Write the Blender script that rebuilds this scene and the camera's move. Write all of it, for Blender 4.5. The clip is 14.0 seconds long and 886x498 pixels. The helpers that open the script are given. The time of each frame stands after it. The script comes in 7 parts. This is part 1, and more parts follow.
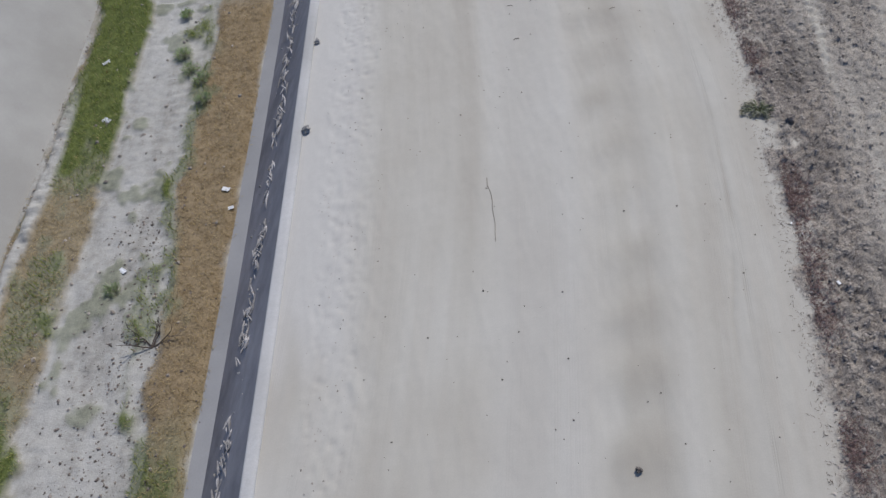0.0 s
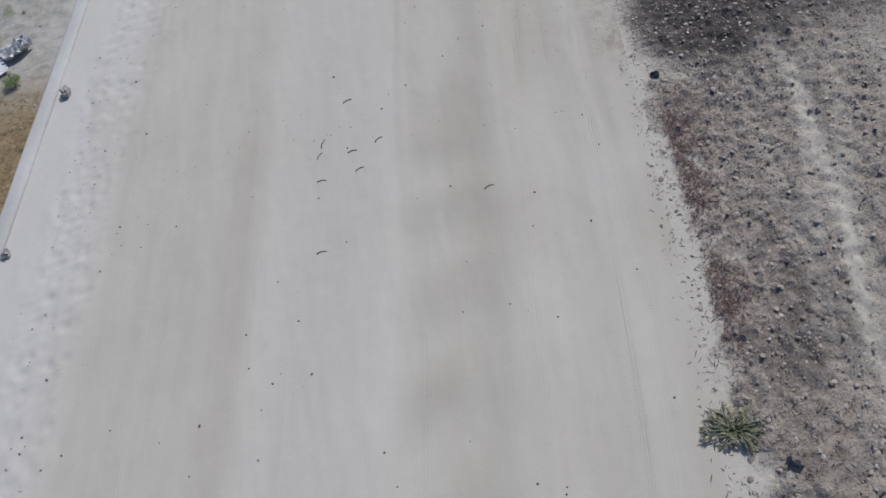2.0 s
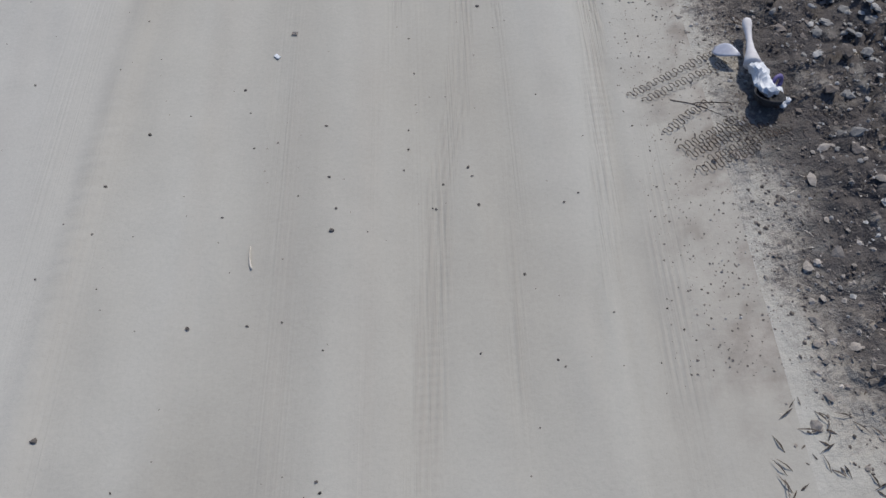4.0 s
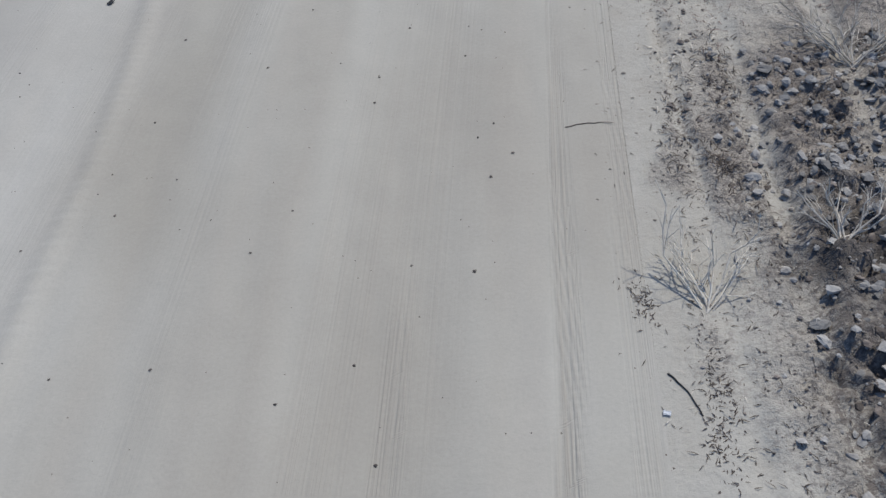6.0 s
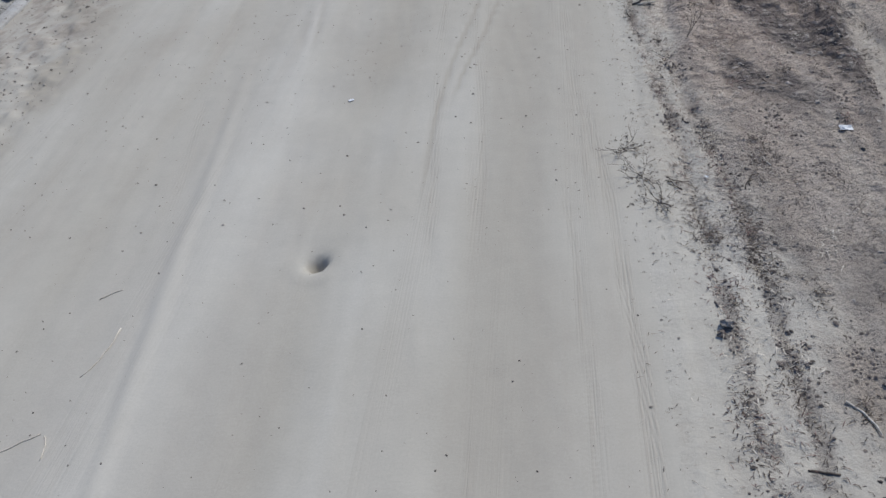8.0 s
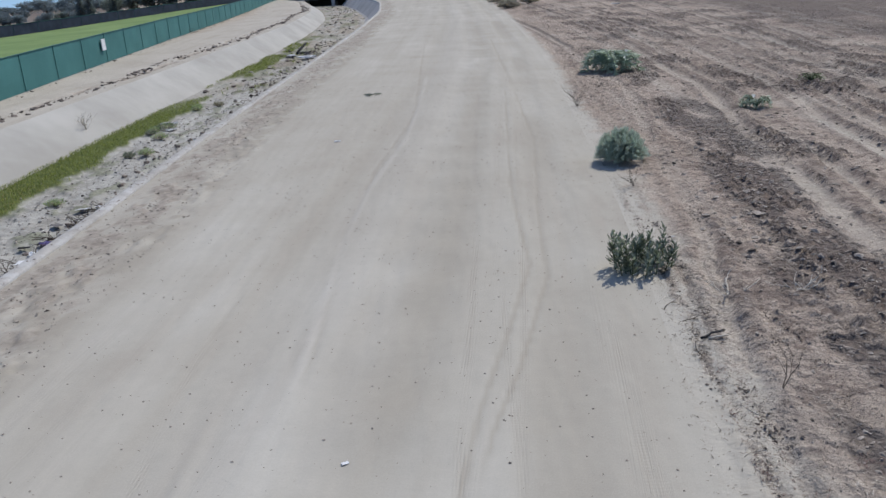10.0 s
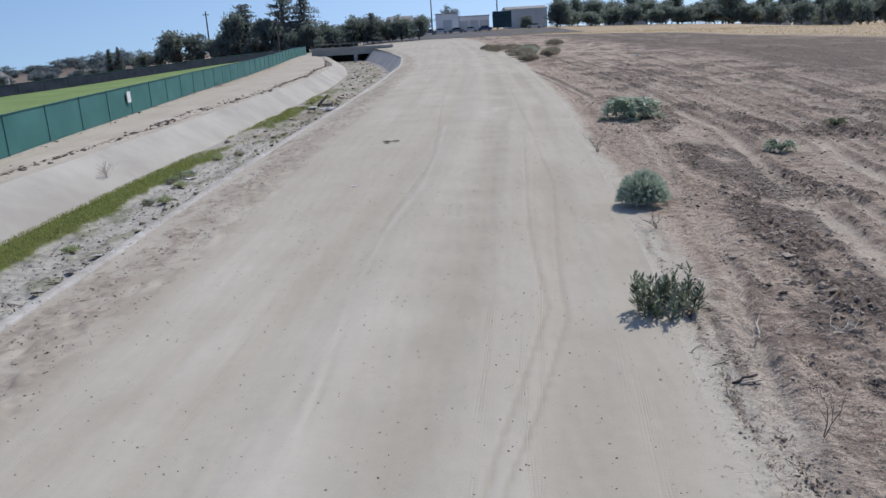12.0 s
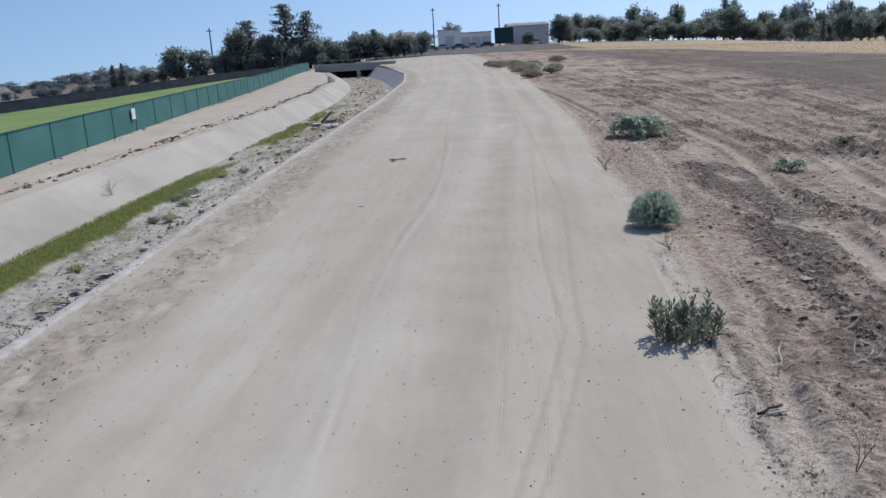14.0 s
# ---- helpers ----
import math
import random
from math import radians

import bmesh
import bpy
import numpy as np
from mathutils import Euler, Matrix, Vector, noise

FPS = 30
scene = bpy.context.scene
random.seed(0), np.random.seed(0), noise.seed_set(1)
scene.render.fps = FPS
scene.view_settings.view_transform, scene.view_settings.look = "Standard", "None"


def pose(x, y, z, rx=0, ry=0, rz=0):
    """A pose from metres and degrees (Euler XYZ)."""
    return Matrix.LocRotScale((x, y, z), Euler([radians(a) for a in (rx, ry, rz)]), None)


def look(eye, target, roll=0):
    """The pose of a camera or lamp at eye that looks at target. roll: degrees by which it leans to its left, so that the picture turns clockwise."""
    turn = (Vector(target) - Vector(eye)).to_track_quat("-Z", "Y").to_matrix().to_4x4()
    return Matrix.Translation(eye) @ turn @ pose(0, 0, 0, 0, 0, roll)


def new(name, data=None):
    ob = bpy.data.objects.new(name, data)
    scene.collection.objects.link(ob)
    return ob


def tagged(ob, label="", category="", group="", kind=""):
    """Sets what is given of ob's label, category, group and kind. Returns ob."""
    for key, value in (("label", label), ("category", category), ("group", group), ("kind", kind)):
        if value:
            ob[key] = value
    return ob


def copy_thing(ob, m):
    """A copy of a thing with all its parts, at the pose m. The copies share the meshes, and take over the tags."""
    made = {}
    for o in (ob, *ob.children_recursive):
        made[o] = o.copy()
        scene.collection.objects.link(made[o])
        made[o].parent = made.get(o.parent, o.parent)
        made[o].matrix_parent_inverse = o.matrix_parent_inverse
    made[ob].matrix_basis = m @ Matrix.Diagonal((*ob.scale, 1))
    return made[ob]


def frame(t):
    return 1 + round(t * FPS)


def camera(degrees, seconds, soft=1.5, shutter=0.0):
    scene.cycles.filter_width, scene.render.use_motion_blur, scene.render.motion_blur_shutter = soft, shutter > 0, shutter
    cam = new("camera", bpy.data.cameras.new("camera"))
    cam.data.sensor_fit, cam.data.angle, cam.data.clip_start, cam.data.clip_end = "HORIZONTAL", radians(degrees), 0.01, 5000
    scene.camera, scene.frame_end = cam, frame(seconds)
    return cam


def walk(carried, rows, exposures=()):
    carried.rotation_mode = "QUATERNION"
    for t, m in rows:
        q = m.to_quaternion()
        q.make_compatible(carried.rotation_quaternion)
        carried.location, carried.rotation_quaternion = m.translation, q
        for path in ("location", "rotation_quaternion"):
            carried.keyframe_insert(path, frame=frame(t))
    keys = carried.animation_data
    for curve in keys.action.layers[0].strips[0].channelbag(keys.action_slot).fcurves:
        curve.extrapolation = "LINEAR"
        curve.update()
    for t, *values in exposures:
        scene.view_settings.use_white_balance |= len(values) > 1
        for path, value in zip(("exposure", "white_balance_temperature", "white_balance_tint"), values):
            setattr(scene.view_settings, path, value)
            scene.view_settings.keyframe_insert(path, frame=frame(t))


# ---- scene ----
cam = camera(58.0, 14.0)
PATH = [
    (0, (-5.219, -2.085, 8.829), (-5.139, -0.897, 7.222), -9.31),
    (0.5, (-4.962, -1.036, 8.750), (-4.857, 0.206, 7.185), -10.09),
    (0.6, (-4.657, -0.777, 8.681), (-4.576, 0.459, 7.110), -11.39),
    (0.7, (-3.886, 0.593, 8.196), (-3.822, 1.789, 6.594), -10.95),
    (1, (-3.484, 0.902, 7.779), (-3.395, 2.075, 6.162), -10.54),
    (1.5, (-2.942, 1.609, 7.449), (-2.873, 2.761, 5.816), -11.46),
    (1.8, (-2.657, 2.091, 7.298), (-2.601, 3.226, 5.652), -12.09),
    (2, (-1.559, 3.726, 6.275), (-1.564, 4.863, 4.630), -14.67),
    (2.2, (-1.246, 4.254, 6.290), (-1.268, 5.382, 4.640), -15.00),
    (4.3, (-0.123, 9.845, 2.214), (-0.014, 10.921, 0.531), -4.79),
    (4.5, (-0.048, 10.137, 2.287), (0.052, 11.186, 0.587), -4.65),
    (5, (0.259, 10.760, 2.431), (0.300, 11.978, 0.845), -4.37),
    (5.1, (0.279, 10.866, 2.452), (0.330, 12.097, 0.876), -3.57),
    (5.2, (0.504, 11.909, 2.343), (0.581, 13.125, 0.757), -4.21),
    (5.5, (0.597, 12.299, 2.413), (0.644, 13.486, 0.804), -4.94),
    (6, (0.727, 12.717, 2.422), (0.756, 14.044, 0.926), -5.09),
    (6.2, (0.813, 12.853, 2.418), (0.845, 14.259, 0.997), -6.56),
    (6.3, (1.121, 14.135, 2.667), (1.161, 15.674, 1.390), -5.14),
    (6.5, (1.108, 14.653, 2.990), (1.157, 16.204, 1.728), -6.40),
    (7, (1.218, 15.545, 3.182), (1.254, 17.089, 1.912), -6.01),
    (7.1, (1.245, 15.719, 3.213), (1.275, 17.262, 1.942), -6.18),
    (7.2, (1.219, 16.902, 3.313), (1.258, 18.469, 2.071), -4.88),
    (7.5, (1.284, 17.376, 3.394), (1.308, 18.938, 2.145), -5.23),
    (8, (1.348, 18.147, 3.466), (1.354, 19.714, 2.224), -5.58),
    (8.2, (1.347, 18.465, 3.503), (1.352, 20.050, 2.282), -5.41),
    (8.3, (1.227, 19.541, 3.238), (1.255, 21.283, 2.256), -4.15),
    (8.5, (1.261, 19.640, 3.227), (1.296, 21.395, 2.269), -4.01),
    (9, (1.323, 19.787, 3.237), (1.364, 21.594, 2.380), -3.37),
    (9.2, (1.295, 19.867, 3.242), (1.354, 21.696, 2.436), -2.95),
    (11.3, (1.299, 20.322, 3.007), (1.305, 22.236, 2.428), -3.26),
    (11.5, (1.311, 20.320, 2.991), (1.317, 22.236, 2.418), -3.36),
    (12, (1.361, 20.417, 2.955), (1.363, 22.344, 2.420), -3.33),
    (12.5, (1.341, 20.462, 2.955), (1.340, 22.393, 2.436), -3.25),
    (13, (1.252, 20.545, 2.995), (1.254, 22.482, 2.496), -3.28),
    (13.5, (1.246, 20.544, 3.007), (1.249, 22.482, 2.514), -3.25),
    (14, (1.236, 20.572, 3.021), (1.236, 22.509, 2.522), -3.31),
]
EXPOSURES = [(0, 0.08, 6420, 10), (2.2, 0.08, 6420, 9.5), (4.3, 0.06, 6400, 8.3), (6.2, 0.08, 6340, 7.5), (9.2, 0.12, 6370, 8), (11.3, 0.21, 6560, 10.3), (14, 0.20, 6570, 10.3)]
walk(cam, [(t, look(eye, target, roll)) for t, eye, target, roll in PATH], EXPOSURES)

# ---- light ----
SUN_AZ, SUN_EL = radians(39), radians(50)
world = bpy.data.worlds.new("sky")
scene.world = world
world.use_nodes = True
wn = world.node_tree.nodes
sky = wn.new("ShaderNodeTexSky")
sky.sky_type = "NISHITA"
sky.sun_disc = False
sky.sun_elevation, sky.sun_rotation = SUN_EL, SUN_AZ
sky.air_density, sky.dust_density, sky.ozone_density = 1.0, 1.2, 6.0
lift = wn.new("ShaderNodeVectorMath")
lift.operation = "ADD"
lift.inputs[1].default_value = (0, 0, 0.16)
way = wn.new("ShaderNodeTexCoord")
world.node_tree.links.new(way.outputs["Generated"], lift.inputs[0])
world.node_tree.links.new(lift.outputs[0], sky.inputs["Vector"])
world.node_tree.links.new(sky.outputs[0], wn["Background"].inputs[0])
wn["Background"].inputs[1].default_value = 0.118
sun = new("sun", bpy.data.lights.new("sun", "SUN"))
sun.data.energy, sun.data.angle, sun.data.color = 2.8, radians(0.6), (1.0, 0.948, 0.868)
sun.matrix_world = look((0, 0, 30), (-math.sin(SUN_AZ) * math.cos(SUN_EL), -math.cos(SUN_AZ) * math.cos(SUN_EL), 30 - math.sin(SUN_EL)))


# ---- materials ----
def material(name, rough=0.9, metal=0.0, spec=0.25):
    m = bpy.data.materials.new(name)
    m.use_nodes = True
    b = m.node_tree.nodes["Principled BSDF"]
    b.inputs["Roughness"].default_value = rough
    b.inputs["Metallic"].default_value = metal
    b.inputs["Specular IOR Level"].default_value = spec
    return m


class Graph:
    """Short ways to wire a material's nodes."""

    def __init__(self, m):
        self.t = m.node_tree
        self.bsdf = self.t.nodes["Principled BSDF"]

    def node(self, kind, **values):
        n = self.t.nodes.new("ShaderNode" + kind)
        for k, v in values.items():
            n.inputs[k].default_value = v
        return n

    def link(self, a, b):
        self.t.links.new(a, b)

    def coords(self, which="Object", scale=(1, 1, 1)):
        c = self.node("TexCoord")
        mp = self.node("Mapping")
        mp.inputs["Scale"].default_value = scale
        self.link(c.outputs[which], mp.inputs["Vector"])
        return mp.outputs[0]

    def noise(self, vec, scale=1.0, detail=4.0, rough=0.55):
        n = self.node("TexNoise", Scale=scale, Detail=detail, Roughness=rough)
        self.link(vec, n.inputs["Vector"])
        return n.outputs["Fac"]

    def cells(self, vec, scale=1.0, spread=1.0):
        n = self.node("TexVoronoi", Scale=scale, Randomness=spread)
        self.link(vec, n.inputs["Vector"])
        return n.outputs["Distance"]

    def ramp(self, fac, *stops):
        r = self.node("ValToRGB")
        e = r.color_ramp.elements
        while len(e) < len(stops):
            e.new(0.5)
        for el, (p, c) in zip(e, stops):
            el.position = p
            el.color = (*c, 1) if isinstance(c, tuple) else (c, c, c, 1)
        self.link(fac, r.inputs[0])
        return r.outputs[0]

    def mix(self, fac, a, b, kind="MIX"):
        n = self.t.nodes.new("ShaderNodeMix")
        n.data_type, n.blend_type = "RGBA", kind
        for sock, v in ((n.inputs[0], fac), (n.inputs[6], a), (n.inputs[7], b)):
            if isinstance(v, (int, float)):
                sock.default_value = v
            elif isinstance(v, tuple):
                sock.default_value = (*v, 1)
            else:
                self.link(v, sock)
        return n.outputs[2]

    def math(self, op, a, b=0.0, clamp=False):
        n = self.t.nodes.new("ShaderNodeMath")
        n.operation, n.use_clamp = op, clamp
        for sock, v in zip(n.inputs, (a, b)):
            if isinstance(v, (int, float)):
                sock.default_value = v
            else:
                self.link(v, sock)
        return n.outputs[0]

    def attr(self, name):
        n = self.node("Attribute")
        n.attribute_name = name
        return n.outputs["Fac"]

    def random(self):
        return self.node("ObjectInfo").outputs["Random"]

    def island(self):
        return self.node("NewGeometry").outputs["Random Per Island"]

    def bump(self, height, strength=0.4, distance=0.02):
        n = self.node("Bump", Strength=strength, Distance=distance)
        self.link(height, n.inputs["Height"])
        self.link(n.outputs[0], self.bsdf.inputs["Normal"])

    def color(self, c):
        if isinstance(c, tuple):
            self.bsdf.inputs["Base Color"].default_value = (*c, 1)
        else:
            self.link(c, self.bsdf.inputs["Base Color"])


def mottled(name, c1, c2, scale=4.0, rough=0.85, metal=0.0, bump=0.3, distance=0.01, fine=40.0, vary="none", spec=0.25):
    """Two tones at two scales, with fine relief; vary: tones that differ by object or by loose piece."""
    m = material(name, rough, metal, spec)
    g = Graph(m)
    v = g.coords()
    a, b = g.noise(v, scale), g.noise(v, fine, 3.0)
    f = g.math("ADD", g.math("MULTIPLY", a, 0.7), g.math("MULTIPLY", b, 0.3))
    col = g.ramp(f, (0.35, c1), (0.65, c2))
    if vary != "none":
        r = g.random() if vary == "object" else g.island()
        col = g.mix(1.0, col, g.ramp(r, (0.0, 0.6), (1.0, 1.35)), "MULTIPLY")
    g.color(col)
    g.bump(b, bump, distance)
    return m


def road_material():
    m = material("packed_dirt", 0.95, 0, 0.15)
    g = Graph(m)
    uv = g.coords("UV")
    long_a = g.noise(g.coords("UV", (1.6, 0.07, 1)), 1.0, 4)
    long_b = g.noise(g.coords("UV", (5.0, 0.12, 1)), 1.0, 3)
    patch = g.noise(uv, 0.55, 3)
    fine = g.noise(uv, 55.0, 4, 0.7)
    mid = g.noise(uv, 7.0, 5, 0.65)
    f = g.math("ADD", g.math("MULTIPLY", long_a, 0.55), g.math("MULTIPLY", patch, 0.45))
    col = g.ramp(f, (0.33, (0.405, 0.368, 0.312)), (0.5, (0.47, 0.439, 0.38)), (0.68, (0.525, 0.499, 0.443)))
    col = g.mix(g.ramp(long_b, (0.5, 0.0), (0.75, 0.35)), col, (0.445, 0.398, 0.338))
    col = g.mix(g.attr("rut"), col, (0.372, 0.338, 0.282))
    col = g.mix(g.attr("dust"), col, (0.55, 0.53, 0.495))
    col = g.mix(g.attr("crumb"), col, g.ramp(mid, (0.35, (0.25, 0.213, 0.178)), (0.65, (0.41, 0.366, 0.312))))
    col = g.mix(0.12, col, g.ramp(mid, (0.3, 0.62), (0.7, 1.0)), "MULTIPLY")
    col = g.mix(0.16, col, g.ramp(fine, (0.25, 0.5), (0.7, 1.0)), "MULTIPLY")
    g.color(col)
    # tyre grooves: fine ribs along the road where tyres ran
    sep = g.node("SeparateXYZ")
    g.link(uv, sep.inputs[0])
    rib = g.math("SINE", g.math("MULTIPLY", g.attr("rib"), 240.0))
    tread = g.math("SINE", g.math("MULTIPLY", sep.outputs[1], 170.0))
    blocks = g.math("MULTIPLY", g.math("MULTIPLY", tread, 0.25), g.ramp(g.noise(g.coords("UV", (3.0, 0.5, 1)), 1.0, 2), (0.5, 0.0), (0.58, 1.0)))
    hair = g.ramp(g.noise(g.coords("UV", (70.0, 0.35, 1)), 1.0, 2), (0.42, 0.0), (0.58, 1.0))
    scored = g.ramp(g.noise(g.coords("UV", (2.6, 0.10, 1)), 1.0, 3), (0.52, 0.0), (0.62, 0.8))
    groove = g.math("MULTIPLY", g.math("ADD", g.math("MULTIPLY", rib, 0.35), g.math("ADD", blocks, hair)), g.attr("tread"))
    groove = g.math("ADD", groove, g.math("MULTIPLY", hair, g.math("MULTIPLY", scored, 0.45)))
    g.color(g.mix(g.math("MULTIPLY", groove, 0.22, True), col, (0.33, 0.288, 0.243)))
    h = g.math("ADD", g.math("MULTIPLY", groove, 0.32), g.math("ADD", g.math("MULTIPLY", fine, 0.22), g.math("MULTIPLY", mid, 0.35)))
    g.bump(h, 0.55, 0.012)
    return m


def field_material():
    m = material("field_soil", 0.97, 0, 0.12)
    g = Graph(m)
    uv = g.coords("UV")
    big = g.noise(uv, 0.35, 4)
    streak = g.noise(g.coords("UV", (2.2, 0.16, 1)), 1.0, 4)
    mid = g.noise(uv, 6.0, 5, 0.7)
    fine = g.noise(uv, 42.0, 4, 0.7)
    f = g.math("ADD", g.math("MULTIPLY", big, 0.4), g.math("ADD", g.math("MULTIPLY", streak, 0.3), g.math("MULTIPLY", mid, 0.3)))
    col = g.ramp(f, (0.32, (0.31, 0.252, 0.203)), (0.5, (0.43, 0.362, 0.30)), (0.66, (0.52, 0.453, 0.385)))
    col = g.mix(g.attr("dark"), col, g.ramp(mid, (0.3, (0.10, 0.085, 0.075)), (0.7, (0.205, 0.175, 0.152))))
    col = g.mix(g.attr("burnt"), col, (0.05, 0.045, 0.046))
    col = g.mix(g.attr("dry"), col, g.ramp(mid, (0.3, (0.35, 0.28, 0.195)), (0.7, (0.49, 0.41, 0.305))))
    col = g.mix(0.55, col, g.ramp(fine, (0.25, 0.35), (0.7, 1.0)), "MULTIPLY")
    # Dark spots: dry litter, plus shadow patches of rough soil as colour.
    clump = g.math("ADD", g.noise(uv, 6.0, 6, 0.75), g.math("MULTIPLY", g.attr("dark"), 0.05))
    speck = g.math("ADD", g.noise(uv, 34.0, 5, 0.72), g.math("MULTIPLY", g.attr("speck"), 0.11))
    grit = g.math("ADD", g.noise(uv, 75.0, 4, 0.7), g.math("MULTIPLY", g.attr("speck"), 0.07))
    spots = g.math("MAXIMUM", g.ramp(speck, (0.575, 0.0), (0.635, 0.85)), g.ramp(grit, (0.60, 0.0), (0.66, 0.7)))
    spots = g.math("MAXIMUM", spots, g.ramp(clump, (0.565, 0.0), (0.63, 0.75)))
    col = g.mix(spots, col, (0.105, 0.088, 0.08))
    bent = g.node("VectorMath")
    bent.operation = "MULTIPLY_ADD"
    warp = g.node("TexNoise", Scale=4.0, Detail=3.0)
    g.link(uv, warp.inputs["Vector"])
    g.link(warp.outputs["Color"], bent.inputs[0])
    bent.inputs[1].default_value = (0.22, 0.22, 0)
    g.link(uv, bent.inputs[2])
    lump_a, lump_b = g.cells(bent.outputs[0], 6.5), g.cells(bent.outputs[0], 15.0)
    # Shading put into the colour: dark between clods, pale on their tops.
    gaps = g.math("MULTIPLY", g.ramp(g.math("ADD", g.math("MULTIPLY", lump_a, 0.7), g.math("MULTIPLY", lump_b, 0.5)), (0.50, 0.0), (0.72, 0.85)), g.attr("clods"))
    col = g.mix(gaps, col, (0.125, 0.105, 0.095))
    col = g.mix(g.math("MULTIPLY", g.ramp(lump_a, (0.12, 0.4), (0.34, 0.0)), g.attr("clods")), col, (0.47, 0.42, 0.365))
    lift = g.math("MULTIPLY", g.attr("till"), 0.09)
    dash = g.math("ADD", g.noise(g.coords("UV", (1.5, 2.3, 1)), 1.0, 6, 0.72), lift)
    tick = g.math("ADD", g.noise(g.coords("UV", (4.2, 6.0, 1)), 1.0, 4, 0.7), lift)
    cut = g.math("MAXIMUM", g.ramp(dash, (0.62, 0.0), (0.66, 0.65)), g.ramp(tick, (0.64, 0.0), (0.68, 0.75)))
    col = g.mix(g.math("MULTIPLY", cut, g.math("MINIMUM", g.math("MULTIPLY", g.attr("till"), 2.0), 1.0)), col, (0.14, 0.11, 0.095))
    packed = g.ramp(f, (0.33, (0.395, 0.353, 0.296)), (0.5, (0.465, 0.434, 0.376)), (0.68, (0.52, 0.493, 0.438)))
    packed = g.mix(0.2, packed, g.ramp(fine, (0.25, 0.5), (0.7, 1.0)), "MULTIPLY")
    col = g.mix(g.attr("ashen"), col, g.mix(1.0, col, (0.96, 1.0, 1.03), "MULTIPLY"))
    col = g.mix(g.math("SUBTRACT", 1.0, g.attr("ashen")), col, g.mix(1.0, col, (1.27, 1.235, 1.215), "MULTIPLY"))
    packed = g.mix(g.math("MULTIPLY", spots, g.math("MULTIPLY", g.attr("speck"), 1.1, True)), packed, (0.16, 0.135, 0.12))
    col = g.mix(g.attr("pale"), col, packed)
    g.color(col)
    h = g.math("ADD", g.math("MULTIPLY", fine, 0.5), g.math("MULTIPLY", mid, 1.0))
    h = g.math("SUBTRACT", h, g.math("MULTIPLY", g.math("ADD", lump_a, g.math("MULTIPLY", lump_b, 0.5)), g.math("ADD", 0.35, g.math("MULTIPLY", g.attr("clods"), 1.9))))
    h = g.math("MULTIPLY", h, g.math("SUBTRACT", 1.0, g.math("MULTIPLY", g.attr("pale"), 0.8)))
    g.bump(h, 0.9, 0.045)
    return m


def concrete_material(name, c1, c2, crack=True):
    m = material(name, 0.88, 0, 0.2)
    g = Graph(m)
    v = g.coords()
    a, b, c = g.noise(v, 0.3, 3), g.noise(v, 2.2, 4, 0.55), g.noise(v, 60, 3)
    f = g.math("ADD", g.math("MULTIPLY", a, 0.75), g.math("MULTIPLY", b, 0.25))
    col = g.ramp(f, (0.35, c1), (0.65, c2))
    col = g.mix(0.25, col, g.ramp(c, (0.3, 0.55), (0.7, 1.0)), "MULTIPLY")
    g.color(col)
    g.bump(g.math("ADD", b, g.math("MULTIPLY", c, 0.3)), 0.15, 0.008)
    return m


def lip_material():
    m = material("dusty_concrete", 0.9, 0, 0.2)
    g = Graph(m)
    uv = g.coords("UV")
    a, b, c = g.noise(uv, 0.6, 4), g.noise(uv, 7.0, 5, 0.7), g.noise(uv, 60, 3)
    col = g.ramp(a, (0.35, (0.43, 0.42, 0.40)), (0.65, (0.56, 0.55, 0.535)))
    soil = g.ramp(b, (0.35, (0.27, 0.24, 0.21)), (0.65, (0.44, 0.405, 0.355)))
    col = g.mix(g.math("MULTIPLY", g.ramp(g.noise(uv, 2.4, 6, 0.75), (0.42, 0.0), (0.52, 0.95)), g.attr("dirt")), col, soil)
    col = g.mix(0.25, col, g.ramp(c, (0.3, 0.55), (0.7, 1.0)), "MULTIPLY")
    g.color(col)
    g.bump(g.math("ADD", b, g.math("MULTIPLY", c, 0.3)), 0.3, 0.012)
    return m


def wall_material():
    m = material("shade_tinted_concrete", 0.9, 0, 0.2)
    g = Graph(m)
    v = g.coords()
    a, b, c = g.noise(v, 0.4, 4), g.noise(v, 2.4, 5, 0.65), g.noise(v, 60, 3)
    f = g.math("ADD", g.math("MULTIPLY", a, 0.55), g.math("MULTIPLY", b, 0.45))
    col = g.ramp(f, (0.35, (0.38, 0.362, 0.35)), (0.65, (0.56, 0.54, 0.52)))
    # Darker tint that puts the wall's shade into its base colour.
    col = g.mix(g.attr("wall_shade"), col, g.ramp(f, (0.35, (0.20, 0.186, 0.19)), (0.65, (0.37, 0.345, 0.345))))
    col = g.mix(0.25, col, g.ramp(c, (0.3, 0.55), (0.7, 1.0)), "MULTIPLY")
    g.color(col)
    g.bump(g.math("ADD", b, g.math("MULTIPLY", c, 0.3)), 0.4, 0.012)
    return m


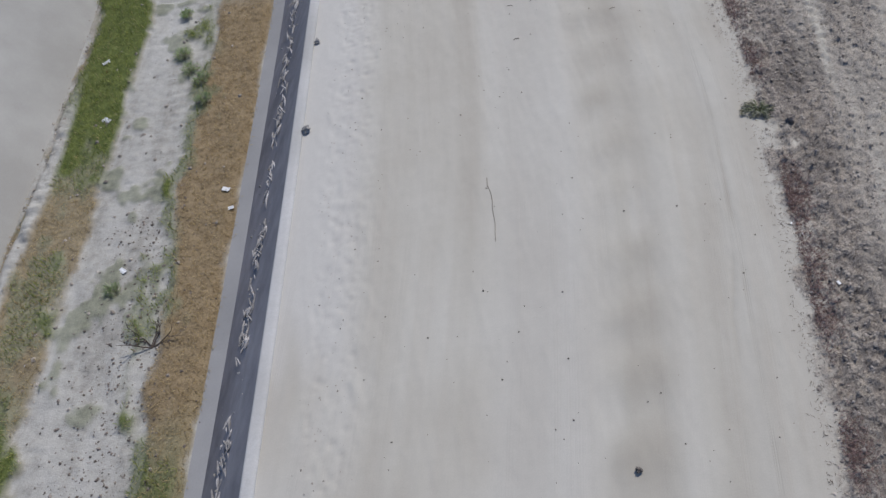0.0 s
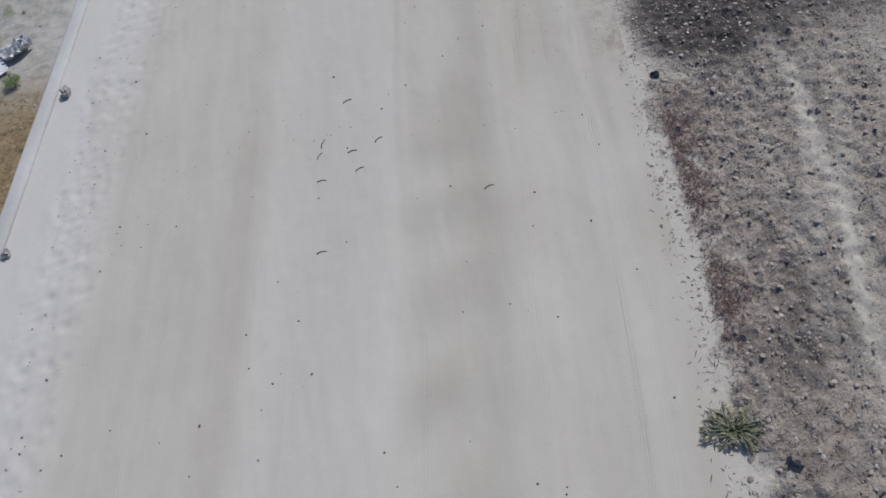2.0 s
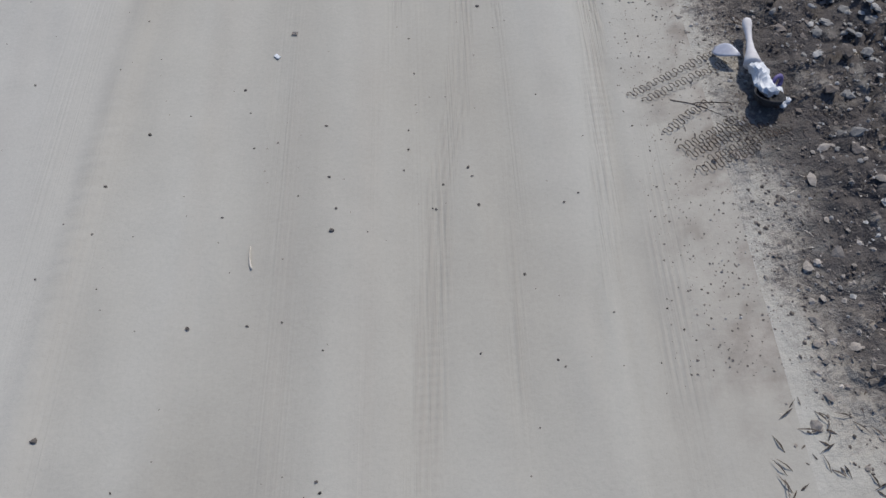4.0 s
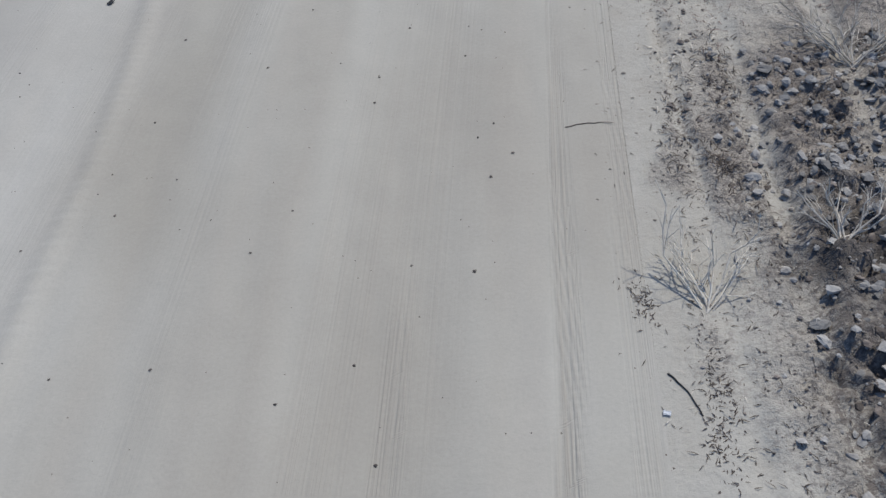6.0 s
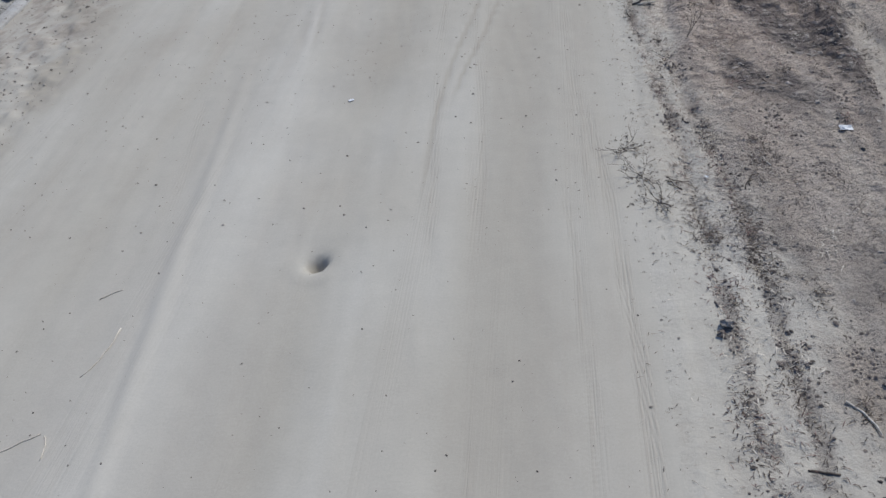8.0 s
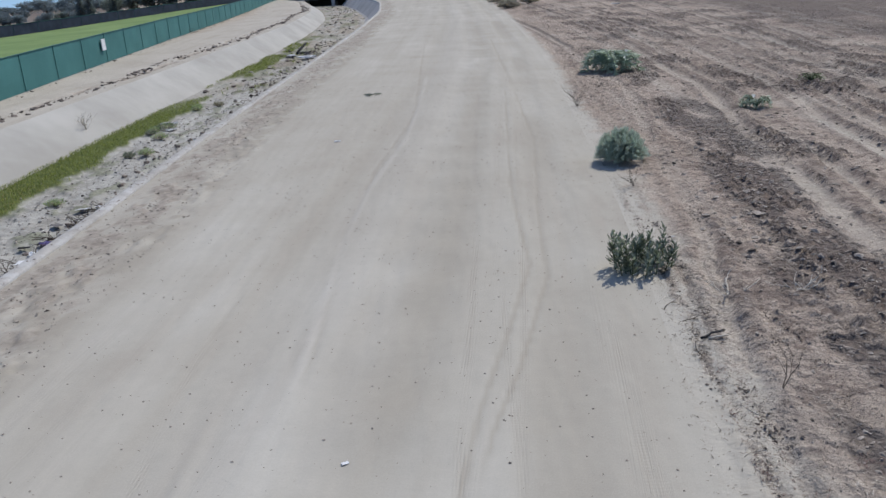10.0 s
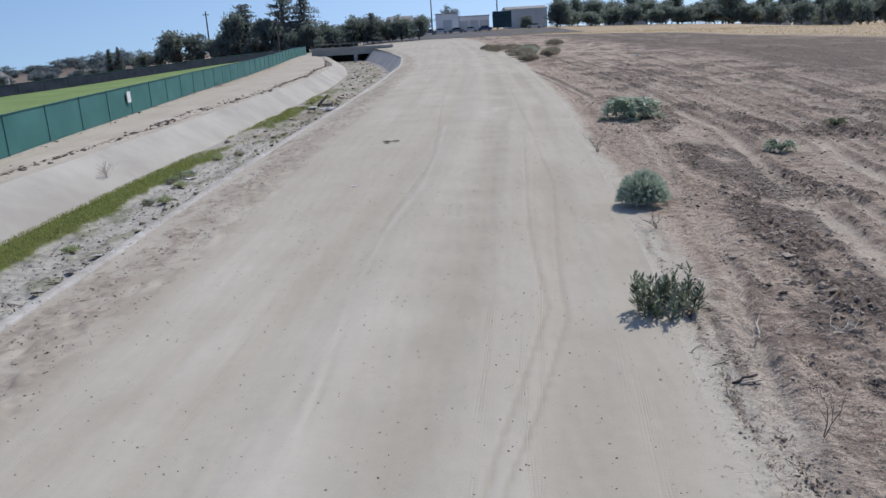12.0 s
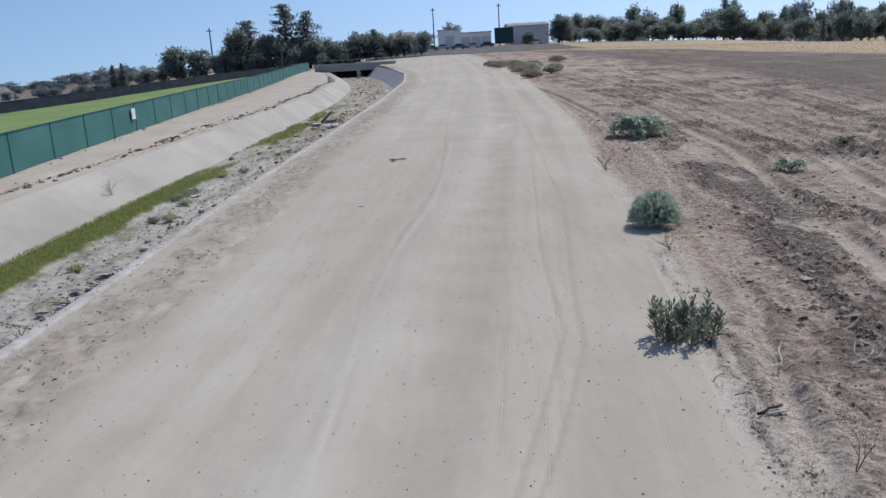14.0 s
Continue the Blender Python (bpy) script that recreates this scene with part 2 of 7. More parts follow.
def bed_material():
    m = material("canal_silt", 0.97, 0, 0.15)
    g = Graph(m)
    uv = g.coords("UV")
    a = g.noise(g.coords("UV", (1.1, 0.25, 1)), 1.0, 5, 0.6)
    b, c = g.noise(uv, 5.0, 5, 0.7), g.noise(uv, 50, 3)
    f = g.math("ADD", g.math("MULTIPLY", a, 0.55), g.math("MULTIPLY", b, 0.45))
    col = g.ramp(f, (0.32, (0.25, 0.235, 0.205)), (0.5, (0.43, 0.415, 0.38)), (0.65, (0.53, 0.515, 0.48)))
    col = g.mix(g.attr("straw"), col, g.ramp(b, (0.3, (0.195, 0.142, 0.082)), (0.7, (0.34, 0.263, 0.163))))
    col = g.mix(g.attr("green"), col, g.ramp(b, (0.3, (0.07, 0.095, 0.03)), (0.7, (0.17, 0.195, 0.06))))
    col = g.mix(0.4, col, g.ramp(c, (0.3, 0.5), (0.7, 1.0)), "MULTIPLY")
    g.color(col)
    g.bump(g.math("ADD", b, g.math("MULTIPLY", c, 0.4)), 0.7, 0.03)
    return m


ROAD, FIELD, BED = road_material(), field_material(), bed_material()
CONCRETE = concrete_material("weathered_concrete", (0.36, 0.345, 0.315), (0.47, 0.455, 0.42))
CONCRETE_DARK = wall_material()
TOE = concrete_material("damp_concrete", (0.27, 0.268, 0.27), (0.36, 0.355, 0.355))
LIP = lip_material()


# ---- terrain ----
def lattice(x, y, seed):
    """Smooth value noise, 0 to 1."""
    table = np.random.RandomState(seed).rand(256, 256)
    xi, yi = np.floor(x).astype(int), np.floor(y).astype(int)
    fx, fy = x - xi, y - yi
    fx, fy = fx * fx * (3 - 2 * fx), fy * fy * (3 - 2 * fy)
    a, b = table[xi % 256, yi % 256], table[(xi + 1) % 256, yi % 256]
    c, d = table[xi % 256, (yi + 1) % 256], table[(xi + 1) % 256, (yi + 1) % 256]
    return (a * (1 - fx) + b * fx) * (1 - fy) + (c * (1 - fx) + d * fx) * fy


def fbm(x, y, seed, octaves=4, gain=0.5):
    total, amp, norm = 0.0, 1.0, 0.0
    for k in range(octaves):
        total = total + amp * lattice(x * 2**k + 17.3 * k, y * 2**k - 9.1 * k, seed + k)
        norm += amp
        amp *= gain
    return total / norm


def cobble(x, y, seed, low=0.22, high=0.62):
    """Scattered rounded lumps, one in each unit square, 0 to 1 high."""
    table = np.random.RandomState(seed).rand(4, 128, 128)
    xi, yi = np.floor(x).astype(int), np.floor(y).astype(int)
    best = np.zeros_like(x)
    for i in (-1, 0, 1):
        for j in (-1, 0, 1):
            a, b = (xi + i) % 128, (yi + j) % 128
            dx, dy = x - (xi + i + table[0, a, b]), y - (yi + j + table[1, a, b])
            r = low + (high - low) * table[2, a, b] ** 2
            best = np.maximum(best, (1 - (dx * dx * (0.7 + 0.6 * table[3, a, b]) + dy * dy) / (r * r)) * (0.35 + 0.65 * table[3, b, a]) * r / high)
    return best


def step(a, b, v):
    t = np.clip((v - a) / (b - a), 0, 1)
    return t * t * (3 - 2 * t)


def band(v, centre, half, soft):
    return 1 - step(half, half + soft, np.abs(v - centre))


def curve(ys, xs):
    fine = np.arange(-60, 760, 0.5)
    vals = np.interp(fine, ys, xs)
    lo = np.polyfit(ys[:2], xs[:2], 1)
    vals = np.where(fine < ys[0], lo[0] * fine + lo[1], vals)
    pad = np.pad(vals, 8, mode="edge")
    smooth = np.convolve(pad, np.ones(17) / 17, mode="valid")
    return lambda y: np.interp(y, fine, smooth)


lip_x = curve([-2, 4, 10, 16, 22, 29, 35, 42, 53, 70, 90, 110, 130, 150, 170, 300, 700], [-8.47, -7.25, -6.13, -5.0, -4.15, -3.62, -3.46, -3.2, -2.6, -1.85, -1.3, -1.9, -4.3, -7.7, -11, -30, -60])
edge_x = curve([-3, 0, 1.1, 2.5, 4, 6, 8, 10, 12, 14, 16, 20, 24, 28, 34, 42, 49, 75, 110, 150, 200, 300, 700], [-2.3, -1.40, -1.02, -0.57, -0.17, 0.28, 0.68, 0.92, 1.08, 1.45, 1.75, 2.35, 3.0, 3.7, 4.4, 5.2, 6.0, 7.7, 9.0, 9.0, 8.0, 12, 40])


def bed_z(y):
    return -2.1 + 0.6 * step(12, 30, y)


def far_z(y):
    return -0.5 + 0 * y


def spread(a, b, n):
    return list(np.linspace(a, b, n, endpoint=False))


ROWS_Y = [-40, -30, -22, -16, -12, -10] + list(np.arange(-9, -2, 0.075)) + list(np.arange(-2, 7.5, 0.04)) + list(np.arange(7.5, 17, 0.03)) + list(np.arange(17, 27, 0.04)) + list(np.arange(27, 37, 0.075))
while ROWS_Y[-1] < 720:
    ROWS_Y.append(ROWS_Y[-1] + max(0.08, 0.011 * (ROWS_Y[-1] - 33)))
ROWS_Y = np.array(ROWS_Y)


def grid_object(name, X, Y, Z, mat, uv=None, attrs=None, label="", category="ground"):
    """A sheet of quads from arrays of places, one row along the other."""
    ny, nx = X.shape
    me = bpy.data.meshes.new(name)
    co = np.stack([X, Y, Z], -1).reshape(-1, 3).astype(np.float32)
    i = np.arange(ny * nx).reshape(ny, nx)
    quads = np.stack([i[:-1, :-1], i[:-1, 1:], i[1:, 1:], i[1:, :-1]], -1).reshape(-1, 4).astype(np.int32)
    me.vertices.add(len(co))
    me.vertices.foreach_set("co", co.ravel())
    me.loops.add(quads.size)
    me.loops.foreach_set("vertex_index", quads.ravel())
    me.polygons.add(len(quads))
    me.polygons.foreach_set("loop_start", np.arange(0, quads.size, 4, dtype=np.int32))
    me.update(calc_edges=True)
    me.polygons.foreach_set("use_smooth", np.ones(len(quads), bool))
    if uv is not None:
        layer = me.uv_layers.new(name="UVMap")
        flat = np.stack(uv, -1).reshape(-1, 2)[quads.ravel()].astype(np.float32)
        layer.uv.foreach_set("vector", flat.ravel())
    for key, val in (attrs or {}).items():
        a = me.attributes.new(key, "FLOAT", "POINT")
        a.data.foreach_set("value", np.broadcast_to(val, X.shape).astype(np.float32).ravel())
    me.materials.append(mat)
    return tagged(new(name, me), label, category, kind="structure")


def far_rise(x, y):
    """The lie of the land far off: a low rise ahead, a fall to the sports field's side."""
    k = step(110, 230, y)
    east = step(80, 200, y) * np.interp(x, [15, 39, 80, 105, 140, 400], [0, -0.3, -1.6, -3.5, -5.5, -14])
    return 0.35 * step(110, 160, y) + 0.95 * step(198, 262, y) + east + np.minimum(x, 0) * 0.035 * k


# road
u0 = np.array(spread(0, 1, 200) + [1.0])
Yr = np.repeat(ROWS_Y[:, None], len(u0), 1)
left, right = lip_x(ROWS_Y)[:, None] + 0.17, edge_x(ROWS_Y)[:, None]
Xr = left + (right - left) * u0[None]
Ur = Xr - right
wander = 0.25 * (fbm(Yr * 0.06, 0 * Yr, 71, 2) - 0.5)
rut_a, rut_b = band(Ur + wander * step(11, 16, Yr), -2.12 - 0.33 * step(12, 18, Yr), 0.22, 0.45), band(Ur + wander * 0.6, -0.95, 0.1, 0.35)
rut_c = band(Ur - wander, -3.4 - 0.5 * step(10, 16, Yr), 0.15, 0.5) * (0.55 + 0.45 * step(10, 16, Yr))
wash = np.sin(Yr * 6.6 + 3.2 * fbm(Yr * 0.6, Ur * 0.7, 7, 2)) * band(Ur, -2.1, 0.22, 0.4) * (1 - step(8.5, 11, Yr)) * step(0.3, 0.55, fbm(Yr * 0.4, Ur * 0.4, 9, 2))
bumps = 1.1 * np.sin(Yr * 5.2 + 2.5 * fbm(Yr * 0.5, Ur, 5, 2)) * band(Ur, -2.45, 0.3, 0.5) * step(20, 24, Yr)
ridge = band(Xr + 0.1 * (fbm(Yr * 0.5, 0 * Yr, 33, 2) - 0.5), np.interp(Yr, [8, 11.8, 13, 14.4, 15.6, 18, 26], [-1.9, -1.33, -1.1, -0.92, -0.82, -0.7, -0.4]), 0.01, 0.07) * step(8, 11, Yr) * (1 - step(23, 27, Yr)) * (0.75 + 0.3 * np.sin(Yr * 85) * step(0.45, 0.6, fbm(Yr * 0.8, 0 * Yr, 35, 2)))
verge = band(Xr, left + 0.85, 0.28, 0.45)
Zr = 0.035 * np.sin(np.pi * u0[None]) - 0.03 * rut_a - 0.02 * rut_b - 0.018 * rut_c + 0.006 * bumps + 0.010 * wash + 0.02 * ridge
Zr += 0.014 * (fbm(Xr * 0.8, Yr * 0.3, 11, 3) - 0.5) + 0.008 * (fbm(Xr * 7, Yr * 4, 21, 3) - 0.5)
Zr += verge * (0.035 + 0.065 * step(16, 22, Yr)) * (fbm(Xr * 8, Yr * 5, 41, 4, 0.6) - 0.5) * step(0.35, 0.6, fbm(Xr * 1.5, Yr * 0.8, 43, 2)) + 0.006 * (fbm(Xr * 14, Yr * 1.2, 61, 2) - 0.5)
Zr -= 0.022 * band(Xr, left + 0.8, 0.2, 0.25) * cobble(Xr * 10, Yr * 8, 511) * (1 - step(17, 22, Yr))
Zr = Zr * np.minimum(1, (1 - u0[None]) * 30) * np.minimum(1, u0[None] * 25) + far_rise(Xr, Yr)
hole = np.hypot(Xr - 0.48, Yr - 22.5)
Zr -= 0.15 * np.exp(-((hole / 0.062) ** 4)) + 0.025 * np.exp(-((np.hypot(Xr - 0.47, Yr - 22.6) / 0.13) ** 2)) - 0.008 * np.exp(-(((hole - 0.17) / 0.06) ** 2))
tread, rib = np.zeros_like(Ur), np.zeros_like(Ur)
RUNS_NEAR = (
    ([10.3, 10.94, 11.9, 13.1, 14.4, 15.1, 16.5], [0.40, 0.55, 0.75, 0.96, 1.2, 1.29, 1.5], 0.035, 1.0),
    ([15, 17.6, 18.5, 20, 23.1], [1.28, 1.66, 1.8, 1.96, 2.33], 0.006, 0.9),
    ([12.4, 13.1, 14.3, 16, 17.2], [1.07, 1.19, 1.43, 1.7, 1.88], 0.04, 0.6),
    ([17.6, 18.4, 19.2, 20.4, 21.3, 22.9, 24.8], [1.93, 2.04, 2.14, 2.28, 2.42, 2.62, 2.75], 0.035, 1.0),
    ([9.5, 10.75, 11.1, 11.5, 12.4, 13.2, 14, 15], [-0.4, -0.14, -0.06, 0.08, 0.27, 0.39, 0.52, 0.66], 0.04, 0.8),
    ([9.8, 10.7, 11.5, 12.7, 14], [-0.02, 0.14, 0.28, 0.44, 0.62], 0.012, 0.8),
    ([10.6, 11.3, 12.2, 12.8, 14.1], [-0.45, -0.29, -0.07, 0.07, 0.28], 0.014, 0.6),
    ([9.5, 10.7, 11.5], [0.45, 0.7, 0.85], 0.05, 0.5),
)
RUNS_FAR = (
    ([20.3, 20.9, 22, 23.4], [2.04, 2.11, 2.24, 2.31], 0.012, 0.9),
    ([19, 20.5, 21.2, 22.3, 24], [1.2, 1.35, 1.44, 1.54, 1.7], 0.02, 0.6),
    ([22, 23.3, 25, 26.5, 29, 33, 42], [1.2, 1.34, 1.47, 1.64, 1.9, 2.21, 3.0], 0.03, 0.7),
    ([22, 23.3, 25, 28.7, 34, 42, 58], [1.55, 1.71, 1.9, 2.42, 3.0, 4.04, 4.9], 0.025, 0.7),
    ([22.5, 23.3, 24.8, 26, 28], [1.6, 1.72, 1.86, 1.93, 2.1], 0.02, 0.6),
    ([22.4, 23.2, 24, 24.8, 27], [2.42, 2.52, 2.62, 2.71, 3.0], 0.03, 0.7),
    ([23, 23.8, 26, 28.7, 33], [-0.68, -0.7, -0.78, -0.64, -0.3], 0.03, 0.5),
    ([-3, 0, 2.5, 3.6, 4.3, 5.7, 7.5, 8.5, 10], [-2.6, -1.95, -1.25, -0.92, -0.77, -0.4, -0.1, 0.11, 0.37], 0.02, 0.9),
)
for ty, tx, half, deep in (*RUNS_NEAR, *RUNS_FAR):
    away = Xr - np.interp(Yr, ty, tx) + 0.03 * (fbm(Yr * 0.6, 0 * Yr + tx[0], 90, 2) - 0.5)
    mark = deep * band(away, 0, half, 0.02) * step(ty[0], ty[0] + 0.8, Yr) * (1 - step(ty[-1] - 0.9, ty[-1], Yr)) * (0.3 + 0.7 * step(0.32, 0.55, fbm(Yr * 0.7, 0 * Ur + half * 70, 93, 2)))
    rib = np.where(np.abs(away) < half + 0.06, away, rib)
    tread = np.maximum(tread, mark)
    Zr = Zr - 0.004 * mark
pale_mark = np.zeros_like(Ur)
rut_colour = np.clip(0.85 * verge * step(0.42, 0.6, fbm(Xr * 2.5, Yr * 1.6, 45, 4)) * step(18, 26, Yr) + (0.62 - 0.22 * step(18, 23, Yr)) * rut_a * step(0.3, 0.65, fbm(Yr * 0.5, Ur, 15, 3)) + 0.45 * rut_b * step(0.35, 0.65, fbm(Yr * 0.25, Ur, 16, 2)) + 0.3 * rut_c + 0.12 * tread + 0.16 * wash + 0.3 * step(19, 27, Yr) * step(0.3, 0.6, fbm(Xr * 0.5, Yr * 0.12, 17, 3)), 0, 1)
for ty, tx, half, kind in (
    ([25.5, 27.8, 29.7, 32, 35.8, 40, 46], [0.16, 0.24, 0.31, 0.47, 1.06, 1.4, 1.7], 0.035, "pale"),
    ([23, 24.3, 25.3, 26.7, 28.5, 32, 42], [1.22, 1.39, 1.62, 2.0, 2.46, 2.67, 3.75], 0.014, "cut"),
    ([24.5, 25.1, 26, 28.1, 31.1, 35.1, 41.1, 58], [1.55, 1.71, 2.02, 2.59, 2.95, 3.51, 3.91, 4.9], 0.012, "cut"),
    ([25.6, 27.5, 30, 33.5, 38.5, 57], [0.22, 0.29, 0.3, 0.57, 1.25, 1.85], 0.016, "cut"),
    ([9, 10.6, 11, 11.4, 11.9, 12.6, 15], [0.28, 0.52, 0.63, 0.70, 0.79, 0.88, 1.25], 0.012, "cut"),
    ([10, 10.6, 11.2], [0.30, 0.43, 0.56], 0.008, "cut"),
    ([1.6, 2.5, 3.4, 4.4, 5.2], [-1.72, -1.46, -1.07, -0.73, -0.5], 0.02, "cut"),
    ([8.6, 9.2, 10.0, 11.5], [0.30, 0.39, 0.51, 0.7], 0.03, "cut"),
):
    run = np.interp(Yr, ty, tx) + 0.04 * (fbm(Yr * 0.7, 0 * Yr, 97, 3) - 0.5)
    ends = step(ty[0], ty[0] + 0.5, Yr) * (1 - step(ty[-1] - 1.0, ty[-1], Yr)) * (0.5 + 0.5 * step(0.3, 0.5, fbm(Yr * 0.9, 0 * Yr + tx[0], 99, 2)))
    mark = band(Xr, run, half, 0.022) * ends
    Zr += (0.006 if kind == "pale" else -0.007) * mark
    rut_colour = np.clip(rut_colour + ((0.26 + 0.2 * step(20, 24, Yr)) * mark if kind == "cut" else 0.15 * band(Xr, run - 0.09, 0.02, 0.05) * ends), 0, 1)
    pale_mark = np.maximum(pale_mark, mark) if kind == "pale" else pale_mark
dust = np.clip(0.2 * pale_mark + (0.75 - 0.7 * step(15, 24, Yr)) * band(Xr, left + 0.2, 0.5, 0.6) * step(0.25, 0.6, fbm(Xr * 1.2, Yr * 0.4, 18, 3)) + (0.3 - 0.18 * step(18, 24, Yr)) * band(Ur, -3.2, 0.4, 0.6), 0, 1)
shoulder = Xr - left + 0.9 * (fbm(Xr * 1.1, Yr * 0.5, 621, 4) - 0.5)
crumb = np.clip(0.75 * band(shoulder, 0.5, 0.3, 0.3) * step(0.46, 0.56, fbm(Xr * 5, Yr * 2.6, 623, 5, 0.65)) + 0.16 * band(shoulder, 0.55, 0.4, 0.4), 0, 1) * (0.5 + 0.5 * step(24, 30, Yr)) * step(17, 24, Yr) * (1 - 0.5 * step(90, 130, Yr))
Zr = Zr + 0.05 * crumb * (fbm(Xr * 7, Yr * 5, 625, 3, 0.6) - 0.4) * np.minimum(1, u0[None] * 25)
edge_soil = band(Yr, 11.2, 1.0, 0.5) * step(-0.42, -0.02, Ur + 0.3 * (fbm(Xr * 3, Yr * 3, 627, 3) - 0.5))
crumb = np.clip(crumb + edge_soil * (0.3 + 0.6 * step(0.42, 0.56, fbm(Xr * 9, Yr * 9, 629, 4, 0.6))), 0, 1)
Zr = Zr + 0.02 * edge_soil * (fbm(Xr * 14, Yr * 14, 631, 3, 0.6) - 0.5) * np.minimum(1, (1 - u0[None]) * 30)
grid_object("road", Xr, Yr, Zr, ROAD, (Ur, Yr), dict(crumb=crumb, rut=rut_colour, dust=dust, tread=tread, rib=rib), "pale packed dirt road with faint tyre ruts", "road")

# field beyond the road's edge
offs = np.array(spread(0, 2.6, 92) + spread(2.6, 6.5, 66) + spread(6.5, 12, 62) + spread(12, 30, 62) + spread(30, 80, 22) + [80, 95, 120, 160, 220, 300, 420, 700])
Yf = np.repeat(ROWS_Y[:, None], len(offs), 1)
Xf = right + offs[None]
Uf = np.repeat(offs[None], len(ROWS_Y), 0)
near = 1 - step(14, 45, Uf)
patch = fbm(Xf * 0.35, Yf * 0.22, 101, 4)
lines = np.zeros_like(Uf)
for c, w in ((0.12, 0.05), (0.6, 0.08), (1.15, 0.12), (1.7, 0.10), (2.7, 0.35), (4.6, 0.3), (5.4, 0.25), (7.6, 0.3), (8.6, 0.3), (11, 0.4), (13.5, 0.4)):
    lines = np.maximum(lines, band(Uf + 0.5 * (fbm(Yf * 0.08, 0 * Yf + c, 120, 2) - 0.5) + 0.1 * (fbm(Xf * 2, Yf * 2, 121, 2) - 0.5), c, w * 0.4, w * 0.5))


def groove_a(y):
    return np.interp(y, [14, 17.5, 18.9, 21.7, 23.3, 24.6, 26, 27, 28, 31], [0.2, 0.31, 0.40, 0.46, 0.40, 0.34, 0.26, 0.22, 0.18, 0.12])


def groove_b(y):
    return np.interp(y, [14, 17.5, 18.8, 22.5, 23.5, 24.4, 25.2, 26.4, 27.7, 31], [0.42, 0.56, 0.70, 0.74, 0.61, 0.54, 0.48, 0.41, 0.36, 0.34])


sway = Uf + 0.06 * (fbm(Yf * 0.8, 0 * Yf, 207, 3) - 0.5)
line_a, line_b = sway - groove_a(Yf), sway - groove_b(Yf)
lines_litter = np.maximum(band(line_a, 0, 0.03, 0.08), band(line_b, 0, 0.03, 0.09)) * step(0.36, 0.56, fbm(Xf * 1.2, Yf * 1.2, 209, 3)) * step(11, 14, Yf) * (1 - step(30, 36, Yf))
lines *= (0.25 + 0.75 * step(12, 15, Yf)) * (1 - 0.5 * step(21, 25, Yf) * (1 - step(2.0, 2.4, Uf))) * (0.35 + 0.65 * step(0.36, 0.52, fbm(Xf * 1.1, Yf * 0.7, 211, 4, 0.6)))
ragged = Uf + (1.7 - 1.15 * step(19, 24, Yf)) * (fbm(Yf * 2.1, Xf * 2.1, 201, 5, 0.65) - 0.5)
margin = np.interp(Yf, [-9, 8, 10, 11, 14.5, 16, 17.5, 22, 25, 40], [0.02, 0.02, 0.15, 0.3, 0.3, 0.55, 0.8, 0.68, 0.34, 0.12])
pale = np.clip((1 - step(margin * 0.7, margin * 1.3 + 0.3, ragged)) * (1 - (0.62 - 0.45 * step(15, 17, Yf)) * step(0.15, 0.6, Uf + 0.5 * (fbm(Xf * 3, Yf * 1.5, 213, 3) - 0.5)) * step(9, 11, Yf) * (1 - step(24, 28, Yf))) + (1 - step(0.0, 0.08, Uf)) + (0.6 - 0.35 * step(20, 25, Yf)) * lines * step(0.3, 0.5, fbm(Xf * 0.5, Yf * 0.15, 203, 2)), 0, 1)
clod = np.abs(fbm(Xf * 5.5, Yf * 5.5, 131, 4, 0.6) - 0.5) * 2
crumb = fbm(Xf * 16, Yf * 16, 133, 3, 0.6)
rough = step(0.0, 0.4, Uf + 0.25 * (fbm(Yf * 1.6, Xf, 135, 2) - 0.5)) * (0.4 + 0.6 * step(0.35, 0.62, patch))
heap = step(0.3, 0.75, Uf + 0.9 * (fbm(Yf * 2.2, Xf * 2.2, 136, 4, 0.6) - 0.5)) * (1 - step(3.0, 5, Uf)) * step(10.2, 11.6, Yf) * (1 - step(15.3, 16.5, Yf))
early = (1 - step(9, 11.5, Yf)) * step(0.05, 0.3, Uf + 0.3 * (fbm(Yf * 2.3, Xf * 2, 607, 3) - 0.5))
turned = step(0.53, 0.59, fbm(Xf * 0.9, Yf * 0.45, 137, 5, 0.6)) * step(1.2, 2.2, Uf) * step(20, 26, Yf)
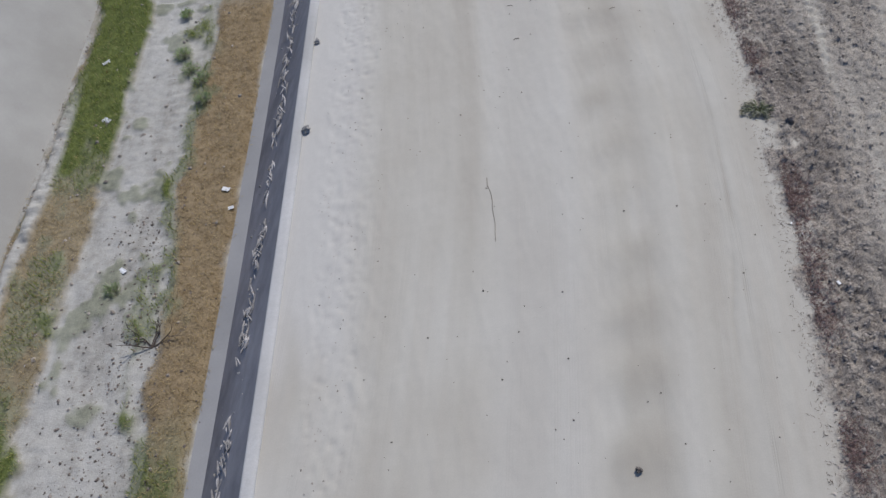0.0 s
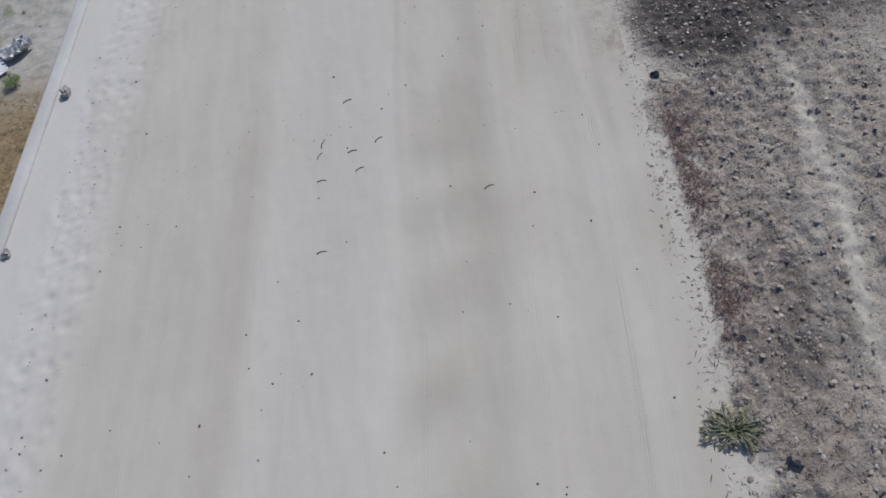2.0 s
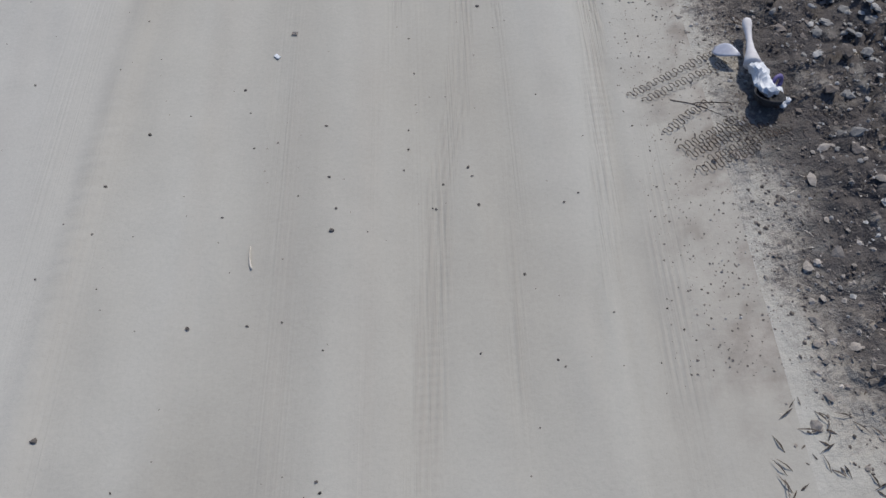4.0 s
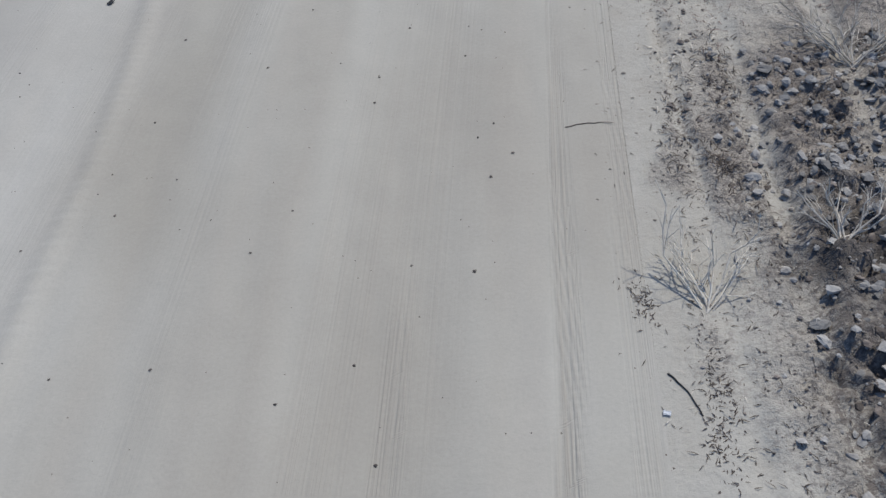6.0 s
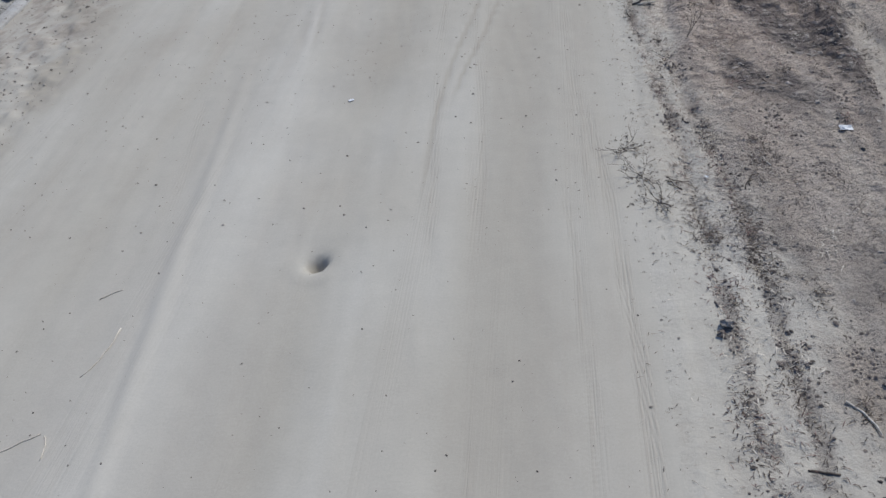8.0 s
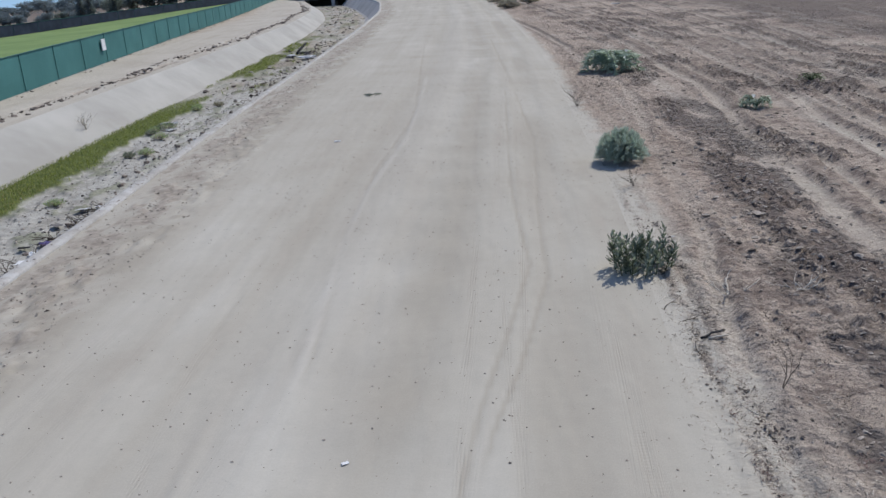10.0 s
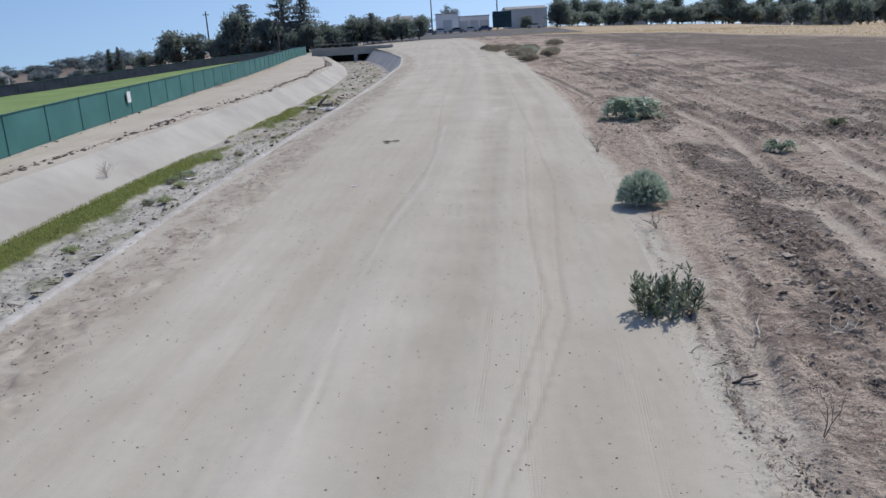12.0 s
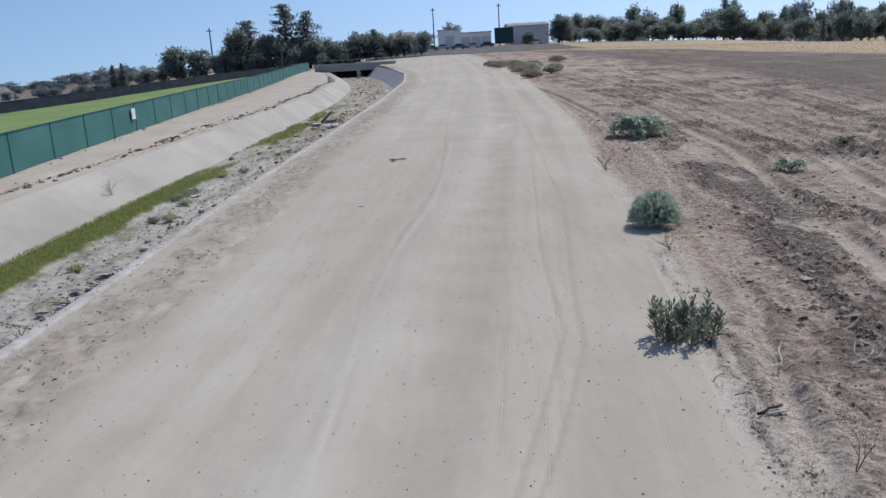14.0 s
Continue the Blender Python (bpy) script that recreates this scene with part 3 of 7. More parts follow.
# wheel tracks that sweep across the field
sweep = np.interp(Yf, [14, 20, 24, 29.5, 33, 37, 41, 48, 56, 66, 84, 100], [3.3, 4.5, 5.35, 6.6, 7.2, 8.0, 8.6, 9.3, 10.0, 10.5, 11.0, 11.2]) + 0.25 * (fbm(Yf * 0.25, 0 * Yf, 601, 3) - 0.5)
runs, banks = np.zeros_like(Uf), np.zeros_like(Uf)
for off, wide in ((0.0, 0.2), (0.62, 0.1), (1.7, 0.22), (2.5, 0.1), (3.3, 0.14), (4.45, 0.26), (5.3, 0.12), (6.6, 0.15), (7.6, 0.22), (9.6, 0.25), (-1.9, 0.1)):
    d = Xf - sweep - off * (1 + 0.022 * np.maximum(Yf - 41, 0)) + 0.12 * (fbm(Yf * 0.9, 0 * Yf + off, 603, 3) - 0.5)
    live = (0.35 + 0.65 * step(0.35, 0.5, fbm(Yf * 0.22, 0 * Yf + off * 3, 605, 2))) * step(17, 22, Yf) * (1 - step(80, 110, Yf))
    runs = np.maximum(runs, band(d, 0, wide * 0.5, 0.07) * live)
    banks = np.maximum(banks, (band(d, wide * 0.5 + 0.16, 0.04, 0.07) + 0.7 * band(d, -wide * 0.5 - 0.16, 0.04, 0.07)) * live)
Zf = rough * near * (1 - 0.55 * step(13.5, 16, Yf) * (1 - step(25, 30, Yf))) * (0.075 * (0.45 - clod) + 0.05 * (crumb - 0.5) + (0.05 - 0.03 * step(14, 18, Yf)) * (fbm(Xf * 1.3, Yf * 1.3, 141, 3) - 0.5)) - (0.05 - 0.03 * step(14, 18, Yf)) * lines * near + 0.05 * (fbm(Xf * 0.25, Yf * 0.25, 151, 3) - 0.5) * step(1, 6, Uf)
Zf += heap * (0.03 * (0.5 - np.abs(fbm(Xf * 12, Yf * 12, 163, 3, 0.6) - 0.5) * 4) + 0.07 * np.maximum(0, 0.42 - clod) + 0.05 * (fbm(Xf * 2.2, Yf * 2.2, 161, 4) - 0.3)) + early * (1 - 0.7 * step(0.9, 1.6, Uf)) * (0.04 * (0.4 - clod) + 0.06 * (crumb - 0.5)) + turned * near * (0.09 * (0.4 - clod) + 0.06 * (crumb - 0.5)) + step(9, 14, Uf) * 0.08 * (fbm(Xf * 1.1, Yf * 1.1, 139, 4, 0.6) - 0.5)
near_y = 1 - step(18, 26, Yf)
lumps = near_y * (0.045 * cobble(Xf * 9, Yf * 9, 501) + 0.022 * cobble(Xf * 19, Yf * 19, 503)) + (1 - near_y) * (0.045 * cobble(Xf * 4.6, Yf * 4.6, 505) + 0.055 * cobble(Xf * 9, Yf * 9, 507) * (1 - step(34, 42, Yf)))
warp = 2.2 * fbm(Xf * 2.5, Yf * 2.5, 515, 3)
lumps += early * (1 - 0.75 * step(0.9, 1.6, Uf)) * (0.03 * cobble(Xf * 8.5 + warp, Yf * 8 - warp, 509, 0.25, 0.7) + 0.034 * cobble(Xf * 15 - warp, Yf * 14 + warp, 513, 0.25, 0.7))
Zf += lumps * near * np.clip((0.25 + 0.45 * step(22, 27, Yf)) * rough + 0.9 * heap + 0.7 * early + 0.9 * turned + 1.0 * lines_litter, 0, 1.1)
Zf += near * (0.045 * banks - 0.04 * runs) - 0.02 * np.maximum(band(line_a, 0, 0.02, 0.06), band(line_b, 0, 0.02, 0.06)) * step(15, 18, Yf) * (1 - step(30, 32, Yf))
Zf = Zf * np.minimum(1, Uf * 5) * (1 - (0.75 - 0.35 * step(15, 17, Yf) * (1 - step(24, 28, Yf))) * pale) + far_rise(Xf, Yf) * 1.0
darkband = band(Xf - sweep + 0.5 * (fbm(Yf * 0.5, Xf * 0.5, 171, 3) - 0.5), -0.75, 0.42, 0.25) * step(23, 25, Yf) * (1 - step(38, 40, Yf)) * step(0.36, 0.5, fbm(Xf * 1.1, Yf * 0.6, 181, 4, 0.6))
folded = band(Xf, np.interp(Yf, [5, 7.66, 9.03, 10.2, 11], [1.35, 2.04, 2.3, 2.39, 2.45]), 0.03, 0.08) * step(5, 6.5, Yf) * (1 - step(10.5, 11.5, Yf))
scored = early * step(0.9, 1.5, Uf) * (0.25 + 0.3 * step(0.42, 0.62, fbm((Xf - 0.42 * Yf) * 5, Yf * 0.25, 651, 4, 0.6)))
pale = np.clip(pale + (0.5 - 0.18 * step(24, 30, Yf)) * runs * step(0.3, 0.6, Uf) * (1 - 0.4 * step(50, 75, Yf)) + 0.5 * folded + scored, 0, 1)
dry_x = np.interp(Yf, [60, 110, 126, 146, 164, 183, 220, 300], [40.2, 40.8, 40.5, 39, 34.6, 28, 18, 10])
dry = step(-1.2, 1.2, Xf - dry_x + 2.5 * (fbm(Xf * 0.2, Yf * 0.1, 177, 3) - 0.5))
torn = 0.16 * (fbm(Xf * 5, Yf * 5, 643, 4, 0.6) - 0.5)
scrape = np.maximum(band(line_a + torn, 0, 0.025, 0.04), 0.85 * band(line_b + torn, 0, 0.025, 0.05)) * step(15, 18, Yf) * (1 - step(30, 32, Yf)) * (0.15 + 0.75 * step(0.40, 0.58, fbm(Xf * 2.2, Yf * 1.5, 641, 4, 0.65)))
pale = pale * (1 - 0.8 * scrape)
tilled = step(11, 15, Uf + 4 * (patch - 0.5)) * step(36, 48, Yf)
# Its clod term darkens hollows between clods, where shade would lie.
dark = np.clip(0.9 * darkband + 0.4 * banks * step(20, 25, Yf) + 0.34 * step(4.5, 7.5, Uf) * step(24, 28, Yf) * (1 - step(60, 75, Yf)) * step(0.36, 0.56, fbm(Xf * 0.8, Yf * 0.6, 189, 4, 0.6)) + 0.5 * turned * near + 0.95 * tilled * (0.62 + 0.38 * step(0.35, 0.6, fbm(Uf * 0.5, Yf * 0.06, 187, 4))) + (0.5 - 0.25 * step(20, 25, Yf)) * step(0.5, 0.68, fbm(Xf * 1.4, Yf * 1.1, 191, 4)) * step(0.2, 1, Uf) * (1 - lines) + 0.12 * early * step(0.45, 0.65, fbm(Xf * 1.6, Yf * 1.6, 195, 3)) + 0.55 * scrape + 0.18 * heap * step(0.42, 0.58, fbm(Xf * 2.0, Yf * 2.0, 196, 3)) + (0.6 - 0.3 * step(20, 25, Yf)) * step(0.5, 0.75, clod) * rough * step(6, 9, Yf), 0, 1) * (1 - dry) * (1 - 0.5 * heap)
# Dark line beside the pale fold, laid in colour only.
dark_channel = band(Xf, np.interp(Yf, [5, 7.66, 9.03, 10.2, 11], [1.48, 2.17, 2.43, 2.52, 2.6]), 0.05, 0.08) * step(7.6, 9.3, Yf) * (1 - step(10.5, 11.5, Yf))
inner = 1 - step(2.2, 3.4, Uf + 1.4 * (fbm(Xf * 1.2, Yf * 1.2, 639, 4) - 0.5))
fire = inner * step(0.08, 0.5, Uf + 0.5 * (fbm(Xf * 3, Yf * 3, 635, 3) - 0.5)) * band(Yf, 10.75, 1.0, 0.55)
scorch = inner * step(0.0, 0.45, Xf - np.interp(Yf, [10, 11, 11.6, 12.2], [0.82, 0.9, 1.1, 1.25]) + 0.55 * (fbm(Xf * 2.5, Yf * 2.5, 611, 4) - 0.5)) * band(Yf, 11.1, 0.9, 0.6)
pale = pale * (1 - 0.85 * scorch) * (1 - 0.55 * fire)
# Burnt soil, with the shade between rubble lumps darkened into its colour too.
charred = inner * step(-0.15, 0.2, Xf - 1.92 + 0.6 * (fbm(Xf * 2.8, Yf * 2.8, 631, 4) - 0.5)) * band(Yf, 13.75, 0.65, 0.5)
burnt = np.clip(fire * (0.14 + 0.32 * step(0.42, 0.6, fbm(Xf * 7, Yf * 7, 637, 4, 0.6))) + 0.7 * charred * step(0.38, 0.58, fbm(Xf * 5, Yf * 5, 633, 4, 0.6)) + 0.6 * dark_channel + scorch * (0.42 + 0.45 * step(0.42, 0.62, fbm(Xf * 4, Yf * 4, 613, 4, 0.6))) + band(Xf, 1.95, 0.35, 0.4) * band(Yf, 10.1, 0.4, 0.5) * step(0.3, 0.6, fbm(Xf * 2, Yf * 2, 197, 3)) * 0.8 + band(Xf, 2.75, 0.35, 0.5) * band(Yf, 13.8, 0.6, 0.9) * 0.65 + 0.3 * band(Xf, 2.4, 0.4, 0.4) * band(Yf, 12.4, 0.5, 0.6) * step(0.35, 0.6, fbm(Xf * 3, Yf * 3, 198, 3)), 0, 1)
speck = np.clip((0.75 - 0.45 * (1 - step(9.8, 11.2, Yf)) - 0.6 * step(13.5, 19, Yf) - 0.35 * band(Yf, 13.6, 1.0, 0.5)) * step(0.05, 0.5, ragged) * step(7, 9, Yf) * (1 - step(22, 30, Yf)) + (0.42 - 0.2 * step(14.6, 15.4, Yf)) * heap - 0.3 * band(Yf, 16, 0.9, 0.6) - 0.2 * band(Yf, 20.5, 3, 1.5) + 0.5 * scorch + 0.22 * early + 0.45 * lines_litter + 0.6 * turned + 0.35 * rough * step(0.4, 0.6, fbm(Xf * 0.8, Yf * 0.8, 199, 3)), 0, 1) - 0.5 * dry - 0.4 * step(60, 120, Yf)
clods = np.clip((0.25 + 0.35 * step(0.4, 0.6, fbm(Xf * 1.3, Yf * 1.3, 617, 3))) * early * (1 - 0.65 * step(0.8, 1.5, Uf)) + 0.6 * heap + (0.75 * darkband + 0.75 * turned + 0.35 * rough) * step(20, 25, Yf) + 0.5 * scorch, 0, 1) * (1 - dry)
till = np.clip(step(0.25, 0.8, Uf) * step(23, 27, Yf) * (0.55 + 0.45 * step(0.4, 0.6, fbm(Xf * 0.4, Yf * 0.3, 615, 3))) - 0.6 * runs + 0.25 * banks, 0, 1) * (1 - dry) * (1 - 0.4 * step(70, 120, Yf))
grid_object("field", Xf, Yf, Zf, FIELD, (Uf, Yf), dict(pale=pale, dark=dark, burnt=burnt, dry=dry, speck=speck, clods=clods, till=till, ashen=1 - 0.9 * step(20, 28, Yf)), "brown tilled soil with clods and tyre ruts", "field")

# canal: near wall and lip, bed, far wall, far bank
END = ROWS_Y <= 152
Yc = ROWS_Y[END]
bz = bed_z(Yc)


def strip(cols):
    """Columns of (offset from the lip, height), each a number or an array along the canal."""
    X = np.stack([lip_x(Yc) + o for o, _ in cols], 1)
    Z = np.stack([z + 0 * Yc for _, z in cols], 1)
    return X, np.repeat(Yc[:, None], len(cols), 1), Z


X, Y, Z = strip([(0.17, 0.0), (0.168, 0.02), (0.155, 0.035), (0.1, 0.042), (0.02, 0.04), (0.0, 0.035), (-0.03, -0.04)])
Z += (0.012 * (fbm(X * 3, Y * 1.5, 301, 3) - 0.5)) * np.array([0, 1, 1, 1, 1, 1, 1])
Z += 0.02 * step(20, 28, Y) * np.maximum(0, fbm(X * 6, Y * 5, 303, 3, 0.6) - 0.5) * np.array([0, 1, 1, 1, 1, 1, 0])
grid_object("canal_lip", X, Y, Z, LIP, (X, Y), dict(dirt=0.2 + 0.38 * step(17, 25, Y)), "pale dusty concrete lip along the canal", "canal wall")
X, Y, Z = strip([(-0.03 - 1.3 * k, -0.04 + (bz + 0.09) * k) for k in np.linspace(0, 1, 14)])
Z += 0.03 * (fbm(X * 2, Y * 2, 311, 3) - 0.5) * np.r_[0, np.ones(12), 0]
# The shade tint covers the near stretch and fades out further along.
grid_object("canal_wall_near", X, Y, Z, CONCRETE_DARK, (X, Y), dict(wall_shade=1 - step(17, 30, Y)), "dark sloping concrete canal wall, shade tinted into its near stretch", "canal wall")
X, Y, Z = strip([(-1.33 - 0.29 * k, bz + 0.05 - 0.05 * k) for k in (0, 0.5, 1)])
grid_object("canal_toe", X, Y, Z, TOE, (X, Y), {}, "grey smooth concrete strip at the wall's foot", "canal wall")
cols = np.linspace(-1.62, -5.9, 74)
Xb = lip_x(Yc)[:, None] + cols[None]
Yb = np.repeat(Yc[:, None], len(cols), 1)
Ob = np.repeat(cols[None], len(Yc), 0)
edge_noise = 0.95 * (fbm(Yb * 0.9, Ob * 1.5, 321, 4, 0.6) - 0.5)
green = band(Ob + edge_noise, -5.15 - 0.1 * step(20, 28, Yb), 0.55 + 0.07 * step(20, 28, Yb), 0.2) * (0.12 + 0.88 * np.maximum(step(8.6, 10.6, Yb + 3 * edge_noise), 1 - step(3.6, 5.2, Yb + 3 * edge_noise))) * (1 - step(50, 56, Yb) * (0.35 + 0.65 * step(0.45, 0.55, fbm(Xb * 0.9, Yb * 0.5, 337, 3)))) * (1 - step(80, 95, Yb))
near_strip = band(Ob + edge_noise * 0.6, -1.96 - 0.25 * step(3, 10, Yb), 0.32 + 0.20 * step(3, 10, Yb), 0.14) * (1 - step(13.5, 15.5, Yb))
mixed = step(0.45, 0.62, fbm(Yb * 0.45, Ob * 1.5, 333, 3))
green = np.clip(green + band(Ob + edge_noise * 1.4, -2.6 - 0.35 * step(4, 10, Yb), 0.1, 0.22) * step(0.38, 0.55, fbm(Yb * 0.8, Ob * 2, 339, 3)) * 0.6 * (1 - step(13, 15, Yb)) + near_strip * (1 - step(2.8, 4.6, Yb + 2 * edge_noise)) * (0.35 + 0.5 * mixed) + 0.45 * step(0.60, 0.68, fbm(Xb * 2.2, Yb * 1.6, 335, 3)) * step(2.4, 3.0, -Ob) * (1 - step(4.6, 5.0, -Ob)) * (1 - step(60, 80, Yb)), 0, 1)
green = np.clip(green + 0.35 * band(Ob + edge_noise, -5.2, 0.62, 0.2) * (1 - step(9, 12, Yb)) * step(0.42, 0.6, fbm(Xb * 3, Yb * 1.5, 343, 4)), 0, 1)
green = np.clip(green + 0.4 * step(54, 62, Yb) * step(0.5, 0.62, fbm(Xb * 1.2, Yb * 0.35, 345, 4)), 0, 1)
straw = np.clip(near_strip * (1 - 0.6 * green) + band(Ob + edge_noise, -5.2, 0.62, 0.2) * (1 - green) * (0.4 + 0.6 * np.maximum(mixed, 1 - step(9, 12, Yb))) * (1 - step(20, 26, Yb)) + (0.16 + 0.3 * mixed) * step(50, 62, Yb), 0, 1)
Zb = bz[:, None] + 0.10 * (fbm(Xb * 1.4, Yb * 0.9, 341, 4) - 0.5) + 0.07 * np.abs(fbm(Xb * 4, Yb * 4, 351, 4) - 0.5) + 0.14 * step(18, 26, Yb) * (np.abs(fbm(Xb * 3.2, Yb * 3.2, 353, 4, 0.6) - 0.5) + 0.4 * fbm(Xb * 9, Yb * 9, 355, 2) - 0.3) * (1 - green) + 0.05 * straw + 0.07 * green
crust = band(Ob + 0.25 * (fbm(Yb * 0.8, Ob, 357, 3) - 0.5), -5.62, 0.1, 0.1) * (1 - step(10.5, 13, Yb))
green, straw = green * (1 - crust), straw * (1 - crust)
Zb = Zb + crust * (0.05 + 0.16 * (fbm(Xb * 6, Yb * 6, 359, 4, 0.65) - 0.4))
taper = np.minimum(1, np.minimum((Ob + 5.9) * 5, (-1.62 - Ob) * 5))
Zb = bz[:, None] + (Zb - bz[:, None]) * taper
grid_object("canal_bed", Xb, Yb, Zb, BED, (Ob, Yb), dict(green=green, straw=straw), "dried silt canal bed with straw and weeds", "canal bed")
ks = np.linspace(0, 1, 26)
fz = far_z(Yc)
X, Y, Z = strip([(-5.9 - 1.45 * k, bz + (fz - bz) * (k ** 0.92)) for k in ks])
Z += 0.035 * (fbm(X * 1.1, Y * 0.5, 361, 3) - 0.5) * np.sin(np.pi * ks)[None]
grid_object("canal_wall_far", X, Y, Z, CONCRETE, (X, Y), {}, "grey sloping concrete canal wall", "canal wall")
bank = np.array([-7.35] + [-7.45 - 0.08 * k for k in range(30)] + [-10, -10.5, -11, -11.6, -12.4, -13.5, -15, -18, -22, -28, -36, -46, -60, -80, -110, -150, -220, -320, -500, -800])
Xl = lip_x(ROWS_Y)[:, None] + bank[None]
Yl = np.repeat(ROWS_Y[:, None], len(bank), 1)
Ol = np.repeat(bank[None], len(ROWS_Y), 0)
Zl = -0.5 + 0.08 * (fbm(Xl * 1.2, Yl * 0.8, 371, 4) - 0.5) * step(7.4, 8.0, -Ol) - 0.03 * np.clip(-Ol - 13, 0, 45) + far_rise(Xl, Yl) * step(7.4, 10, -Ol)
crack = band(Ol + 1.1 * (fbm(Yl * 0.3, 0 * Yl, 381, 4, 0.6) - 0.5), -8.3, 0.10, 0.10) * step(0.42, 0.5, fbm(Xl * 1.2, Yl * 0.7, 383, 4, 0.6))
grid_object("ground", Xl, Yl, Zl - 0.14 * crack, FIELD, (Ol, Yl), dict(pale=0.85 * (1 - step(12, 16, -Ol)) * (1 - crack), dark=np.maximum(crack, 0.8 * step(40, 60, -Ol)), burnt=0.6 * crack, dry=0.5 * step(13, 20, -Ol) * (1 - step(40, 60, -Ol)), speck=0.2), "pale dirt bank beyond the canal", "ground")
# land behind the bridge, where the canal is covered
cov = ROWS_Y >= 151.5
cc = np.linspace(0.17, -7.35, 12)
Xk = lip_x(ROWS_Y[cov])[:, None] + cc[None]
Yk = np.repeat(ROWS_Y[cov][:, None], 12, 1)
Zk = np.linspace(0, -0.5, 12)[None] + far_rise(Xk, Yk)
grid_object("ground_behind_bridge", Xk, Yk, Zk, FIELD, (Xk, Yk), dict(pale=0.7, dark=0, burnt=0, dry=0.2, speck=0), "pale dirt ground behind the bridge", "ground")


def ground_at(x, y):
    """Height of the road, field or bank at a place."""
    j = int(np.clip(np.searchsorted(ROWS_Y, y), 1, len(ROWS_Y) - 1))
    if x > edge_x(y):
        return float(np.interp(x, Xf[j], Zf[j]))
    if x > lip_x(y) + 0.17:
        return float(np.interp(x, Xr[j], Zr[j]))
    o = x - lip_x(y)
    if o > 0:
        return 0.04
    if o < -7.35:
        return float(np.interp(-x, -Xl[j], Zl[j]))
    jb = min(j, len(Yc) - 1)
    if -5.9 < o < -1.62:
        return float(np.interp(-x, -Xb[jb], Zb[jb]))
    b = float(bed_z(y))
    return float(np.interp(o, [-7.35, -5.9, -1.62, -1.33, -0.03], [-0.5, b, b, b + 0.05, -0.04]))


# ---- building helpers ----
class Soup:
    """Loose triangles and quads gathered for one mesh."""

    def __init__(self):
        self.v, self.f, self.n = [], [], 0

    def add(self, verts, faces):
        verts = np.asarray(verts, float).reshape(-1, 3)
        self.v.append(verts)
        self.f.extend([tuple(int(i) + self.n for i in face) for face in faces])
        self.n += len(verts)

    def leaves(self, at, way, side, length, width, bend=0.15):
        """Many leaves at once: a folded blade of six corners each."""
        at, way, side = (np.asarray(a, float).reshape(-1, 3) for a in (at, way, side))
        length, width = np.asarray(length).reshape(-1, 1), np.asarray(width).reshape(-1, 1)
        up = np.cross(side, way)
        mid = at + way * length * 0.5 + up * bend * length
        tip = at + way * length
        corners = np.stack([at, mid - side * width, mid + side * width, tip], 1)
        k = len(at)
        base = self.n + 4 * np.arange(k)
        self.v.append(corners.reshape(-1, 3))
        self.f.extend([(int(b), int(b) + 1, int(b) + 3, int(b) + 2) for b in base])
        self.n += 4 * k

    def tube(self, pts, radii, sides=5, cap=True):
        pts = [Vector(p) for p in pts]
        radii = radii if isinstance(radii, (list, tuple)) else [radii] * len(pts)
        rings = []
        for i, p in enumerate(pts):
            d = (pts[min(i + 1, len(pts) - 1)] - pts[max(i - 1, 0)]).normalized()
            a = d.orthogonal().normalized()
            b = d.cross(a)
            rings += [p + (a * math.cos(2 * math.pi * k / sides) + b * math.sin(2 * math.pi * k / sides)) * radii[i] for k in range(sides)]
        faces = []
        for i in range(len(pts) - 1):
            for k in range(sides):
                faces.append((i * sides + k, i * sides + (k + 1) % sides, (i + 1) * sides + (k + 1) % sides, (i + 1) * sides + k))
        if cap:
            faces += [tuple(range(sides))[::-1], tuple((len(pts) - 1) * sides + k for k in range(sides))]
        self.add([tuple(r) for r in rings], faces)

    def box(self, lo, hi, m=None):
        x0, y0, z0 = lo
        x1, y1, z1 = hi
        v = [(x0, y0, z0), (x1, y0, z0), (x1, y1, z0), (x0, y1, z0), (x0, y0, z1), (x1, y0, z1), (x1, y1, z1), (x0, y1, z1)]
        if m is not None:
            v = [tuple(m @ Vector(p)) for p in v]
        self.add(v, [(3, 2, 1, 0), (4, 5, 6, 7), (0, 1, 5, 4), (1, 2, 6, 5), (2, 3, 7, 6), (3, 0, 4, 7)])

    def lathe(self, profile, sides=20, m=None):
        v, f = [], []
        for r, z in profile:
            v += [(r * math.cos(2 * math.pi * k / sides), r * math.sin(2 * math.pi * k / sides), z) for k in range(sides)]
        for i in range(len(profile) - 1):
            for k in range(sides):
                f.append((i * sides + k, i * sides + (k + 1) % sides, (i + 1) * sides + (k + 1) % sides, (i + 1) * sides + k))
        if m is not None:
            v = [tuple(m @ Vector(p)) for p in v]
        self.add(v, f)

    def lump(self, at, size, rng, squash=0.6, rings=4, sides=7):
        """An uneven clod or stone."""
        turn = Euler((rng.uniform(-0.4, 0.4), rng.uniform(-0.4, 0.4), rng.uniform(0, 6.3))).to_matrix()
        v, f = [(0, 0, -squash)], []
        for i in range(1, rings):
            a = math.pi * i / rings
            for k in range(sides):
                s = rng.uniform(0.55, 1.2)
                t = 2 * math.pi * (k + 0.5 * (i % 2)) / sides
                v.append((math.sin(a) * math.cos(t) * s, math.sin(a) * math.sin(t) * s * 0.85, -math.cos(a) * squash * s))
        v.append((0, 0, squash * rng.uniform(0.7, 1.1)))
        for k in range(sides):
            f.append((0, 1 + (k + 1) % sides, 1 + k))
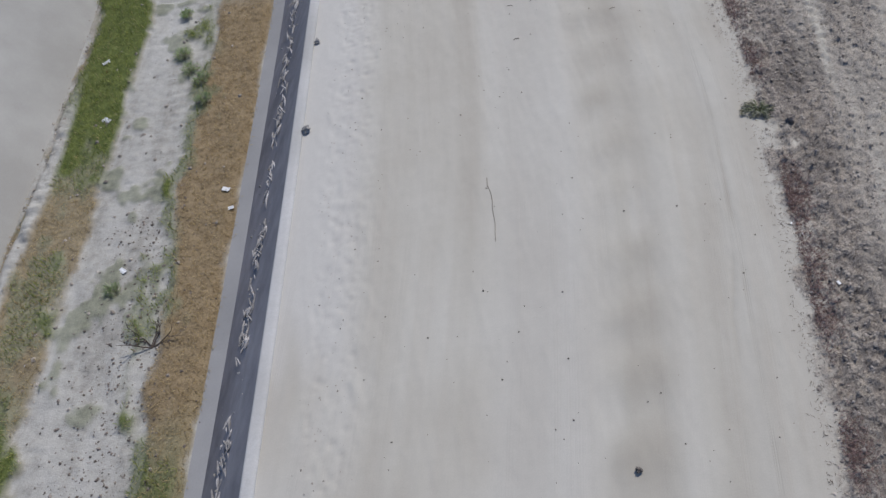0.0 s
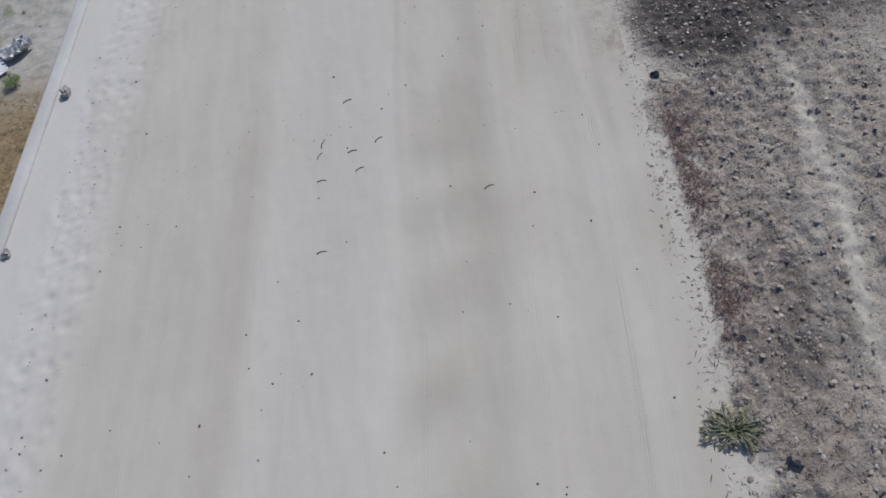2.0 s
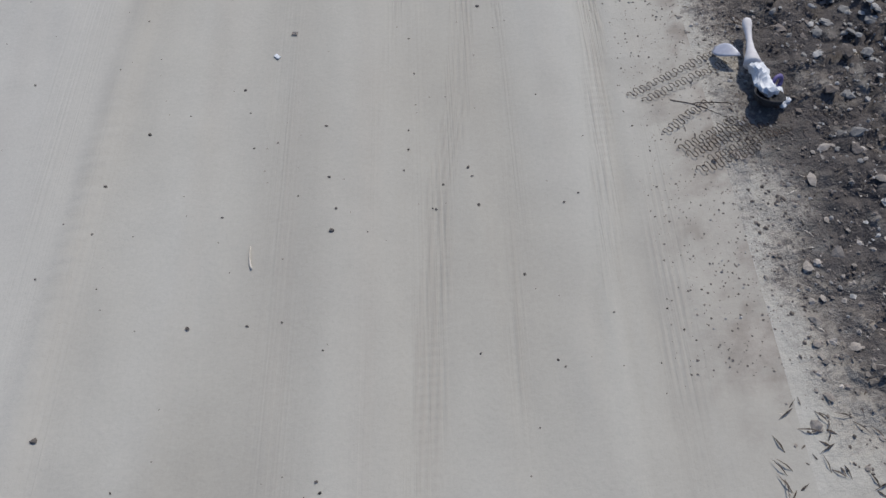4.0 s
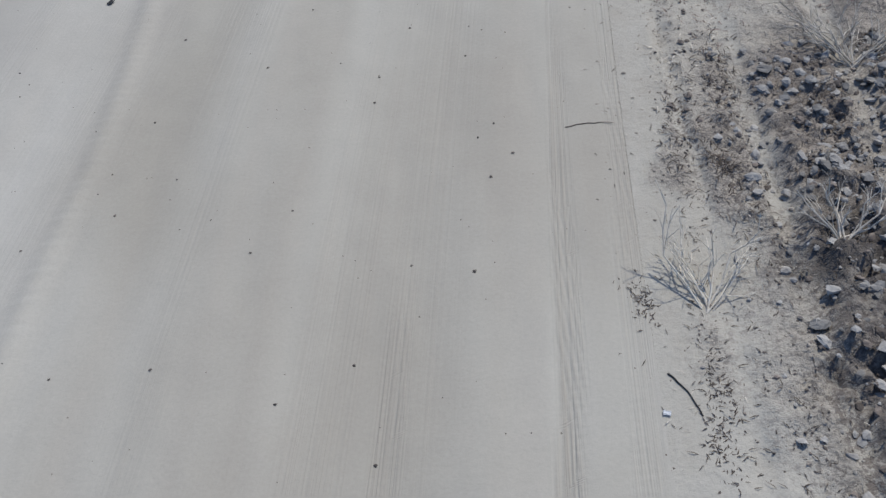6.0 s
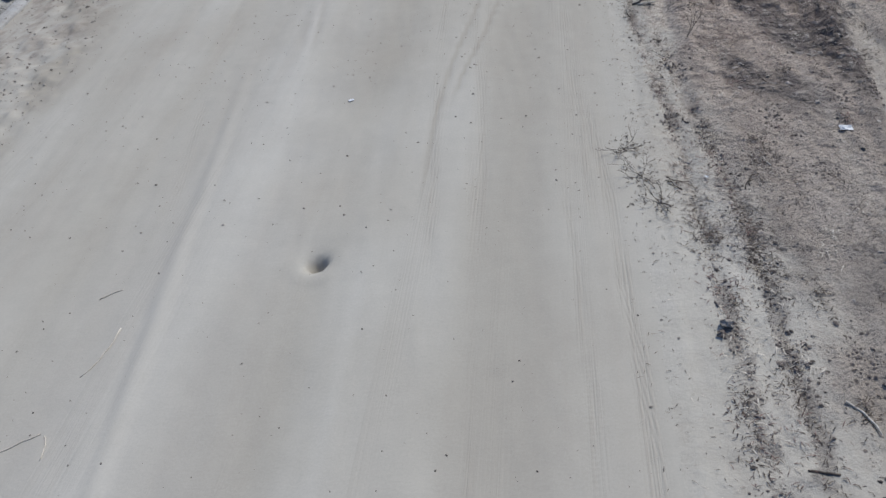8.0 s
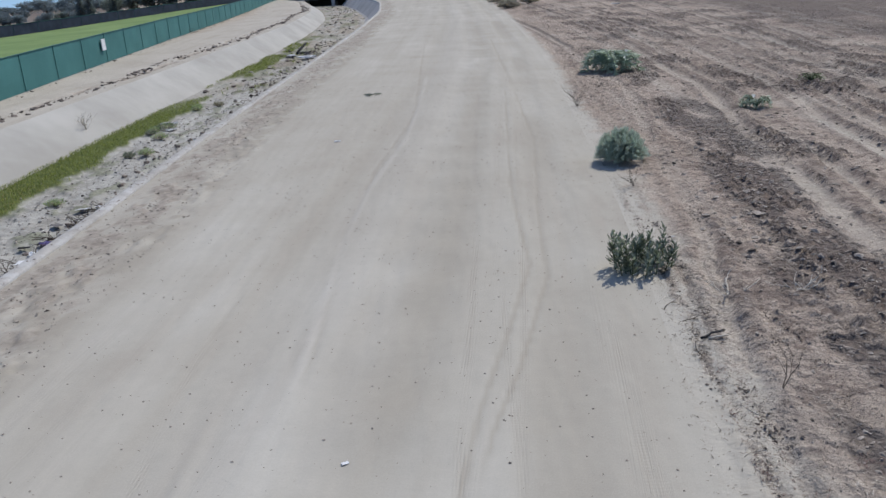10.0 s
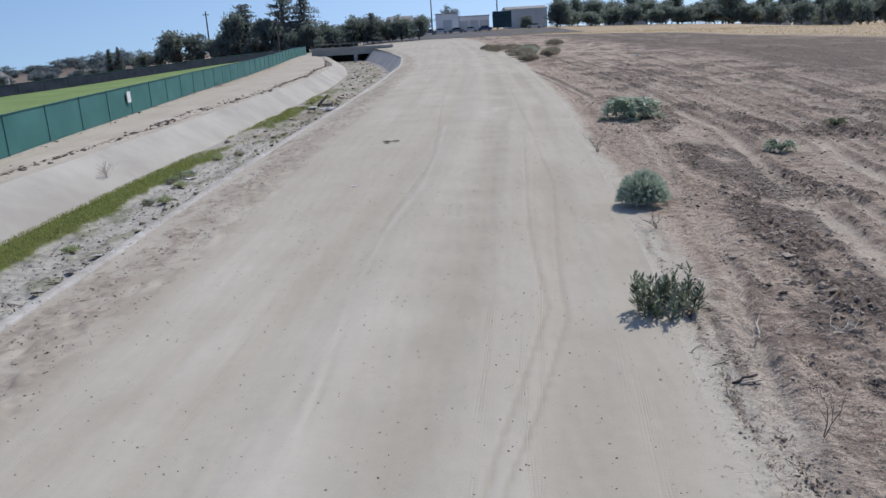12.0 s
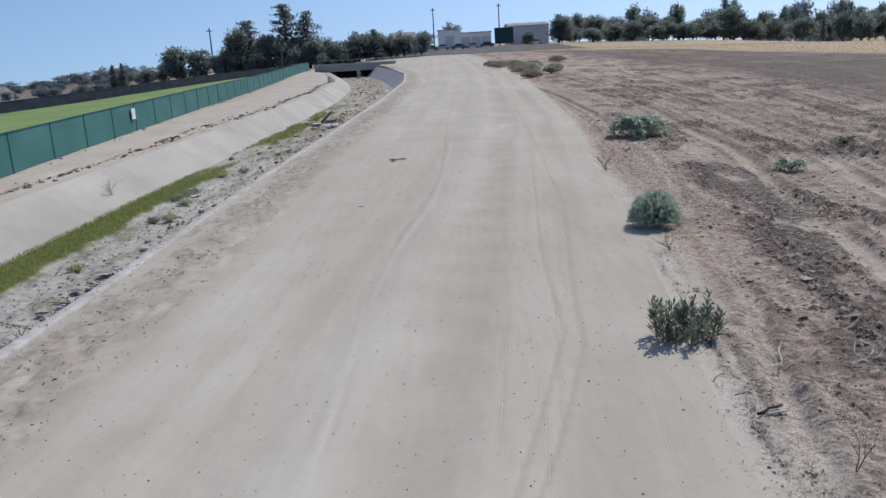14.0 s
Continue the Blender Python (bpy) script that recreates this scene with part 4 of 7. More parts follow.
            for i in range(rings - 2):
                p, q = 1 + i * sides + k, 1 + i * sides + (k + 1) % sides
                f.append((p, q, q + sides, p + sides))
            f.append((1 + (rings - 2) * sides + k, 1 + (rings - 2) * sides + (k + 1) % sides, len(v) - 1))
        self.add([tuple(turn @ Vector(p) * size + Vector(at)) for p in v], f)

    def mesh(self, name, mat, smooth=False):
        me = bpy.data.meshes.new(name)
        me.from_pydata(np.concatenate(self.v).tolist(), [], self.f)
        me.materials.append(mat)
        if smooth:
            me.polygons.foreach_set("use_smooth", np.ones(len(me.polygons), bool))
        me.update()
        return me


def part(name, soup, mat, parent, label="", smooth=False):
    ob = new(name, soup.mesh(name, mat, smooth))
    ob.parent = parent
    if label:
        ob["label"] = label
    return ob


def thing(name, m, label, category, group=""):
    ob = new(name)
    ob.empty_display_size = 0.2
    ob.matrix_world = m
    return tagged(ob, label, category, group)


def single(name, soup, mat, m, label, category, group="", smooth=False, kind=""):
    ob = new(name, soup.mesh(name, mat, smooth))
    ob.matrix_world = m
    return tagged(ob, label, category, group, kind)


def on_ground(x, y, rz=0.0, dz=0.0):
    return pose(x, y, ground_at(x, y) + dz, 0, 0, rz)


def leaf_material(name, c1, c2, passing=0.45, glow_tint=(1.25, 1.35, 0.8)):
    m = material(name, 0.6, 0, 0.3)
    g = Graph(m)
    v = g.coords()
    f = g.math("ADD", g.math("MULTIPLY", g.island(), 0.65), g.math("MULTIPLY", g.noise(v, 3.0, 3), 0.35))
    col = g.ramp(f, (0.2, c1), (0.75, c2))
    g.color(col)
    glow = g.node("BsdfTranslucent")
    g.link(g.mix(1.0, col, glow_tint, "MULTIPLY"), glow.inputs["Color"])
    both = g.node("MixShader")
    both.inputs[0].default_value = passing
    g.link(g.bsdf.outputs[0], both.inputs[1])
    g.link(glow.outputs[0], both.inputs[2])
    g.link(both.outputs[0], g.t.nodes["Material Output"].inputs["Surface"])
    return m


LEAF_DARK = leaf_material("dark_leaf", (0.085, 0.105, 0.08), (0.31, 0.345, 0.265), 0.35, (1.1, 1.15, 0.95))
LEAF_GREY = leaf_material("grey_leaf", (0.32, 0.38, 0.31), (0.60, 0.67, 0.57), 0.4, (1.0, 1.05, 1.0))
PETAL = leaf_material("white_petal", (0.72, 0.72, 0.70), (0.84, 0.84, 0.82), 0.5, (1.0, 1.0, 1.0))
LEAF_STRAP = leaf_material("strap_leaf", (0.27, 0.34, 0.25), (0.58, 0.64, 0.53), 0.35, (1.1, 1.18, 0.95))
LEAF_BIG = leaf_material("broad_leaf", (0.17, 0.23, 0.14), (0.44, 0.50, 0.34))
# Far tree leaf colours are paled and blued to carry distance haze.
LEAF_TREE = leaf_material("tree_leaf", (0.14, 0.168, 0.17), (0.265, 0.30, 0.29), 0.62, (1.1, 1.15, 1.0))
LEAF_CONIFER = leaf_material("conifer_needle", (0.125, 0.15, 0.158), (0.225, 0.255, 0.252), 0.6, (1.05, 1.1, 1.0))
LEAF_HAZY = leaf_material("haze_tinted_leaf", (0.16, 0.195, 0.21), (0.27, 0.315, 0.325), 0.45, (1.0, 1.05, 1.05))
LEAF_GRASS = leaf_material("canal_grass_blade", (0.10, 0.135, 0.045), (0.28, 0.295, 0.09))
LEAF_DRY = leaf_material("dry_brush_leaf", (0.27, 0.243, 0.20), (0.46, 0.42, 0.355), 0.35, (1.1, 1.1, 0.95))
LEAF_OLIVE = leaf_material("olive_leaf", (0.24, 0.235, 0.175), (0.42, 0.40, 0.31), 0.4, (1.1, 1.1, 0.9))
LEAF_STRAW = leaf_material("straw_blade", (0.27, 0.20, 0.115), (0.46, 0.36, 0.22))
TWIG = mottled("dry_twig", (0.42, 0.37, 0.30), (0.66, 0.60, 0.52), 20, 0.85, fine=120, vary="piece")
BLEACHED = mottled("bleached_wood", (0.60, 0.53, 0.43), (0.84, 0.77, 0.66), 20, 0.85, fine=120)
TWIG_DARK = mottled("dark_twig", (0.05, 0.04, 0.034), (0.14, 0.11, 0.09), 20, 0.9, fine=120, vary="piece")
STEM = mottled("green_stem", (0.07, 0.09, 0.04), (0.16, 0.17, 0.09), 15, 0.7)
BARK = mottled("bark", (0.06, 0.048, 0.038), (0.15, 0.12, 0.095), 6, 0.95, fine=40)
CLOD = mottled("soil_clod", (0.24, 0.208, 0.178), (0.42, 0.372, 0.325), 9, 0.97, fine=60, vary="piece", bump=0.6)
CLOD_GREY = mottled("ashen_clod", (0.235, 0.222, 0.208), (0.385, 0.366, 0.342), 9, 0.97, fine=60, vary="piece", bump=0.6)
CLOD_SOIL = mottled("verge_clod", (0.235, 0.202, 0.172), (0.40, 0.352, 0.305), 9, 0.97, fine=60, vary="piece", bump=0.6)
RUSSET = mottled("russet_litter", (0.10, 0.062, 0.056), (0.24, 0.16, 0.14), 20, 0.9, fine=120, vary="piece")
CLOD_DARK = mottled("dark_clod", (0.12, 0.10, 0.087), (0.25, 0.212, 0.183), 9, 0.97, fine=60, vary="piece", bump=0.6)
STONE = mottled("stone", (0.16, 0.15, 0.14), (0.40, 0.38, 0.35), 12, 0.9, fine=70, vary="piece")
CHIP = mottled("pale_chip", (0.25, 0.237, 0.235), (0.43, 0.412, 0.405), 12, 0.9, fine=70, vary="piece")
PEBBLE = mottled("dark_pebble", (0.07, 0.06, 0.055), (0.2, 0.175, 0.15), 14, 0.9, fine=70, vary="piece")
WHITE_PLASTIC = mottled("white_plastic", (0.62, 0.62, 0.63), (0.82, 0.82, 0.82), 9, 0.45, bump=0.1, spec=0.4)
PALE_CERAMIC = mottled("pale_ceramic", (0.56, 0.52, 0.505), (0.72, 0.68, 0.665), 14, 0.62, bump=0.15, spec=0.3)
CLEAR_PLASTIC = mottled("milky_plastic", (0.34, 0.34, 0.40), (0.52, 0.52, 0.56), 12, 0.3, bump=0.1, spec=0.5)
PURPLE = mottled("purple_plastic", (0.08, 0.06, 0.16), (0.2, 0.16, 0.34), 10, 0.5)
RUST = mottled("rusty_wire", (0.045, 0.032, 0.027), (0.13, 0.09, 0.07), 40, 0.8, 0.4)
CHAR = mottled("charred_rubber", (0.02, 0.02, 0.022), (0.07, 0.068, 0.07), 12, 0.85, fine=90, bump=0.5)
ASH = mottled("ashy_fabric", (0.10, 0.096, 0.094), (0.23, 0.218, 0.208), 14, 0.95, fine=90, bump=0.5)
TARP = mottled("torn_sheet", (0.35, 0.35, 0.37), (0.72, 0.72, 0.73), 7, 0.5, bump=0.3)
SCREEN = mottled("green_windscreen", (0.036, 0.132, 0.128), (0.058, 0.182, 0.174), 0.5, 0.75, fine=30)
SCREEN_DARK = mottled("dark_windscreen", (0.014, 0.021, 0.04), (0.028, 0.04, 0.07), 1.2, 0.8, fine=30)
STEEL = mottled("galvanised_steel", (0.25, 0.26, 0.27), (0.42, 0.43, 0.44), 10, 0.5, 0.7)
TURF = mottled("sports_turf", (0.13, 0.205, 0.065), (0.205, 0.285, 0.10), 0.25, 0.9, fine=12)
WALL_WHITE = mottled("white_cladding", (0.72, 0.74, 0.76), (0.82, 0.83, 0.84), 0.3, 0.6, fine=4)
WALL_GREY = mottled("grey_cladding", (0.46, 0.49, 0.52), (0.58, 0.61, 0.64), 0.3, 0.6, fine=4)
WALL_BLUE = mottled("dark_container_paint", (0.03, 0.065, 0.08), (0.055, 0.10, 0.115), 0.5, 0.6, fine=5)
ROOF = mottled("roofing", (0.20, 0.20, 0.20), (0.34, 0.34, 0.34), 0.6, 0.8, fine=6)
WINDOW = material("dark_glass", 0.15, 0, 0.5)
Graph(WINDOW).color((0.02, 0.025, 0.03))
CAR_PAINT = [mottled(n, c, tuple(v * 1.2 for v in c), 1.0, 0.3, bump=0.02, spec=0.5) for n, c in (("white_paint", (0.55, 0.55, 0.56)), ("blue_paint", (0.04, 0.07, 0.16)), ("grey_paint", (0.16, 0.16, 0.17)))]
TYRE = mottled("tyre_rubber", (0.015, 0.015, 0.015), (0.035, 0.035, 0.035), 8, 0.85)
POLE = mottled("pole_wood", (0.07, 0.06, 0.05), (0.15, 0.125, 0.10), 3, 0.9)


# ---- plants ----
def unit(v):
    return v / np.maximum(np.linalg.norm(v, axis=-1, keepdims=True), 1e-9)


def upright_weed(x, y, spread_r, height, stems, rng, label):
    """Upright stems set with narrow leaves all the way up."""
    t = thing("weed", on_ground(x, y), label, "weed")
    st, lv = Soup(), Soup()
    r = np.random.RandomState(rng.randrange(9999))
    for _ in range(stems):
        a, d = rng.uniform(0, 6.28), spread_r * math.sqrt(rng.random())
        b = Vector((math.cos(a) * d * 0.85, math.sin(a) * d * 0.7, 0))
        h = height * rng.uniform(0.55, 1.0)
        tip = b + Vector((math.cos(a) * d * 0.12 + rng.uniform(-0.05, 0.05), math.sin(a) * d * 0.1 + rng.uniform(-0.05, 0.05), h))
        mid = (b + tip) / 2 + Vector((0, 0, 0.06 * h))
        st.tube([b, mid, tip], [0.006, 0.005, 0.003], 5)
        k = 24
        s = np.linspace(0.06, 1.0, k)[:, None]
        at = (1 - s) ** 2 * np.array(b) + 2 * s * (1 - s) * np.array(mid) + s**2 * np.array(tip)
        ang = r.rand(k) * 6.28
        out = np.stack([np.cos(ang), np.sin(ang), 0.5 + 0.9 * s[:, 0]], 1)
        way = unit(out)
        side = unit(np.cross(way, [0, 0, 1.0]))
        lv.leaves(at, way, side, (0.13 - 0.06 * s[:, 0]) * (0.7 + 0.6 * r.rand(k)), 0.012 + 0.006 * r.rand(k), -0.08)
    part("stem", st, STEM, t)
    part("foliage", lv, LEAF_DARK, t)
    return t


def dome_bush(x, y, rad, height, rng, mat, label, count=2600, length=0.06, width=0.006, name="bush"):
    """A rounded bush of fine shoots."""
    t = thing(name, on_ground(x, y), label, "bush")
    st, lv = Soup(), Soup()
    r = np.random.RandomState(rng.randrange(9999))
    shoots = max(150, count // 45)
    per = count // shoots
    for _ in range(shoots):
        a, e = r.rand() * 6.28, math.acos(1 - 0.92 * r.rand())
        grow = (0.88 + 0.17 * r.rand())
        tip = np.array([math.cos(a) * math.sin(e) * rad, math.sin(a) * math.sin(e) * rad, math.cos(e) * height + 0.03]) * grow
        bend = tip * 0.5 + np.array([0, 0, 0.12 * height])
        st.tube([(0, 0, 0), tuple(bend), tuple(tip)], [0.006, 0.004, 0.002], 4, False)
        s = (0.3 + 0.7 * r.rand(per) ** 0.7)[:, None]
        at = 2 * s * (1 - s) * bend + s**2 * tip + (r.rand(per, 3) - 0.5) * 0.05 * rad
        way = unit(unit(tip[None]) * 0.9 + (r.rand(per, 3) - 0.5) * 1.0 + [0, 0, 0.8])
        side = unit(np.cross(way, r.rand(per, 3) - 0.5))
        lv.leaves(at, way, side, length * (0.6 + 0.8 * r.rand(per)), width * (0.7 + 0.6 * r.rand(per)))
    part("stem", st, TWIG, t)
    part("foliage", lv, mat, t)
    return t


def arching_plant(x, y, rad, height, rng, label, leaves=420, flowers=0, name="plant", mat=LEAF_BIG):
    """A low sprawling plant with broad drooping leaves and, at times, pale flowers."""
    t = thing(name, on_ground(x, y), label, "plant")
    st, lv = Soup(), Soup()
    r = np.random.RandomState(rng.randrange(9999))
    for _ in range(38):
        a, d = r.rand() * 6.28, rad * (0.35 + 0.65 * r.rand())
        top = np.array([math.cos(a) * d * 0.55, math.sin(a) * d * 0.5, height * (0.6 + 0.5 * r.rand())])
        tip = np.array([math.cos(a) * d, math.sin(a) * d * 0.85, height * 0.35 * r.rand()])
        s = np.linspace(0, 1, 7)[:, None]
        line = 2 * s * (1 - s) * top * 1.25 + s**2 * tip
        st.tube([tuple(p) for p in line], [0.010, 0.009, 0.008, 0.007, 0.006, 0.005, 0.004], 4, False)
        k = leaves // 38
        s = (0.25 + 0.75 * r.rand(k))[:, None]
        at = 2 * s * (1 - s) * top * 1.25 + s**2 * tip + (r.rand(k, 3) - 0.5) * 0.08 * rad
        way = unit(np.stack([math.cos(a) + r.randn(k) * 0.8, math.sin(a) + r.randn(k) * 0.8, 0.1 - 0.8 * r.rand(k)], 1))
        side = unit(np.cross(way, [0, 0, 1.0]) + (r.rand(k, 3) - 0.5) * 0.5)
        lv.leaves(at, way, side, rad * 0.2 * (0.6 + 0.8 * r.rand(k)), rad * 0.032 * (0.7 + 0.6 * r.rand(k)), -0.12)
    part("stem", st, STEM, t)
    part("foliage", lv, mat, t)
    for _ in range(flowers):
        a, d = r.rand() * 6.28 if r.rand() < 0.4 else r.uniform(-1.9, 0.3), rad * (0.3 + 0.5 * r.rand())
        fl = Soup()
        fl.lathe([(0.003, 0), (0.02, 0.04), (0.042, 0.058), (0.044, 0.062)], 9, Matrix.Translation((math.cos(a) * d, math.sin(a) * d, height * (0.86 - 0.5 * d / rad))) @ Euler((r.randn() * 0.6, r.randn() * 0.6, 0)).to_matrix().to_4x4())
        part("flower", fl, PETAL, t, "white trumpet flower")
    return t


def bare_branches(x, y, length, count, rng, label, lean=0.0, heading=0.0, mat=TWIG, flat=0.35, name="dead_shrub", thick=0.0045, fork=3, spread_a=1.15):
    """Leafless forking twigs that fan out from one root."""
    t = thing(name, on_ground(x, y, heading), label, "dead shrub")
    for _ in range(count):
        s = Soup()

        def grow(p, d, ln, rad, depth):
            q = p + d * ln * 0.5 + Vector((rng.uniform(-0.04, 0.04), rng.uniform(-0.04, 0.04), rng.uniform(0, 0.03))) * ln
            e = q + (d + Vector((rng.uniform(-0.25, 0.25), rng.uniform(-0.25, 0.25), rng.uniform(-0.15, 0.2)))).normalized() * ln * 0.5
            e.z = max(e.z, 0.012)
            q.z = max(q.z, 0.012)
            s.tube([p, q, e], [rad, rad * 0.85, rad * 0.65], 5)
            if depth > 0:
                for base, w in ((q, 0.7), (e, 0.75), (e, 0.6))[: fork]:
                    nd = (d + Vector((rng.uniform(-0.8, 0.8), rng.uniform(-0.8, 0.8), rng.uniform(-0.3, 0.45)))).normalized()
                    grow(base, nd, ln * w * rng.uniform(0.6, 1.0), rad * 0.62, depth - 1)

        a = rng.uniform(-spread_a, spread_a)
        d = Vector((math.sin(a), math.cos(a) * (1 if lean else rng.choice((-1, 1))), flat * rng.uniform(0.3, 1.6))).normalized()
        grow(Vector((rng.uniform(-0.02, 0.02), rng.uniform(-0.02, 0.02), 0)), d, length * rng.uniform(0.45, 0.75), thick * rng.uniform(0.8, 1.2), 2)
        part("branch", s, mat, t)
    return t


def tree(kind, height, width, rng, mat, clumps, name="tree"):
    """A tapered trunk with limbs, and a crown of many leaf sprays with gaps."""
    t = thing(name, pose(0, 0, 0), "", "tree")
    wood, lv = Soup(), Soup()
    r = np.random.RandomState(rng.randrange(9999))
    lean = Vector((r.randn() * 0.03 * height, r.randn() * 0.03 * height, 0))
    tops = height * (0.92 if kind == "conifer" else 0.6)
    tr = height * 0.022 + 0.05
    wood.tube([(0, 0, -0.6), (lean.x * 0.3, lean.y * 0.3, tops * 0.4), (lean.x, lean.y, tops)], [tr, tr * 0.75, tr * 0.25], 8)
    centres = []
    lobes = [np.array([math.cos(q) * width * rr, math.sin(q) * width * rr, height * hh, s]) for q, rr, hh, s in ((0, 0.05, 0.72, 0.24), *((r.rand() * 6.28, 0.14 + 0.16 * r.rand(), 0.22 + 0.5 * r.rand(), 0.13 + 0.12 * r.rand()) for _ in range(7)))]
    n = clumps
    for k in range(n):
        a = r.rand() * 6.28
        if kind == "conifer":
            whorl = k // 6
            whorls = n // 6
            if k % 6 == 0:
                reach = r.rand()
            z = 0.10 + 0.88 * (whorl + 0.25 * r.rand()) / whorls
            out = (0.35 + 0.75 * r.rand()) * (0.65 + 0.55 * reach)
            rad = width * 0.5 * (1.03 - z) ** 0.75 * out
            a = a if k % 2 else (2.4 * whorl + 0.5 * r.randn())
            c = np.array([math.cos(a) * rad, math.sin(a) * rad, (z + 0.03 * out) * height])
            size = 0.046 * height * (1.25 - 0.8 * z) + 0.10
        elif kind == "column":
            z = 0.05 + 0.93 * (k + r.rand()) / n
            rad = width * 0.42 * max(0.02, 1.04 - z) ** 0.8 * min(1, 0.4 + 4 * z) * r.rand() ** 0.5
            c = np.array([math.cos(a) * rad, math.sin(a) * rad, z * height])
            size = (0.17 * width + 0.06) * (1.1 - 0.75 * z)
        else:
            lobe = lobes[k % len(lobes)]
            u = r.rand() ** 0.4
            e = math.acos(1 - 2 * r.rand())
            c = lobe[:3] + lobe[3] * u * np.array([math.cos(a) * math.sin(e) * width, math.sin(a) * math.sin(e) * width, math.cos(e) * height * 0.8])
            c[2] = max(c[2], 0.06 * height)
            size = 0.07 * height + 0.15 * r.rand()
        centres.append(c)
        start = Vector((0, 0, max(0.1 * height, min(c[2] - (0.05 if kind == "conifer" else 0.2) * height, tops * 0.95))))
        if k % 3 == 0:
            wood.tube([tuple(start), tuple((np.array(start) + c) / 2 + [0, 0, 0.02 * height]), tuple(c)], [tr * 0.4, tr * 0.25, tr * 0.1], 5, False)
        m = 18
        off = r.randn(m, 3) * size * np.array([0.75, 0.75, 0.16 if kind == "conifer" else 0.5])
        at = c + off
        way = unit(r.randn(m, 3) + unit(c[None] * [1, 1, 0.2]) * (0.9 if kind != "conifer" else 1.6) + [0, 0, -0.25 if kind == "conifer" else 0.2])
        side = unit(np.cross(way, r.randn(m, 3)))
        ln = size * (0.54 + 0.6 * r.rand(m))
        lv.leaves(at, way, side, ln * (1.25 if kind == "conifer" else 1), ln * (0.2 if kind == "conifer" else 0.30))
    part("trunk", wood, BARK, t)
    part("crown", lv, mat, t)
    return t


# ---- things beside the road ----
rng = random.Random(7)
upright_weed(3.66, 28.12, 0.40, 0.42, 30, rng, "dark green upright weed with narrow leaves on the road's edge")
dome_bush(4.64, 33.0, 0.43, 0.50, rng, LEAF_GREY, "rounded grey-green bush of fine shoots on dry soil", 21000, 0.058, 0.0045)
arching_plant(7.2, 44.2, 1.0, 0.86, rng, "sprawling grey-green plant with strap leaves and white flowers", 1900, 6, mat=LEAF_STRAP)
arching_plant(8.6, 37.1, 0.40, 0.36, rng, "small leafy green plant in the tilled field", 700, 1, mat=LEAF_STRAP)
arching_plant(11.2, 40.0, 0.40, 0.26, rng, "small sparse green plant in the tilled field", 110)
arching_plant(0.29, 5.68, 0.29, 0.11, rng, "small dry olive-grey sprawling plant at the road's edge", 560, 0, "plant", LEAF_OLIVE)
arching_plant(5.35, 21.95, 0.34, 0.28, rng, "leafy green weed on the dirt mound", 260, 0, "weed")
bare_branches(1.72, 14.43, 0.34, 10, rng, "pale leafless dead shrub lying on the verge", 1.0, -8, BLEACHED, 0.30, thick=0.0038, spread_a=0.75)
bare_branches(2.28, 14.62, 0.26, 8, rng, "pale leafless dead shrub among the rubble", 1.0, -35, TWIG, 0.35)
bare_branches(2.85, 15.75, 0.36, 18, rng, "dry brown leafless shrub among the rubble", 1.0, -15, TWIG, 0.4)
bare_branches(2.93, 23.15, 0.19, 7, rng, "dark brittle dead weed at the road's edge", 0, 0, TWIG_DARK, 0.3, "dead_weed", 0.0022)
bare_branches(2.97, 22.8, 0.19, 7, rng, "dark brittle dead weed at the road's edge", 0, 40, TWIG_DARK, 0.3, "dead_weed", 0.0022)
bare_branches(2.88, 23.55, 0.19, 6, rng, "dark brittle dead weed at the road's edge", 0, 90, TWIG_DARK, 0.3, "dead_weed", 0.0022)
bare_branches(5.05, 38.6, 0.40, 7, rng, "dry twiggy weed beside the road", 0, 0, TWIG_DARK, 1.6, "dead_weed", 0.005)
bare_branches(4.45, 31.5, 0.26, 6, rng, "dry twiggy weed beside the road", 0, 0, TWIG_DARK, 0.8, "dead_weed", 0.004)
bare_branches(4.25, 27.35, 0.30, 4, rng, "bleached broken stalks lying on the soil", 0, 30, BLEACHED, 0.4, "dead_weed", 0.008, 2)
bare_branches(5.0, 27.3, 0.28, 5, rng, "bleached broken stalks lying on the soil", 0, 80, BLEACHED, 0.5, "dead_weed", 0.007, 2)
bare_branches(3.98, 25.45, 0.34, 2, rng, "thin dry stalk standing in the soil", 0, 10, TWIG_DARK, 2.5, "dead_weed", 0.004, 2)
for bx, by, bs in ((9.5, 93, 1.0), (10.6, 99, 0.8), (8.9, 84, 0.6), (11.6, 106, 0.9), (16.4, 120, 0.8), (9.9, 101, 0.9), (8.6, 111, 0.9), (8.2, 118, 0.7), (10.4, 112, 0.8), (9.2, 88, 0.45), (11.4, 90, 0.6), (12.6, 97, 0.6)):
    dome_bush(bx, by, bs * 1.35, bs * 0.7, rng, LEAF_DRY if by != 99 else LEAF_GREY, "dry straw-coloured brush at the field's margin", 2400, 0.22, 0.02, "brush")


